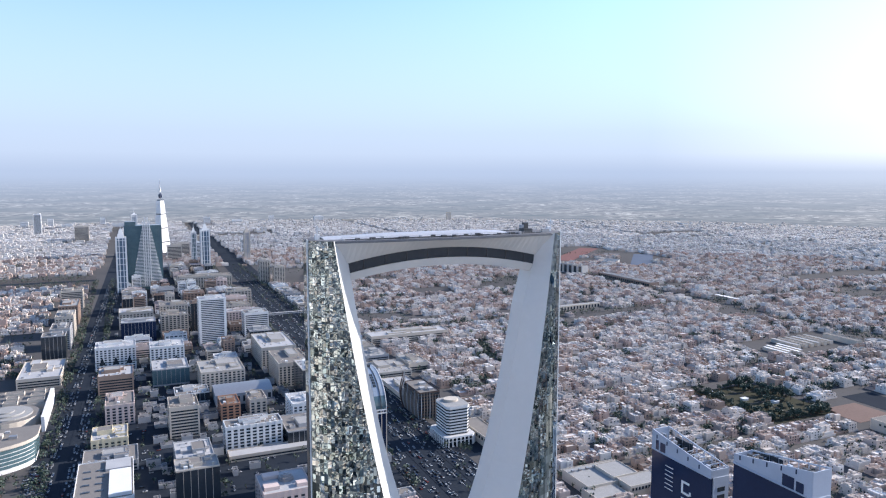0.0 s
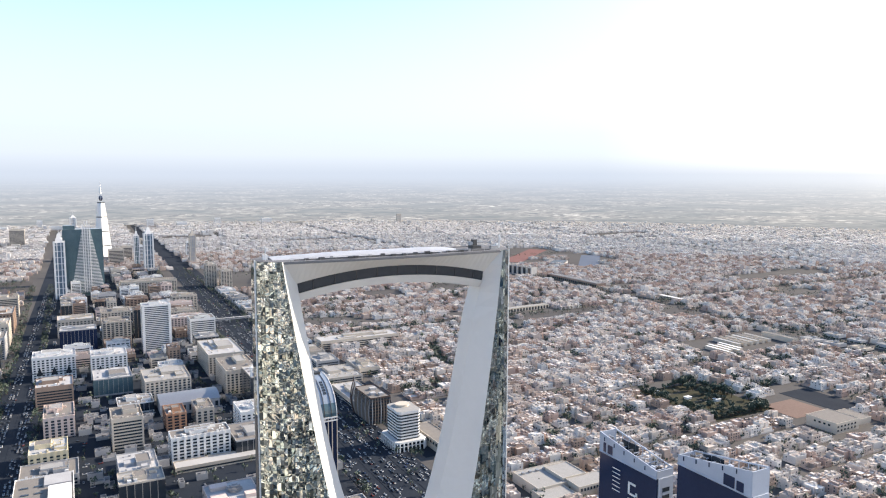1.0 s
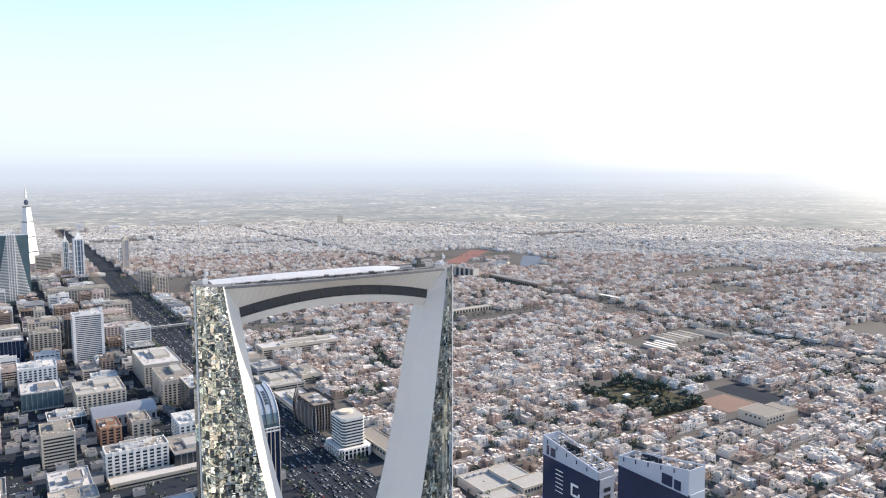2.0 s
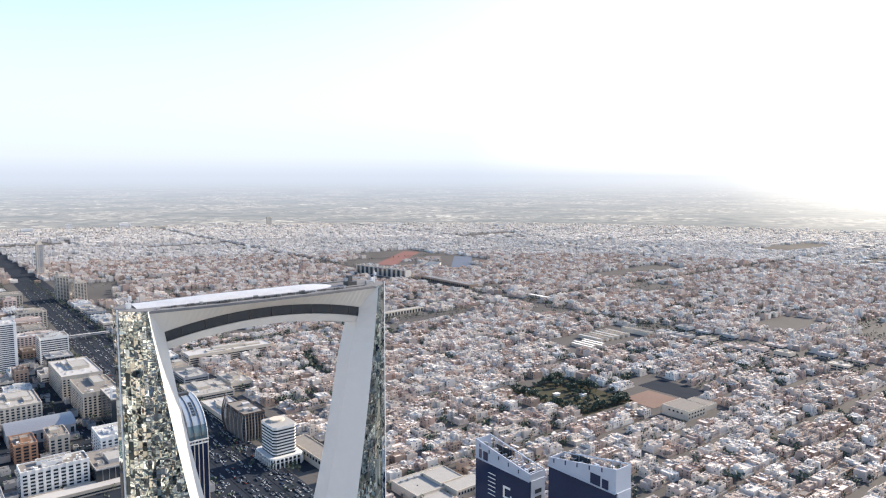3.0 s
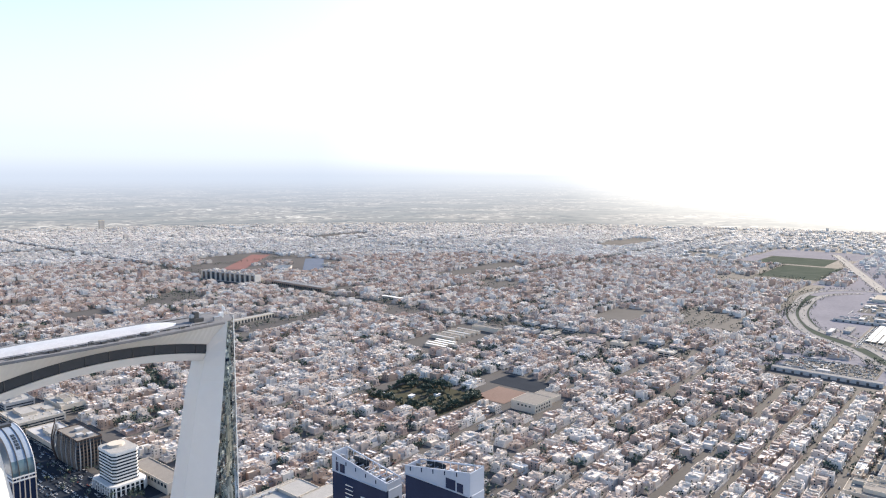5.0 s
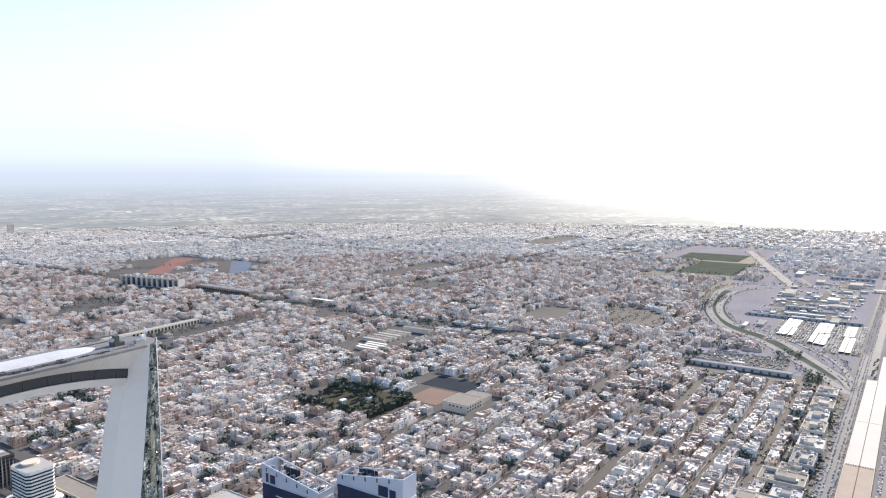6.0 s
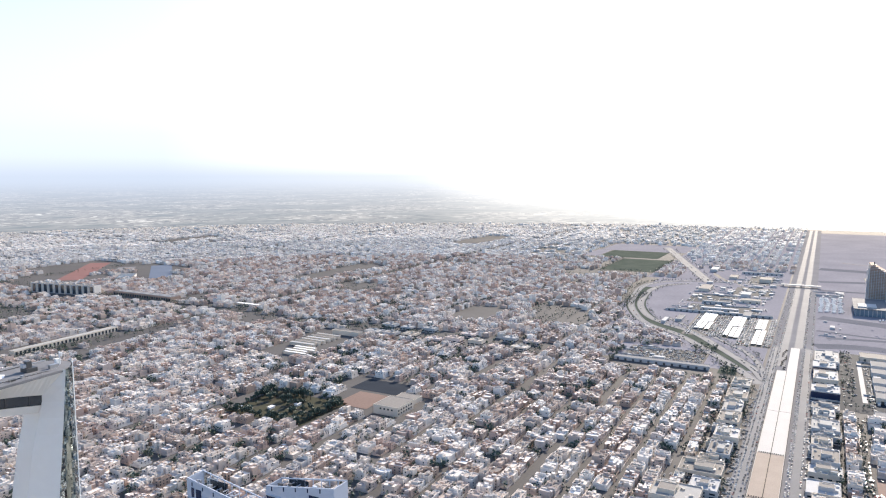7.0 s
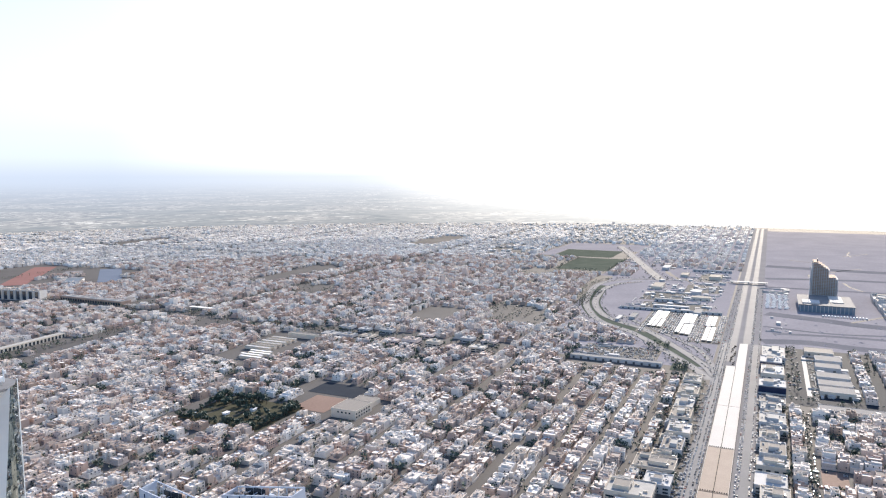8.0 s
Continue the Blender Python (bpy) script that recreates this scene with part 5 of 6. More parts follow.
def barrel_tower():
    """Glass tower whose glazed roof bends down over the front in a quarter vault."""
    o = thing("curved_roof_tower", "dark glass tower with a blue glazed barrel roof", "tower", m=at(218.5, 671))
    w, L, z0, rise = 18.0, 46.0, 86.0, 33.0
    piece("shaft", M_NAVY, o, 0, 0, 0, w, L, z0)
    for x in (-0.5, -0.22, 0.0, 0.22, 0.5):
        piece("pier", M_CREAM, o, x * w, -L / 2, 0, 0.8, 1.0, z0)
    for k in range(9):
        piece("pier", M_CREAM, o, w / 2, -L / 2 + 3 + k * 5, 0, 0.7, 0.6, z0)
    for z in (z0 - 4.6, z0 - 1.4):
        piece("cornice", M_WHITE, o, 0, 0, z, w + 1.2, L + 1.2, 1.2)
    for k in range(7):
        piece("baluster", M_WHITE, o, -w / 2 + k * w / 6, -L / 2 - 0.3, z0 - 3.4, 0.4, 0.4, 2.0)

    def vault(q):               # from the front cornice up and back
        an = math.pi / 2 * q
        return -L / 2 + (L - 4) * (1 - math.cos(an)), z0 + rise * math.sin(an)

    prof = [vault(i / 16) for i in range(17)] + [(L / 2, z0 + rise)]
    bays = ((-0.5, -0.2), (-0.2, 0.2), (0.2, 0.5))
    for x0, x1 in bays:
        for first, last, m, lb in ((0, 4, M_TEAL, "teal lower roof glazing"), (4, 17, M_SKYLIGHT, "pale blue roof glazing")):
            s_ = Soup()
            for (y0, h0), (y1, h1) in zip(prof[first:last + 1], prof[first + 1:last + 1]):
                s_.quad([(x0 * w + 0.1, y0, h0), (x1 * w - 0.1, y0, h0), (x1 * w - 0.1, y1, h1), (x0 * w + 0.1, y1, h1)])
            sub("roof_glazing", s_, m, o, lb)
    s_ = Soup()                 # dark louvre window in the middle bay
    for q0, q1 in ((0.42, 0.47), (0.48, 0.53), (0.54, 0.59), (0.6, 0.65), (0.66, 0.71)):
        (y0, h0), (y1, h1) = vault(q0), vault(q1)
        for e in (-1.6, 0.1):
            s_.quad([(e, y0 - 0.15, h0 + 0.15), (e + 1.5, y0 - 0.15, h0 + 0.15), (e + 1.5, y1 - 0.15, h1 + 0.15), (e, y1 - 0.15, h1 + 0.15)])
    sub("louvre_window", s_, M_DARKGLASS, o, "dark louvre window in the roof")
    for x, m in ((-0.5, M_DARKSTEEL), (-0.2, M_DARKSTEEL), (0.2, M_DARKSTEEL), (0.5, M_WHITE)):
        x *= w
        s_ = Soup()
        for (y0, h0), (y1, h1) in zip(prof, prof[1:]):
            s_.quad([(x - 0.3, y0 - 0.4, h0 + 0.4), (x + 0.3, y0 - 0.4, h0 + 0.4), (x + 0.3, y1 - 0.4, h1 + 0.4), (x - 0.3, y1 - 0.4, h1 + 0.4)])
            for e in (-0.3, 0.3):
                s_.quad([(x + e, y0, h0 - 0.4), (x + e, y0 - 0.4, h0 + 0.4), (x + e, y1 - 0.4, h1 + 0.4), (x + e, y1, h1 - 0.4)])
        sub("roof_rib", s_, m, o)
    for e in (-1, 1):
        s_ = Soup()
        p = [(e * w / 2, y, h) for y, h in prof] + [(e * w / 2, L / 2, z0), (e * w / 2, -L / 2, z0)]
        s_.quad(p if e < 0 else p[::-1])
        sub("gable", s_, M_BLUEGLASS, o)
    piece("rear_wall", M_DARKGLASS, o, 0, L / 2 - 0.3, z0, w, 0.6, rise)
    for x in (-6, 5):
        piece("mast", M_STEEL, o, x, L / 2 - 1, z0 + rise, 0.5, 0.5, 9)
    piece("plant_unit", M_DARKSTEEL, o, 0, L / 2 - 5, z0 + rise, 10, 6, 2.2)


barrel_tower()


# ---- curved mall by the avenue ----
def curved_mall():
    o = thing("curved_mall", "round-fronted white and green glass mall", "building", m=at(-176, 880))
    n = 20
    arc = [(72 * math.cos(t), -40 * math.sin(t)) for t in [math.pi * i / n for i in range(n + 1)]]
    out = [(x, y) for x, y in reversed(arc)] + [(72, 30), (-72, 30)]
    s_ = Soup()
    s_.prism(out, 0, 27, 0, 1)
    sub("body", s_, [M_WHITE, M_RAMP], o)
    for k in range(5):
        g = Soup()
        g.prism([(x * 1.012, y * 1.012) for x, y in out], 5.2 + k * 4.2, 8.4 + k * 4.2)
        sub("window_band", g, M_TEAL, o)
    g = Soup()
    g.prism([(x * 1.04, y * 1.04) for x, y in out], 26.5, 30, 0, 1)
    sub("parapet", g, [M_CREAM, SCREEDS[1]], o)
    for i in range(14):
        piece("roof_unit", (M_GREYC, M_STEEL, M_CREAM)[i % 3], o, -52 + i * 8, -14 + (i * 7 % 5) * 7, 30, 5 + i % 3 * 3, 4 + i % 4 * 2, 2 + i % 3)
    d = thing("round_hall", "low round hall with a shallow grey dome beside the avenue", "building", m=at(-150, 1010))
    s_ = Soup()
    ring = lambda r_: [(r_ * math.cos(i * math.tau / 28), r_ * math.sin(i * math.tau / 28)) for i in range(28)]
    s_.prism(ring(38), 0, 16, 0, 1)
    sub("wall", s_, [M_CREAM, SCREEDS[1]], d)
    for k, (r_, z) in enumerate(((30, 18), (21, 20), (10, 21.5))):
        q = Soup()
        q.prism(ring(r_), 15.5, z, 0, 0)
        sub("dome_tier", q, SCREEDS[0], d)
    f = Soup()
    f.box(44, 30, 0, 4, 130, 19)
    sub("fin_wall", f, M_WHITE, d, "tall white blade wall facing the avenue")
    s_ = Soup()
    s_.block(0, 78, 0, 80, 70, 14)
    for i in range(9):
        s_.block(-32 + i % 3 * 30, 54 + i // 3 * 22, 13, 14 + i % 4 * 3, 12, 3 + i % 3)
    sub("wing", s_, [M_CREAM, SCREEDS[1]], d)


curved_mall()


# ---- school, sports hall, stadium, unfinished tower ----
def school():
    o = thing("school", "school of long low white-roofed wings", "school", m=at(1142, 911))
    for i in range(4):
        s_ = Soup()
        s_.block(-92 + i * 14, -20 + 8 * (i % 2), 0, 7.5, 52, 6, mat=0, top=1, rim=0.3, drop=0.3)
        sub("wing", s_, [M_CREAM, M_WHITE], o)
    for i in range(6):
        s_ = Soup()
        s_.block(-28 + i * 17, 14, 0, 8, 60, 7, mat=0, top=1, rim=0.3, drop=0.3)
        sub("wing", s_, [M_CREAM, (M_GREYC, SCREEDS[1], SCREEDS[0])[i % 3]], o)
    s_ = Soup()
    s_.block(96, -8, 0, 16, 70, 10, mat=0, top=1)
    sub("main_block", s_, [M_CREAM, SCREEDS[1]], o)


school()


def sports_hall():
    o = thing("sports_hall", "cream sports hall with a pale flat roof", "building", m=at(881, 548))
    for (x, y, w, d, h) in ((-16, 0, 46, 42, 14), (26, 4, 38, 36, 8)):
        s_ = Soup()
        s_.block(x, y, 0, w, d, h, mat=0, top=1, rim=0.4, drop=0.4)
        sub("hall", s_, [M_CREAM, SCREEDS[1]], o)
    for k in range(2):
        for i in range(6):
            piece("window", M_DARKGLASS, o, -36 + i * 7, -21, 3 + k * 5, 3.2, 0.4, 2.4)
    for i in range(4):
        piece("window", M_DARKGLASS, o, -39, -11 + i * 6.5, 8, 0.4, 3, 2.4)


sports_hall()
slab("pitch", [(851, 919, 588, 646)], 0.3, M_TERRA, "bare orange earth sports pitch", "pitch")
slab("yard", [(928, 984, 582, 672)], 0.28, M_ASPHALT, "dark asphalt yard beside the pitch", "yard")


def stadium():
    for nm, a, b, L, w, m_, lb in (("red_field", 1626, 2346, 470, 78, M_RED, "brick red sports field"), ("blue_court", 1747, 2094, 350, 74, M_COURT, "faded blue sports courts"), ("grey_court", 1660, 2193, 300, 60, M_BLEACHED, "pale bare ground between the sports fields")):
        f_ = Soup()
        f_.box(a, b, 0.28, L, w, 0.12, radians(42 if nm == "red_field" else 49 if nm == "blue_court" else 45))
        tagged(new(nm, f_.mesh(nm, [m_])), lb, "field", kind="structure")
    t = thing("canopy_hall", "low grey hall beside the sports field", "building", m=at(1569, 2053, 0, 0.75))
    piece("hall", M_GREYC, t, 0, 0, 0, 110, 50, 9)
    piece("roof", M_RAMP, t, 0, 0, 9, 112, 52, 0.8)
    for i in range(5):
        piece("skylight", M_BLUEGLASS, t, -40 + i * 20, 0, 9.8, 8, 44, 0.8)



stadium()


def long_rows():
    """Long slabs beside the inner avenue: ribbed flats, a dark hall, a white shed and an arcaded row."""
    o = thing("ribbed_flats", "long grey slab of flats with pale vertical ribs", "building", m=at(1292, 1959, 0, 0.19))
    s_ = Soup()
    s_.block(0, 0, 0, 26, 232, 29, mat=0, top=1, rim=0.5, drop=1.0)
    sub("body", s_, [M_GREYC, SCREEDS[1]], o)
    for i in range(11):
        piece("window_bay", M_DARKGLASS, o, -13, -106 + i * 21.2, 2, 0.6, 11, 24)
        piece("rib", M_CREAM, o, -13.6, -95.4 + i * 21.2 - 0.2, 0, 1.6, 3.4, 31)
    for i in range(7):
        piece("stair_head", M_GREYC, o, 2, -96 + i * 32, 28, 6, 7, 4)
    o = thing("market_hall", "long low dark-fronted hall with pale roof strips", "building", m=at(1360, 1696))
    s_ = Soup()
    s_.block(0, 0, 0, 34, 240, 11, mat=0, top=1, rim=0.5, drop=0.6)
    sub("body", s_, [M_BROWN, M_RAMP], o)
    for i in range(2):
        piece("roof_strip", M_CONCRETE, o, -6 + i * 13, 0, 10.4, 4, 216, 1.0)
    for i in range(24):
        piece("shop_front", M_DARKGLASS, o, -17, -114 + i * 9.9, 0.5, 0.5, 7, 6)
    o = thing("white_shed", "narrow shed with a bright white roof", "shed", m=at(1394, 1340))
    piece("body", M_CREAM, o, 0, 0, 0, 11, 72, 5.5)
    piece("roof", M_WHITE, o, 0, 0, 5.5, 12.5, 74, 0.5)
    o = thing("arcade_row", "long cream arcaded row with deep dark bays", "building", m=at(908, 1382, 0, 0.07))
    s_ = Soup()
    s_.block(0, 0, 0, 244, 15, 10, mat=0, top=1, rim=0.4, drop=0.6)
    sub("body", s_, [M_CREAM, SCREEDS[0]], o)
    for i in range(27):
        piece("bay", M_DARKGLASS, o, -117 + i * 9.0, -7.5, 0.5, 4.6, 0.6, 7.0)


long_rows()


def unfinished_tower():
    o = thing("unfinished_tower", "dark concrete high-rise under construction with ragged top", "tower", m=at(2210, -147))
    w, d = 78, 66
    for k in range(26):
        z = k * 4.1
        dd = d if k < 16 else d * 0.64 if k < 22 else d * (0.64 - (k - 21) * 0.11)
        piece("floor_slab", M_GREYC, o, 0, (d - dd) * 0.42, z, w, dd, 0.5)
        piece("core_wall", M_BROWN, o, 0, (d - dd) * 0.42, z, w * 0.9, dd * 0.86, 4.1)
    for i in range(13):
        piece("column", M_GREYC, o, -w / 2 + 0.6, -d / 2 + 1 + i * 5.6, 0, 1.3, 1.3, (64 + i % 3 * 2) if i < 5 else 90 + (i * 5 % 7))
    for i in range(5):
        piece("starter_bars", M_DARKSTEEL, o, -30 + i * 9, 18, 104, 1.2, 1.2, 5 + (i * 7 % 5))
    p = thing("podium", "dark glazed podium with pale roof strips below an unfinished tower", "building", m=at(2072, -143))
    piece("hall", M_BLUEGLASS, p, 0, 0, 0, 160, 124, 17)
    piece("deck", M_RAMP, p, 0, 0, 17, 164, 128, 1.6)
    piece("roof_strip", M_CONCRETE, p, 16, -26, 18.6, 100, 30, 2.0)
    piece("roof_strip", M_GREYC, p, -40, 34, 18.6, 50, 40, 3.0)
    for i in range(14):
        piece("mullion", M_GREYC, p, -80.2, -58 + i * 9, 0, 0.8, 0.9, 17)
        piece("mullion", M_GREYC, p, -77 + i * 11.8, -62.2, 0, 0.9, 0.8, 17)


unfinished_tower()


# ---- highway, interchange, empty land ----
slab("land", [(1560, 4600, -900, 5)], 0.15, M_SAND, "bare pale sandy land beside the highway", "ground")
slab("land", [(1330, 2420, 83, 472), (2420, 4700, 83, 516)], 0.1, M_SAND, "bare ground inside the interchange", "ground")
slab("parking_lot", [(1533, 1850, 79, 143), (1590, 1850, 143, 261)], 0.3, M_STREET, "grey asphalt car park beside the highway", "car park")
slab("land", [(3196, 3500, 520, 890), (2936, 3190, 836, 900)], 0.2, M_SAND, "bare dusty plots beside a watered field", "ground")
slab("gravel_lot", [(1350, 1440, 180, 330)], 0.3, M_BLOCK, "pale gravel yard by the ramp", "yard")
slab("highway", [(-900, 4800, 2, 78)], 0.2, M_BLEACHED, "wide sun-bleached highway with service roads", "road")
s = Soup()
s.box(1250, 34.2, 0.2, 610, 15.6, 1.3)
s.box(1155, 50.2, 0.2, 420, 15.6, 1.3)
s.box(875, 42, 0.2, 140, 32, 1.3, mat=1)
s.box(755, 42, 0.2, 98, 32, 1.3, mat=1)
deck = tagged(new("highway_deck", s.mesh("highway_deck", [M_CONCRETE, M_TAN])), "pale concrete highway deck with a central gap", "bridge deck", kind="structure")
s = Soup()
for b in (26.2, 57.8):
    s.box(1035, b, 1.5, 660, 0.5, 0.9)
    s.box(1035, b + (0.6 if b > 40 else -0.6), 0.2, 660, 0.5, 2.4, mat=1)
s.box(1035, 42, 1.5, 660, 0.7, 0.5, mat=1)
for a in (805, 945, 1125):
    s.box(a, 42, 1.5, 0.7, 32, 0.05, mat=1)
for a in (806, 945):
    for k in range(12):
        s.box(a + 1.5, 28 + k * 2.5, 1.5, 1.1, 1.1, 1.0, mat=1)
for k in range(26):                     # site gear left on the unfinished carriageway
    s.box(1380 + (k * 37 % 160), 46 + (k * 5 % 9), 0.3, 2 + k % 3 * 2, 1.5 + k % 2, 1.0 + k % 3 * 0.6, mat=1)
tagged(new("trim", s.mesh("trim", [M_CONCRETE, M_TYRE])), "concrete edge barriers and dark joints of the deck", "barrier", kind="structure")
s = Soup()
for b in (29.0, 55.0):
    ribbon(s, [(1560 if b < 40 else 1400, b), (4800, b)], 15.5, 0.34, 0.12)
    ribbon(s, [(640, 10.5 if b < 40 else 68), (1560, 10.5 if b < 40 else 68)], 12, 0.3, 0.1)
tagged(new("pavement", s.mesh("pavement", [M_RAMP])), "sun-bleached grey highway lanes", "road", kind="structure")
s = Soup()
s.box(2410, 48, 6, 18, 110, 1.6)
for b in (2, 48, 96):
    s.box(2410, b, 0, 10, 3, 6)
tagged(new("overpass", s.mesh("overpass", [M_CONCRETE])), "concrete road bridge crossing the highway", "bridge", kind="structure")

s = Soup()
for k, (line, w) in enumerate(((RAMP, 15), (RAMP2, 15), (RAMP3, 9), (RAMP4, 30))):
    ribbon(s, [tuple(p) for p in line], w, 0.42 + k * 0.04, 0.3, 0)
    for e in (-1, 1):
        pts = []
        for i, p in enumerate(line):
            d = (line[min(i + 1, len(line) - 1)] - line[max(i - 1, 0)]).normalized()
            pts.append((p.x - d.y * e * (w / 2 + 0.8), p.y + d.x * e * (w / 2 + 0.8)))
        ribbon(s, pts, 1.8, 0.62 + k * 0.04 + e * 0.01, 0.5, 1)
tagged(new("ramp_road", s.mesh("ramp_road", [M_RAMP, M_BLEACHED])), "curving dusty ramp roads with pale kerbs of the interchange", "road", kind="structure")
s = Soup()
ribbon(s, [tuple((p + q) / 2) for p, q in zip(RAMP[8:66], RAMP2[8:66])], 52, 0.22, 0.1)
tagged(new("grass_verge", s.mesh("grass_verge", [M_FIELD])), "dark watered verge along the ramp roads", "grass", kind="structure")
slab("grass_verge", [(1300, 1350, 120, 150), (2530, 2900, 515, 710), (2936, 3190, 585, 830)], 0.24, M_FIELD, "dark watered grass inside the ramps", "grass")


def shade(a0, a1, b, w):
    o = thing("parking_canopy", "long white parking canopy on steel posts", "canopy", "canopies of the car park", at((a0 + a1) / 2, b, 0.3))
    piece("roof", M_WHITE, o, 0, 0, 3.2, a1 - a0, w, 0.25)
    n = int((a1 - a0) / 18)
    for i in range(n + 1):
        piece("post", M_STEEL, o, -(a1 - a0) / 2 + 1 + i * ((a1 - a0 - 2) / n), 0, 0, 0.3, 0.3, 3.2)


for a0, a1, b in ((1545, 1690, 101), (1700, 1815, 105), (1548, 1690, 112), (1700, 1812, 116), (1592, 1700, 150), (1710, 1828, 152), (1596, 1700, 161), (1710, 1830, 163), (1604, 1826, 173), (1650, 1735, 217), (1742, 1836, 219), (1652, 1838, 229), (1654, 1840, 240)):
    shade(a0, a1, b, 9.4)
SHEDS = ((1857, 218, 8, 250, 6), (1318, 250, 16, 170, 7), (1860, 150, 60, 18, 7), (1900, 220, 16, 90, 8), (2060, 160, 30, 50, 9), (2000, 240, 16, 70, 8), (2160, 180, 50, 26, 10), (2240, 300, 90, 30, 9), (1750, 290, 60, 14, 6), (1710, 318, 50, 10, 6), (2480, 150, 60, 34, 12), (2650, 172, 12, 130, 8), (2680, 330, 80, 24, 10), (2520, 250, 60, 24, 8),
         (1345, -112, 34, 50, 9), (1300, -112, 32, 50, 8), (1255, -112, 34, 50, 9), (1150, -150, 24, 140, 10), (1150, -300, 24, 150, 10), (1530, -100, 40, 50, 8), (1465, -112, 40, 44, 9), (1410, -108, 34, 40, 9))
for k, (a, b, w, d, h) in enumerate(SHEDS):
    o = thing("shed", ("long grey shed with a low flat roof", "pale flat-roofed shed in a works yard", "dark low works building")[k % 3], "shed", "sheds by the interchange", at(a, b, 0.1))
    s_ = Soup()
    s_.block(0, 0, 0, w, d, h, mat=0, top=1, rim=0.3, drop=0.4)
    sub("body", s_, [M_CREAM if k % 3 == 1 and k > 1 else M_GREYC, M_RAMP if k in (0, 1, 14, 15, 16, 17, 18, 20, 21) else (M_GREYC, SCREEDS[1], M_RAMP)[k % 3]], o)
    for i in range(int(max(w, d) / 14)):
        f = -0.5 + (i + 0.5) / int(max(w, d) / 14)
        piece("door", M_DARKSTEEL, o, f * w if w > d else -w / 2, -d / 2 if w > d else f * d, 0, 4 if w > d else 0.3, 0.3 if w > d else 4, min(4.5, h - 2))

office(1465, -20, 92, 40, 13, wall=M_GREYC, style="bands", storey=4.2, label="low grey block with blue-grey window bands beside the highway", name="shop_building", group="shops along the highway")
office(1390, -16, 44, 36, 16, wall=M_GREYC, glass=M_NAVY, style="curtain", label="dark blue glazed block beside the highway", name="shop_building", group="shops along the highway")
office(1310, -18, 60, 36, 18, wall=M_CREAM, style="grid", label="cream flat-roofed shop building beside the highway", name="shop_building", group="shops along the highway")
office(1240, -18, 44, 40, 14, wall=M_GREYC, glass=M_NAVY, style="curtain", label="dark blue glazed block beside the highway", name="shop_building", group="shops along the highway")
slab("yard", [(1182, 1558, -330, -38)], 0.17, M_ASPHALT, "dark asphalt works yards behind the shops", "yard")
slab("walled_court", [(872, 924, -98, -70)], 0.3, M_TERRA, "brown earth court inside a walled plot", "yard")
slab("lane", [(1232, 1500, -76, -69)], 0.25, M_CONCRETE, "sunlit pale concrete lane between works yards", "road")
slab("lane", [(1176, 1214, -440, -60)], 0.25, M_ASPHALT, "shaded asphalt lane beside a long warehouse", "road")

# tracks, spoil heaps, lorries and buildings on the bare land
s = Soup()
for _k, (_line, _w) in enumerate(((((1600, 1), (1625, -90), (1606, -230), (1650, -620)), 44), (((1925, -6), (1890, -120), (1850, -250), (1820, -640)), 52), (((1760, 0), (1735, -140), (1768, -330), (1740, -600)), 14), (((1690, -20), (1712, -200), (1690, -480)), 20), (((2372, 0), (2378, -320), (2390, -880)), 26), (((2560, 0), (2620, -300), (2600, -880)), 40), (((2900, 0), (2860, -400), (2900, -880)), 70))):
    ribbon(s, [tuple(p) for p in smooth_line(_line, 6)], _w, 0.2 + _k * 0.01, 0.04)
tagged(new("dirt_track", s.mesh("dirt_track", [M_GRIT])), "dark wheel-worn tracks across the bare land", "track", kind="structure")
_r = random.Random(47)
s = Soup()
for _ in range(40):
    _a, _b, _q = _r.uniform(1590, 1900), _r.uniform(-520, -8), _r.uniform(1.5, 4)
    s.box(_a, _b, 0.1, _q * 2, _q * _r.uniform(1, 3), _q * 0.35, _r.uniform(0, 3), 0, taper=0.3)
tagged(new("spoil_heaps", s.mesh("spoil_heaps", [M_SAND])), "low heaps of dug earth on bare land", "earth heaps", kind="stuff")


def lorry(a, b, turn):
    o = thing("lorry", "white box lorry parked on bare ground", "lorry", "lorries by the unfinished tower", at(a, b, 0.15, turn))
    piece("box", M_WHITE, o, 0.8, 0, 1.1, 8.4, 2.6, 2.9)
    piece("cab", M_WHITE, o, -4.6, 0, 0.6, 2.1, 2.4, 2.4)
    piece("windscreen", M_DARKGLASS, o, -5.6, 0, 1.8, 0.2, 2.1, 0.9)
    for x in (-4.4, 1.6, 3.6):
        piece("wheel", M_TYRE, o, x, 0, 0, 1.0, 2.5, 1.0)


for i in range(15):
    lorry(1938 + _r.uniform(-4, 4), -132 - i * 6.6, _r.choice((0, 0, 0.1)))
for i in range(44):
    lorry(2004 + i // 4 * 21 + _r.uniform(-3, 3), -8 - i % 4 * 15 + _r.uniform(-3, 3), math.pi / 2 + _r.uniform(-0.1, 0.1))
for _a, _b, _w, _d, _h in ((1965, -285, 44, 40, 12), (2020, -290, 50, 46, 16), (2082, -286, 52, 40, 13), (2142, -292, 46, 50, 18), (2204, -288, 52, 44, 14), (2262, -300, 46, 60, 12)):
    office(_a, _b, _w, _d, _h, wall=M_GREYC, style="bands", label="low grey flat-roofed block beside bare land", name="works_building", group="blocks beside the bare land")

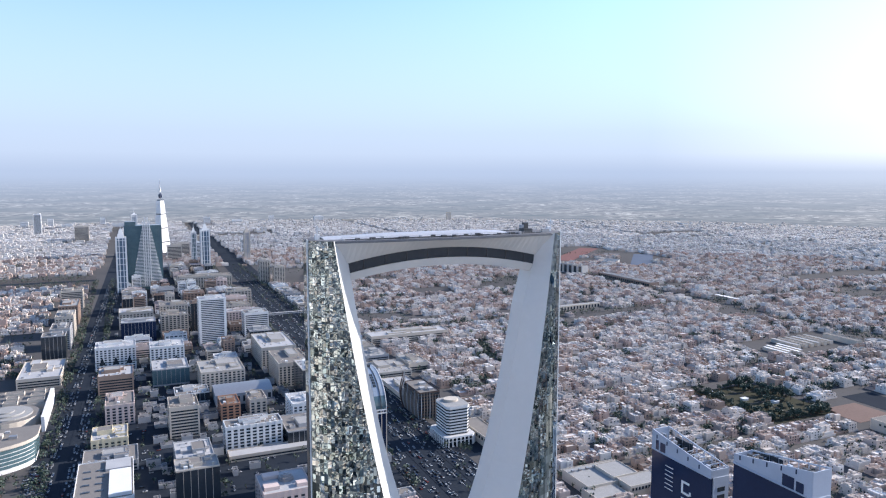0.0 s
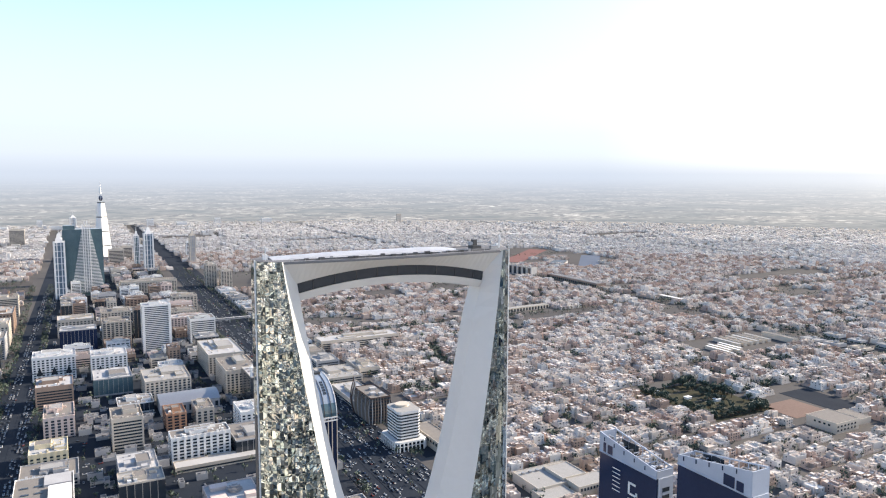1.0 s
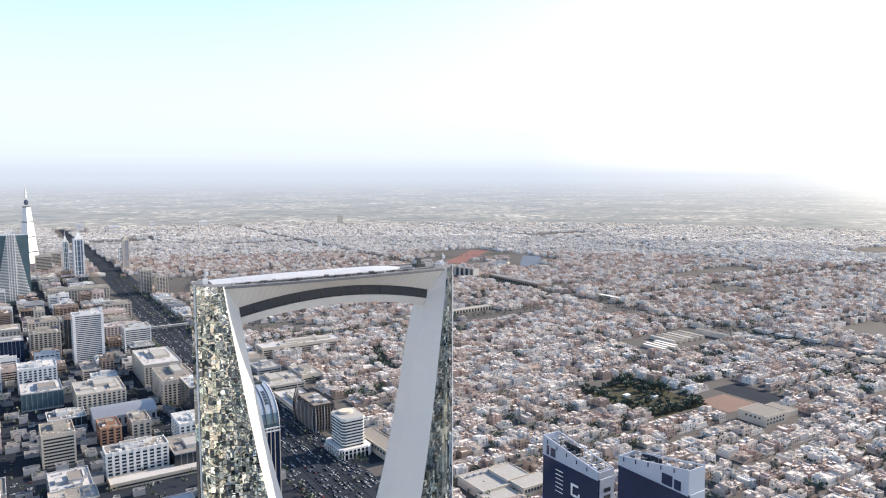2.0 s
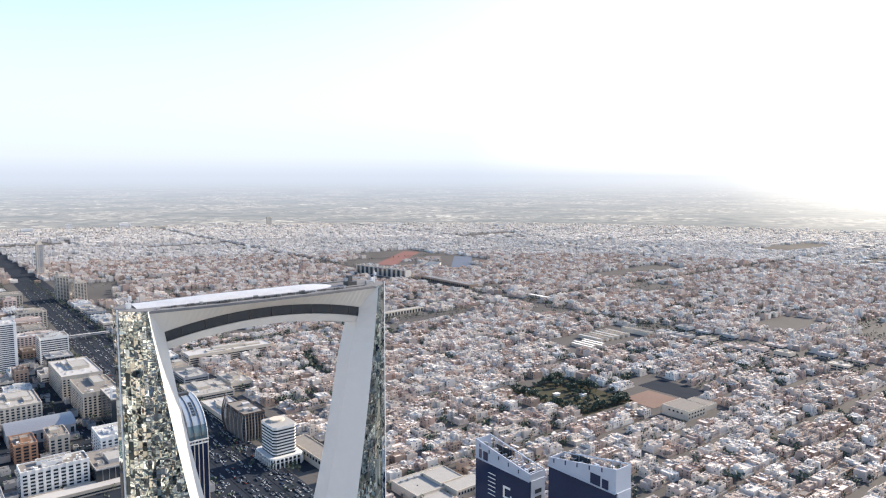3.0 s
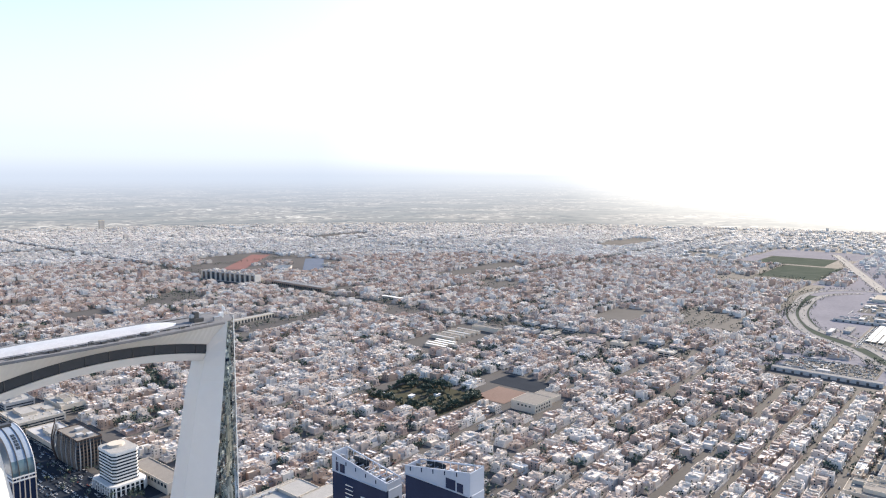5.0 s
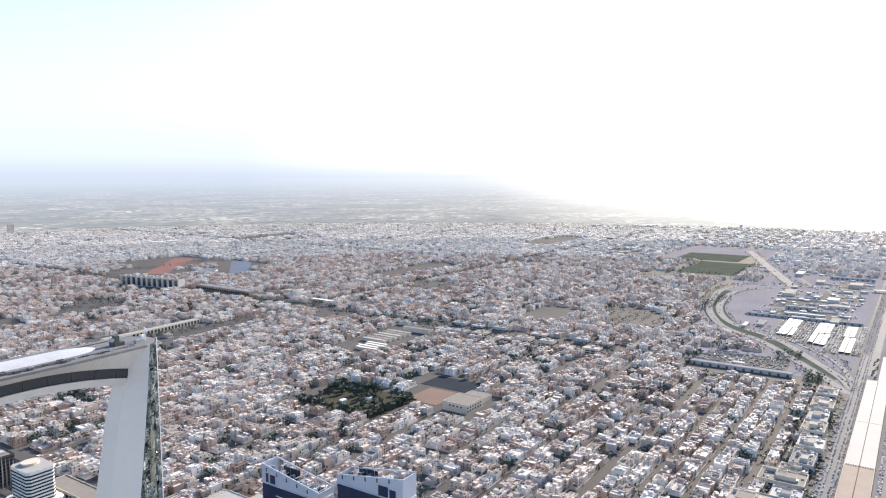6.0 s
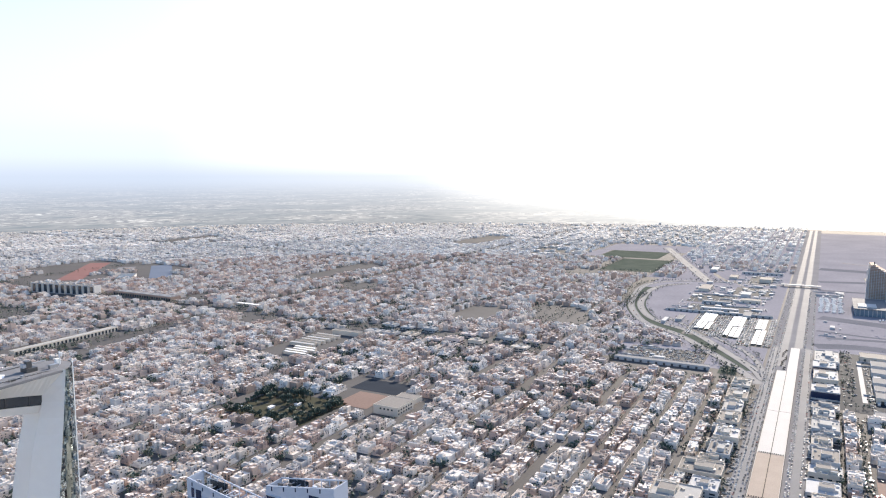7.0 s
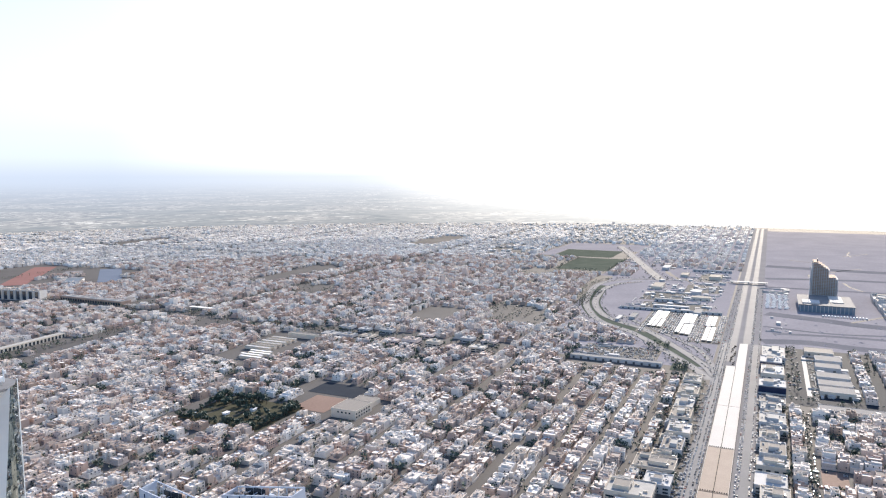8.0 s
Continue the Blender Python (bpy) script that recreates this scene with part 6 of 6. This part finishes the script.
# low walls, containers and stacked goods of the works yards
_r = random.Random(83)
clutter = Soup()
for (a0, a1, b0, b1, n, turn) in ((1850, 2340, 112, 330, 168, 0.0), (2400, 2640, 112, 260, 48, 0.0), (2230, 2340, -64, -10, 30, 0.0), (1700, 1900, -60, -16, 8, 0.0), (2700, 3300, 120, 500, 104, 0.0), (1225, 1560, -140, -84, 52, 0.0), (1350, 1440, 250, 340, 24, 0.0), (2200, 2420, 120, 330, 48, 0.0)):
    for _ in range(n):
        a, b = _r.uniform(a0, a1), _r.uniform(b0, b1)
        kind = _r.random()
        if kind < 0.25:
            w, d, h = _r.uniform(20, 70), 0.8, _r.uniform(2, 3)
        elif kind < 0.5:
            w, d, h = _r.uniform(6, 13), _r.uniform(2.5, 5), _r.uniform(2.5, 4)
        elif kind < 0.8:
            w, d, h = _r.uniform(3, 6), _r.uniform(2, 4), _r.uniform(1.2, 3)
        else:
            w, d, h = _r.uniform(10, 24), _r.uniform(8, 16), _r.uniform(3, 6)
        if _r.random() < 0.45:
            w, d = d, w
        clutter.box(a, b, 0.05, w, d, h, turn + _r.choice((0, 0, 0, 0.2)), 0)
tagged(new("yard_clutter", clutter.mesh("yard_clutter", [M_GREYC])), "low walls, containers and stacked goods in works yards", "yard goods", kind="stuff")
slab("work_plot", [(1850, 1980, 130, 300), (2010, 2160, 200, 320), (2400, 2600, 130, 200), (2180, 2330, 120, 220)], 0.22, M_ASPHALT, "dark asphalt works plots", "yard")

slab("forecourt", [(740, 1262, 78.2, 84), (740, 1180, -3, 1.8)], 0.26, M_BLOCK, "dusty paved forecourts along the service road", "pavement")
slab("yard", [(700, 1262, 84.2, 122)], 0.2, M_BLOCK, "paved yards between the shops", "pavement")
slab("yard", [(700, 1180, -38, -3.2)], 0.2, M_BLOCK, "paved yards behind the shops", "pavement")
# flat-roofed workshops at the street by the highway
for k, (a, b, w, d, h) in enumerate(((852, 137, 38, 48, 8), (760, 150, 40, 50, 13), (912, 124, 44, 26, 12), (968, 122, 40, 30, 14), (1030, 126, 44, 28, 15), (1090, 128, 44, 26, 11), (1150, 128, 40, 30, 13), (1215, 128, 44, 28, 15), (880, -38, 36, 30, 12), (940, -40, 44, 30, 14), (1000, -36, 30, 24, 10), (1060, -40, 44, 34, 13), (1120, -38, 36, 28, 12), (800, -42, 40, 30, 14), (797, 126, 34, 30, 11), (885, 130, 18, 30, 8), (940, 128, 16, 30, 9), (999, 130, 16, 28, 10), (1060, 128, 14, 28, 8), (1120, 130, 14, 28, 10), (1182, 130, 18, 28, 9), (845, -38, 40, 34, 11), (905, -40, 30, 36, 9), (972, -38, 18, 34, 8), (1030, -42, 20, 34, 10), (1092, -40, 16, 34, 9), (1158, -40, 30, 36, 10), (765, -40, 24, 36, 12))):
    b += -26 if b > 0 else 22
    if k != 8:
        office(a, b, w, d, h, wall=(M_GREYC if b < 0 else M_CREAM, M_CREAM, M_GREYC)[k % 3], style=("grid", "bands")[k % 2], label=("grey" if b < 0 else "pale cream", "cream", "grey")[k % 3] + " flat-roofed shop building beside the highway", name="shop_building", group="shops along the highway")


# ---- park, trees ----
slab("park_lawn", [(747, 859, 628, 772)], 0.3, M_GRASS, "dark green watered park lawn", "lawn")
slab("park_path", [(752, 846, 700, 702), (800, 802, 640, 765), (756, 846, 742, 744)], 0.36, M_BLOCK, "narrow dusty paths across the park", "path")
for (a, b) in ((786, 716), (816, 690), (764, 760)):
    o = thing("park_hut", "small white flat-roofed park hut", "hut", "park huts", at(a, b, 0.3))
    piece("room", M_WHITE, o, 0, 0, 0, 9, 6, 3)
    piece("roof", M_WHITE, o, 0, 0, 3, 10.5, 7.5, 0.4)


def crown_into(soup, x, y, z, r, n, rg, mat=0):
    """A crown of many small leaf clumps, thinner at the edge."""
    for _ in range(n):
        d = Vector((rg.gauss(0, 1), rg.gauss(0, 1), rg.gauss(0, 0.75))).normalized() * r * rg.uniform(0.35, 1.05)
        c = Vector((x, y, z)) + d
        u = Vector((rg.gauss(0, 1), rg.gauss(0, 1), rg.gauss(0, 1))).normalized()
        v = u.cross(Vector((rg.gauss(0, 1), rg.gauss(0, 1), rg.gauss(0, 1)))).normalized()
        s1, s2 = r * rg.uniform(0.28, 0.5), r * rg.uniform(0.22, 0.42)
        p = [c - u * s1, c + v * s2 * 0.8 - u * s1 * 0.2, c + u * s1, c - v * s2]
        soup.quad([tuple(q) for q in p], mat)


def trunk_into(soup, x, y, z, h, r, mat=0):
    soup.box(x, y, z, r * 2, r * 2, h, mat=mat, taper=0.6)


def tree(k):
    rg = random.Random(300 + k)
    o = thing("tree", ("broad dark green park tree", "rounded green park tree", "small dusty green park tree")[k % 3], "tree", "park trees")
    h = (5.2, 4.2, 3.2)[k % 3]
    t = Soup()
    trunk_into(t, 0, 0, 0, h, 0.28)
    for q in range(4):
        an = q * 1.6 + k
        p0, p1 = Vector((0, 0, h * 0.7)), Vector((math.cos(an) * h * 0.4, math.sin(an) * h * 0.4, h * 1.15))
        for s_ in (-1, 1):
            off = Vector((-math.sin(an), math.cos(an), 0)) * 0.1 * s_
            t.quad([tuple(p0 + off), tuple(p0 - off), tuple(p1 - off * 0.4), tuple(p1 + off * 0.4)])
    sub("trunk", t, M_BARK, o)
    c = Soup()
    for q in range(5):
        an = q * 1.3 + k
        crown_into(c, math.cos(an) * h * 0.32, math.sin(an) * h * 0.32, h * (1.05 + 0.12 * (q % 3)), h * 0.42, 34, rg)
    sub("crown", c, M_LEAF, o)
    return o


_r = random.Random(41)
TREES = [tree(k) for k in range(6)]
spots = []
for i in range(250):
    edge = _r.random()
    if edge < 0.3:
        a, b = _r.uniform(746, 854), _r.choice((634, 637, 772, 767)) + _r.gauss(0, 2.5)
    elif edge < 0.6:
        a, b = _r.choice((748, 751, 852)) + _r.gauss(0, 2.5), _r.uniform(633, 773)
    else:
        a, b = _r.uniform(750, 850), _r.uniform(636, 770)
        if noise.noise(Vector((a * 0.02, b * 0.02, 0))) < -0.05:
            continue
    spots.append((a, b))
for i, (a, b) in enumerate(spots):
    m = at(a, b, 0.3, _r.uniform(0, 6)) @ Matrix.Scale(_r.uniform(0.8, 1.35), 4)
    if i < 6:
        TREES[i].matrix_basis = m
    else:
        copy_thing(TREES[i % 6], m)

trees = Soup()
rg = random.Random(55)
for a, b, r in TREE_SPOTS:
    dist = math.hypot(a, b)
    n = 13 if dist < 1500 else 7 if dist < 2200 else 3
    if dist < 2200:
        trunk_into(trees, a, b, 0.1, r * 0.7, 0.2, 1)
    crown_into(trees, a, b, r * 0.95, r * 0.72, n, rg)
# rows along the avenues and the wide dark belts between quarters
for (a0, a1, b0, b1, n) in ((-100, -86, 640, 2300, 420), (-54, -40, 640, 2300, 300), (1294, 1304, 480, 2600, 300), (1320, 1330, 480, 2600, 300), (430, 3200, 1322, 1330, 420), (430, 3200, 1340, 1348, 420), (400, 816, 603, 606, 60), (990, 1280, 603, 606, 40), (2440, 2475, 480, 3200, 220), (430, 3600, 2330, 2362, 420), (-30, 250, 560, 2500, 1000), (252, 262, 640, 2500, 330), (340, 352, 700, 2500, 330), (400, 440, 530, 620, 20), (300, 330, 400, 2500, 130), (1420, 1500, 168, 214, 26), (1640, 1760, 420, 452, 60), (1290, 1400, 335, 345, 40), (1840, 2080, 436, 466, 110), (1290, 1350, 120, 150, 30), (1440, 1500, 300, 345, 30), (2530, 2890, 512, 520, 60), (2525, 2535, 515, 712, 40), (2560, 2890, 704, 714, 60), (1200, 1260, 130, 300, 40), (740, 1250, 83, 87, 30), (740, 1250, 122, 130, 60), (740, 1180, -36, -30, 40), (-140, -100, 640, 840, 50), (-900, -110, 2215, 2300, 420), (-900, -110, 2345, 2425, 420)):
    for _ in range(n):
        a, b = rg.uniform(a0, a1), rg.uniform(b0, b1)
        if any(t0 + 3 < a < t1 - 3 and s0 + 3 < b < s1 - 3 for t0, t1, s0, s1 in TAKEN):
            continue
        r = rg.uniform(3.5, 7.5)
        trunk_into(trees, a, b, 0.1, r * 0.7, 0.22, 1)
        crown_into(trees, a, b, r * 0.95, r * 0.55, 15 if math.hypot(a, b) < 1700 else 6, rg)
# shrubs and trees on both banks of the ramps
for line, off in ((RAMP, 17), (RAMP, 26), (RAMP2, -16), (RAMP3, -12), (RAMP4, 24), (RAMP4, -24)):
    for i in range(4, len(line) - 4):
        d = (line[i + 1] - line[i - 1]).normalized()
        for _ in range(2):
            if rg.random() < 0.62:
                x, y = line[i].x - d.y * off + rg.uniform(-8, 8), line[i].y + d.x * off + rg.uniform(-5, 5)
                if y > 84:
                    r = rg.uniform(3.0, 6.5)
                    trunk_into(trees, x, y, 0.1, r * 0.6, 0.2, 1)
                    crown_into(trees, x, y, r * 0.85, r * 0.6, 7, rg)
# trees in the streets across the highway and in the works yards
for (a0, a1, b0, b1, n) in ((640, 1120, -66, -58, 46), (640, 1120, -192, -186, 40), (1190, 1556, -60, -42, 40), (1190, 1230, -330, -62, 46), (1380, 1556, -330, -150, 150)):
    for _ in range(n):
        x, y, r = rg.uniform(a0, a1), rg.uniform(b0, b1), rg.uniform(3.5, 7)
        trunk_into(trees, x, y, 0.1, r * 0.65, 0.22, 1)
        crown_into(trees, x, y, r * 0.9, r * 0.55, 12, rg)
# longer green belts along far streets
for _ in range(90):
    b = rg.randint(16, 94) * 46.0 + 7 if rg.random() < 0.7 else rg.uniform(500, 2600)
    a = rg.uniform(450, 3600)
    along = rg.random() < 0.75
    for i in range(rg.randint(14, 40)):
        x, y = (a + i * 9 + rg.uniform(-3, 3), b + rg.uniform(-2.5, 2.5)) if along else (a + rg.uniform(-3, 3), b + i * 9)
        if 1500 < math.hypot(x, y) < 4700 and is_free(x, y):
            r = rg.uniform(6, 10)
            crown_into(trees, x, y, r * 0.75, r * 0.6, 5, rg)
tagged(new("street_trees", trees.mesh("street_trees", [M_LEAF, M_BARK])), "dusty dark green street and garden trees", "trees", kind="stuff")

# ---- beaten tracks over the works land ----
s = Soup()
rg = random.Random(71)
for i in range(26):
    if i % 2:
        a, b = rg.uniform(1600, 3600), rg.uniform(-600, -30)
    else:
        a, b = rg.uniform(1850, 3600), rg.uniform(120, 330)
    d = Vector((rg.choice((1, 1, 0.2)), rg.choice((0.1, 0.6, -1)))).normalized()
    line = smooth_line([(a, b), (a + d.x * 90 + rg.uniform(-9, 9), b + d.y * 60 + rg.uniform(-9, 9)), (a + d.x * 200, max(min(b + d.y * 120, 330), -800) if i % 2 == 0 else b + d.y * 120 - 20)], 6)
    if all((v.y > 112 and v.y < 335) if i % 2 == 0 else v.y < -22 for v in line):
        ribbon(s, [tuple(v) for v in line], rg.uniform(4, 9), 0.2 + i * 0.004, 0.08)
tagged(new("dirt_track", s.mesh("dirt_track", [M_STREET])), "pale beaten tracks across bare works land", "track", kind="structure")

slab("grass_verge", [(-1600, -96, 2215, 2300), (-1600, -96, 2345, 2425)], 0.24, M_BLOCK, "dark bare strips along a cross avenue", "verge")
slab("cross_road", [(-1600, -96, 2305, 2340)], 0.2, M_ASPHALT, "dark asphalt cross avenue", "road")
slab("street_surface", [(-36, 254, 560, 2500), (352, 398, 700, 1960)], 0.14, M_ASPHALT, "dark asphalt lanes and car parks between office blocks", "road", thick=0.1)

# ---- boulevard and avenue surfaces ----
s = Soup()
ribbon(s, [(-72, 300), (-75, 800), (-62, 1260), (-52, 1700), (-38, 2340), (-10, 3600), (30, 4900)], 66, 0.22, 0.1)
ribbon(s, [(300, 330), (298, 700), (306, 1380), (326, 1860), (334, 2320), (350, 3200), (390, 4800)], 86, 0.24, 0.1)
tagged(new("road", s.mesh("road", [M_ASPHALT])), "broad dark asphalt boulevard and avenue", "road", kind="structure")
s = Soup()
for off in (-17, 17):
    ribbon(s, [(300 + off, 330), (298 + off, 700), (306 + off, 1380), (326 + off, 1860), (334 + off, 2320), (350 + off, 3200)], 2.2, 0.5, 0.3)
ribbon(s, [(-72, 300), (-75, 800), (-62, 1260), (-52, 1700), (-38, 2340)], 3.0, 0.45, 0.3)
tagged(new("trim", s.mesh("trim", [M_ASPHALT])), "dusty grey medians of the boulevard", "kerb", kind="structure")
s = Soup()
for b0 in range(420, 2300, 30):
    for off in (-30, -9, 9, 30):
        s.box(298 + off + (b0 - 700) * 0.02, b0, 0.26, 0.3, 9, 0.02)
for a0 in range(700, 1530, 24):
    for b in (62.7, 73, 9, 13):
        s.box(a0, b, 0.22, 9, 0.3, 0.02)
tagged(new("lane_marks", s.mesh("lane_marks", [M_PAINT])), "white dashed lane lines", "road marks", kind="stuff")


# ---- cars ----
def car(k):
    o = thing("car", ("pale saloon car in traffic", "dark saloon car in traffic", "light pickup in traffic", "grey car in traffic")[k % 4], "car", "cars on the highway")
    L, w = (4.7, 1.85)
    b_ = Soup()
    b_.box(0, 0, 0.35, L, w, 0.6, taper=0.97, bottom=True)
    sub("body", b_, M_CAR, o)
    c = Soup()
    c.box(-0.2 if k % 4 != 2 else 0.6, 0, 0.95, 2.5 if k % 4 != 2 else 1.7, w * 0.9, 0.55, taper=0.78)
    sub("cabin", c, M_DARKGLASS, o)
    for x in (-1.45, 1.45):
        for y in (-0.85, 0.85):
            wh = Soup()
            wh.prism([(0.33 * math.cos(i * math.tau / 8), 0.33 * math.sin(i * math.tau / 8)) for i in range(8)], -0.11, 0.11)
            ob = sub("wheel", wh, M_TYRE, o)
            ob.matrix_basis = Matrix.Translation((x, y, 0.33)) @ Matrix.Rotation(math.pi / 2, 4, "X")
    return o


_r = random.Random(61)
CARS = [car(k) for k in range(4)]
done = 0
cars = Soup()


def car_into(a, b, turn):
    c, s_ = math.cos(turn), math.sin(turn)
    cars.box(a, b, 0.6, 4.7, 1.85, 0.65, turn, 0)
    cars.box(a - 0.2 * c, b - 0.2 * s_, 1.25, 2.4, 1.6, 0.5, turn, 1, taper=0.8)


for lane in (61, 64.5, 71, 75, 17.5, 20.5, 6):
    a = 745.0
    while a < 2300:
        a += _r.expovariate(1 / (4.0 if a < 1500 else 9.0)) + 5.4
        b = lane + _r.uniform(-0.5, 0.5)
        if a < 960 and done < 44:
            m = at(a, b, 0.22, (0 if lane < 50 else math.pi) + _r.uniform(-0.03, 0.03))
            if done < 4:
                CARS[done].matrix_basis = m
            else:
                copy_thing(CARS[done % 4], m)
            done += 1
        else:
            car_into(a, b, _r.uniform(-0.04, 0.04))
for _ in range(1600):                     # boulevard through the tower's opening and beyond
    b = _r.triangular(590, 2400, 660)
    car_into(298 + (b - 700) * 0.018 + _r.choice((-40, -36, -32, -28, -24, -13, -9, -5, 4, 8, 12, 22, 27, 32, 36, 40)) + _r.uniform(-0.6, 0.6), b, math.pi / 2)
for _ in range(1100):                     # avenue
    b = _r.uniform(620, 2200)
    car_into(-76 + (b - 800) * 0.024 + _r.choice((-16, -12, -8, 7, 11, 15)) + _r.uniform(-0.7, 0.7), b, math.pi / 2)
for b in (82, 87, 92, 122, 127, 133, 139, 144, 181, 186, 192, 197, 203, 209, 248, 253):   # car park rows
    for i in range(110):
        if _r.random() < 0.75 and (b < 152 or i > 18):
            car_into(1540 + i * 2.75, b, math.pi / 2)
for _ in range(900):                      # kerbside in the quarters
    r_, c_ = _r.randint(2, 30), _r.uniform(430, 1900)
    b = r_ * 46.0 + 52.5 + _r.choice((-3.2, 3.2))
    if is_free(c_, b):
        car_into(c_, b, 0)
for _ in range(240):
    car_into(_r.uniform(745, 1240), _r.choice((77, 80, 83, 120, 123, 0, 2)) + _r.uniform(-0.5, 0.5), _r.choice((0, math.pi / 2)))
for _ in range(160):
    car_into(_r.uniform(-108, -88), _r.uniform(660, 860), _r.choice((0, 0.2)))
for _ in range(520):
    a, b = _r.uniform(-32, 252), _r.triangular(620, 2000, 760)
    if not any(t0 + 2 < a < t1 - 2 and s0 + 2 < b < s1 - 2 for t0, t1, s0, s1 in TAKEN):
        car_into(a, b, _r.choice((0, math.pi / 2)))
for _ in range(150):                      # side streets across the highway
    car_into(_r.uniform(640, 1125), _r.choice((-65, -59, -192, -186)) + _r.uniform(-0.5, 0.5), _r.choice((0, math.pi)))
for _ in range(120):
    car_into(655.5 + 43.5 * _r.randint(0, 11) + _r.choice((-2, 2)), _r.uniform(-330, -40), math.pi / 2)
for _ in range(110):
    car_into(_r.uniform(1190, 1550), _r.choice((-44, -52, -60, -81, -84)) + _r.uniform(-1, 1), _r.choice((0, math.pi / 2)))
for _ in range(380):
    car_into(_r.uniform(1350, 1440), _r.uniform(185, 330), _r.choice((0, math.pi / 2)))
for line in (RAMP, RAMP2, RAMP3, RAMP4):
    for i in range(len(line) - 1):
        if _r.random() < 0.6:
            d = line[i + 1] - line[i]
            car_into(line[i].x + _r.uniform(-3, 3), line[i].y + _r.uniform(-3, 3), math.atan2(d.y, d.x))
tagged(new("cars", cars.mesh("cars", [M_CARS, M_DARKGLASS])), "many small parked and driving cars", "cars", kind="stuff")


# ---- the landmark's roof equipment ----
def roof_shell():
    """Bright curved metal shell along the bridge roof, tapering to a rounded end."""
    s_ = Soup()
    cols = [-33 + i * 55 / 30 for i in range(31)]
    rows = 8
    def P(i, j):
        x = cols[i]
        f = max(0.0, min(1.0, (22.0 - x) / 9))
        half = 4.6 * math.sqrt(1 - (1 - f) ** 2) if f < 1 else 4.6
        t = -1 + 2 * j / rows
        return (x, MID + 1.6 + half * t, TOP - 0.05 + 1.0 * math.sqrt(max(0, f)) * (1 - t * t) * min(1, (x + 36) / 30 + 0.3))
    for i in range(30):
        for j in range(rows):
            s_.quad([P(i, j), P(i + 1, j), P(i + 1, j + 1), P(i, j + 1)])
    ob = sub("roof_shell", s_, M_SHELL, tower, "bright satin metal roof shell")
    for p in ob.data.polygons:
        p.use_smooth = True


M_SHELL = surface("bright_satin_metal", (0.42, 0.41, 0.41), (0.62, 0.61, 0.6), 0.35, 2.5, rough=0.42, metal=0.3, relief=0.02)
roof_shell()
for x in range(-30, 30, 4):
    piece("rail_post", M_STEEL, tower, x, 0.75, TOP, 0.06, 0.06, 0.8)
piece("rail", M_STEEL, tower, 0, 0.75, TOP + 0.78, 60, 0.06, 0.06)
for x, w in ((-14, 1.2), (-12.5, 0.8), (-2, 1.4), (1, 0.9), (9, 0.8)):
    piece("rail_trolley", M_DARKSTEEL, tower, x, 0.9, TOP, w, 0.7, 0.6)


for k in range(16):
    piece("roof_vent", M_DARKSTEEL if k % 3 else M_STEEL, tower, -29 + k * 3.4 + (k * 7 % 5) * 0.2, 2.0 + (k % 2) * 0.5, TOP, 0.7 + k % 3 * 0.4, 0.6, 0.35 + k % 4 * 0.12)
piece("cable_tray", M_DARKSTEEL, tower, -6, 1.5, TOP, 34, 0.3, 0.25)
for e in (0, 1):
    piece("track_rail", M_DARKSTEEL, tower, 0, 2.9 + e * 10.2, TOP, 58, 0.22, 0.22)


def cleaning_crane():
    o = thing("cleaning_crane", "dark facade cleaning crane on the tower roof", "crane", m=TOWER @ Matrix.Translation((26.5, 7, TOP)) @ Matrix.Scale(0.9, 4))
    piece("base", M_DARKSTEEL, o, 0, 0, 0, 3.2, 3.0, 1.2)
    piece("mast", M_DARKSTEEL, o, -0.3, 0, 1.2, 1.4, 1.6, 1.9)
    piece("jib", M_STEEL, o, 2.2, -0.5, 1.9, 5.0, 0.5, 0.5)
    piece("counterweight", M_GREYC, o, -1.6, 0, 1.4, 1.0, 1.4, 1.0)
    piece("cradle", M_STEEL, o, 5.6, -2.6, 0, 2.6, 1.0, 1.1)


cleaning_crane()
for e in (-1, 1):
    m_ = thing("mast", "thin pale roof mast with small antennas", "mast", "masts of the tower roof", TOWER @ Matrix.Translation((e * 34.5, 6.5, TOP)))
    piece("pole", M_WHITE, m_, 0, 0, 0, 0.25, 0.25, 3.6)
    piece("antenna", M_WHITE, m_, 0.4, 0, 2.2, 0.5, 0.5, 0.9)
    piece("cabinet", M_WHITE, m_, 0.2, 1.2, 0, 1.2, 0.8, 1.3)
    fin = Soup()
    fin.box(e * 37.4, PLAN[-1][1] - 0.1, 0, 0.3, 0.3, TOP + 0.3)
    sub("corner_fin", fin, M_WHITE, tower, "bright thin corner fin")
    slot = Soup()
    slot.box(e * 37.36, MID, 0, 0.3, 2.4, 262)
    sub("end_slot", slot, M_DARKSTEEL, tower, "dark recessed end slot")

for x, y, z in WINDOW_BARS[::4]:
    piece("window_bar", M_DARKSTEEL, tower, x, y, z, 0.12, 0.25, 2.7)
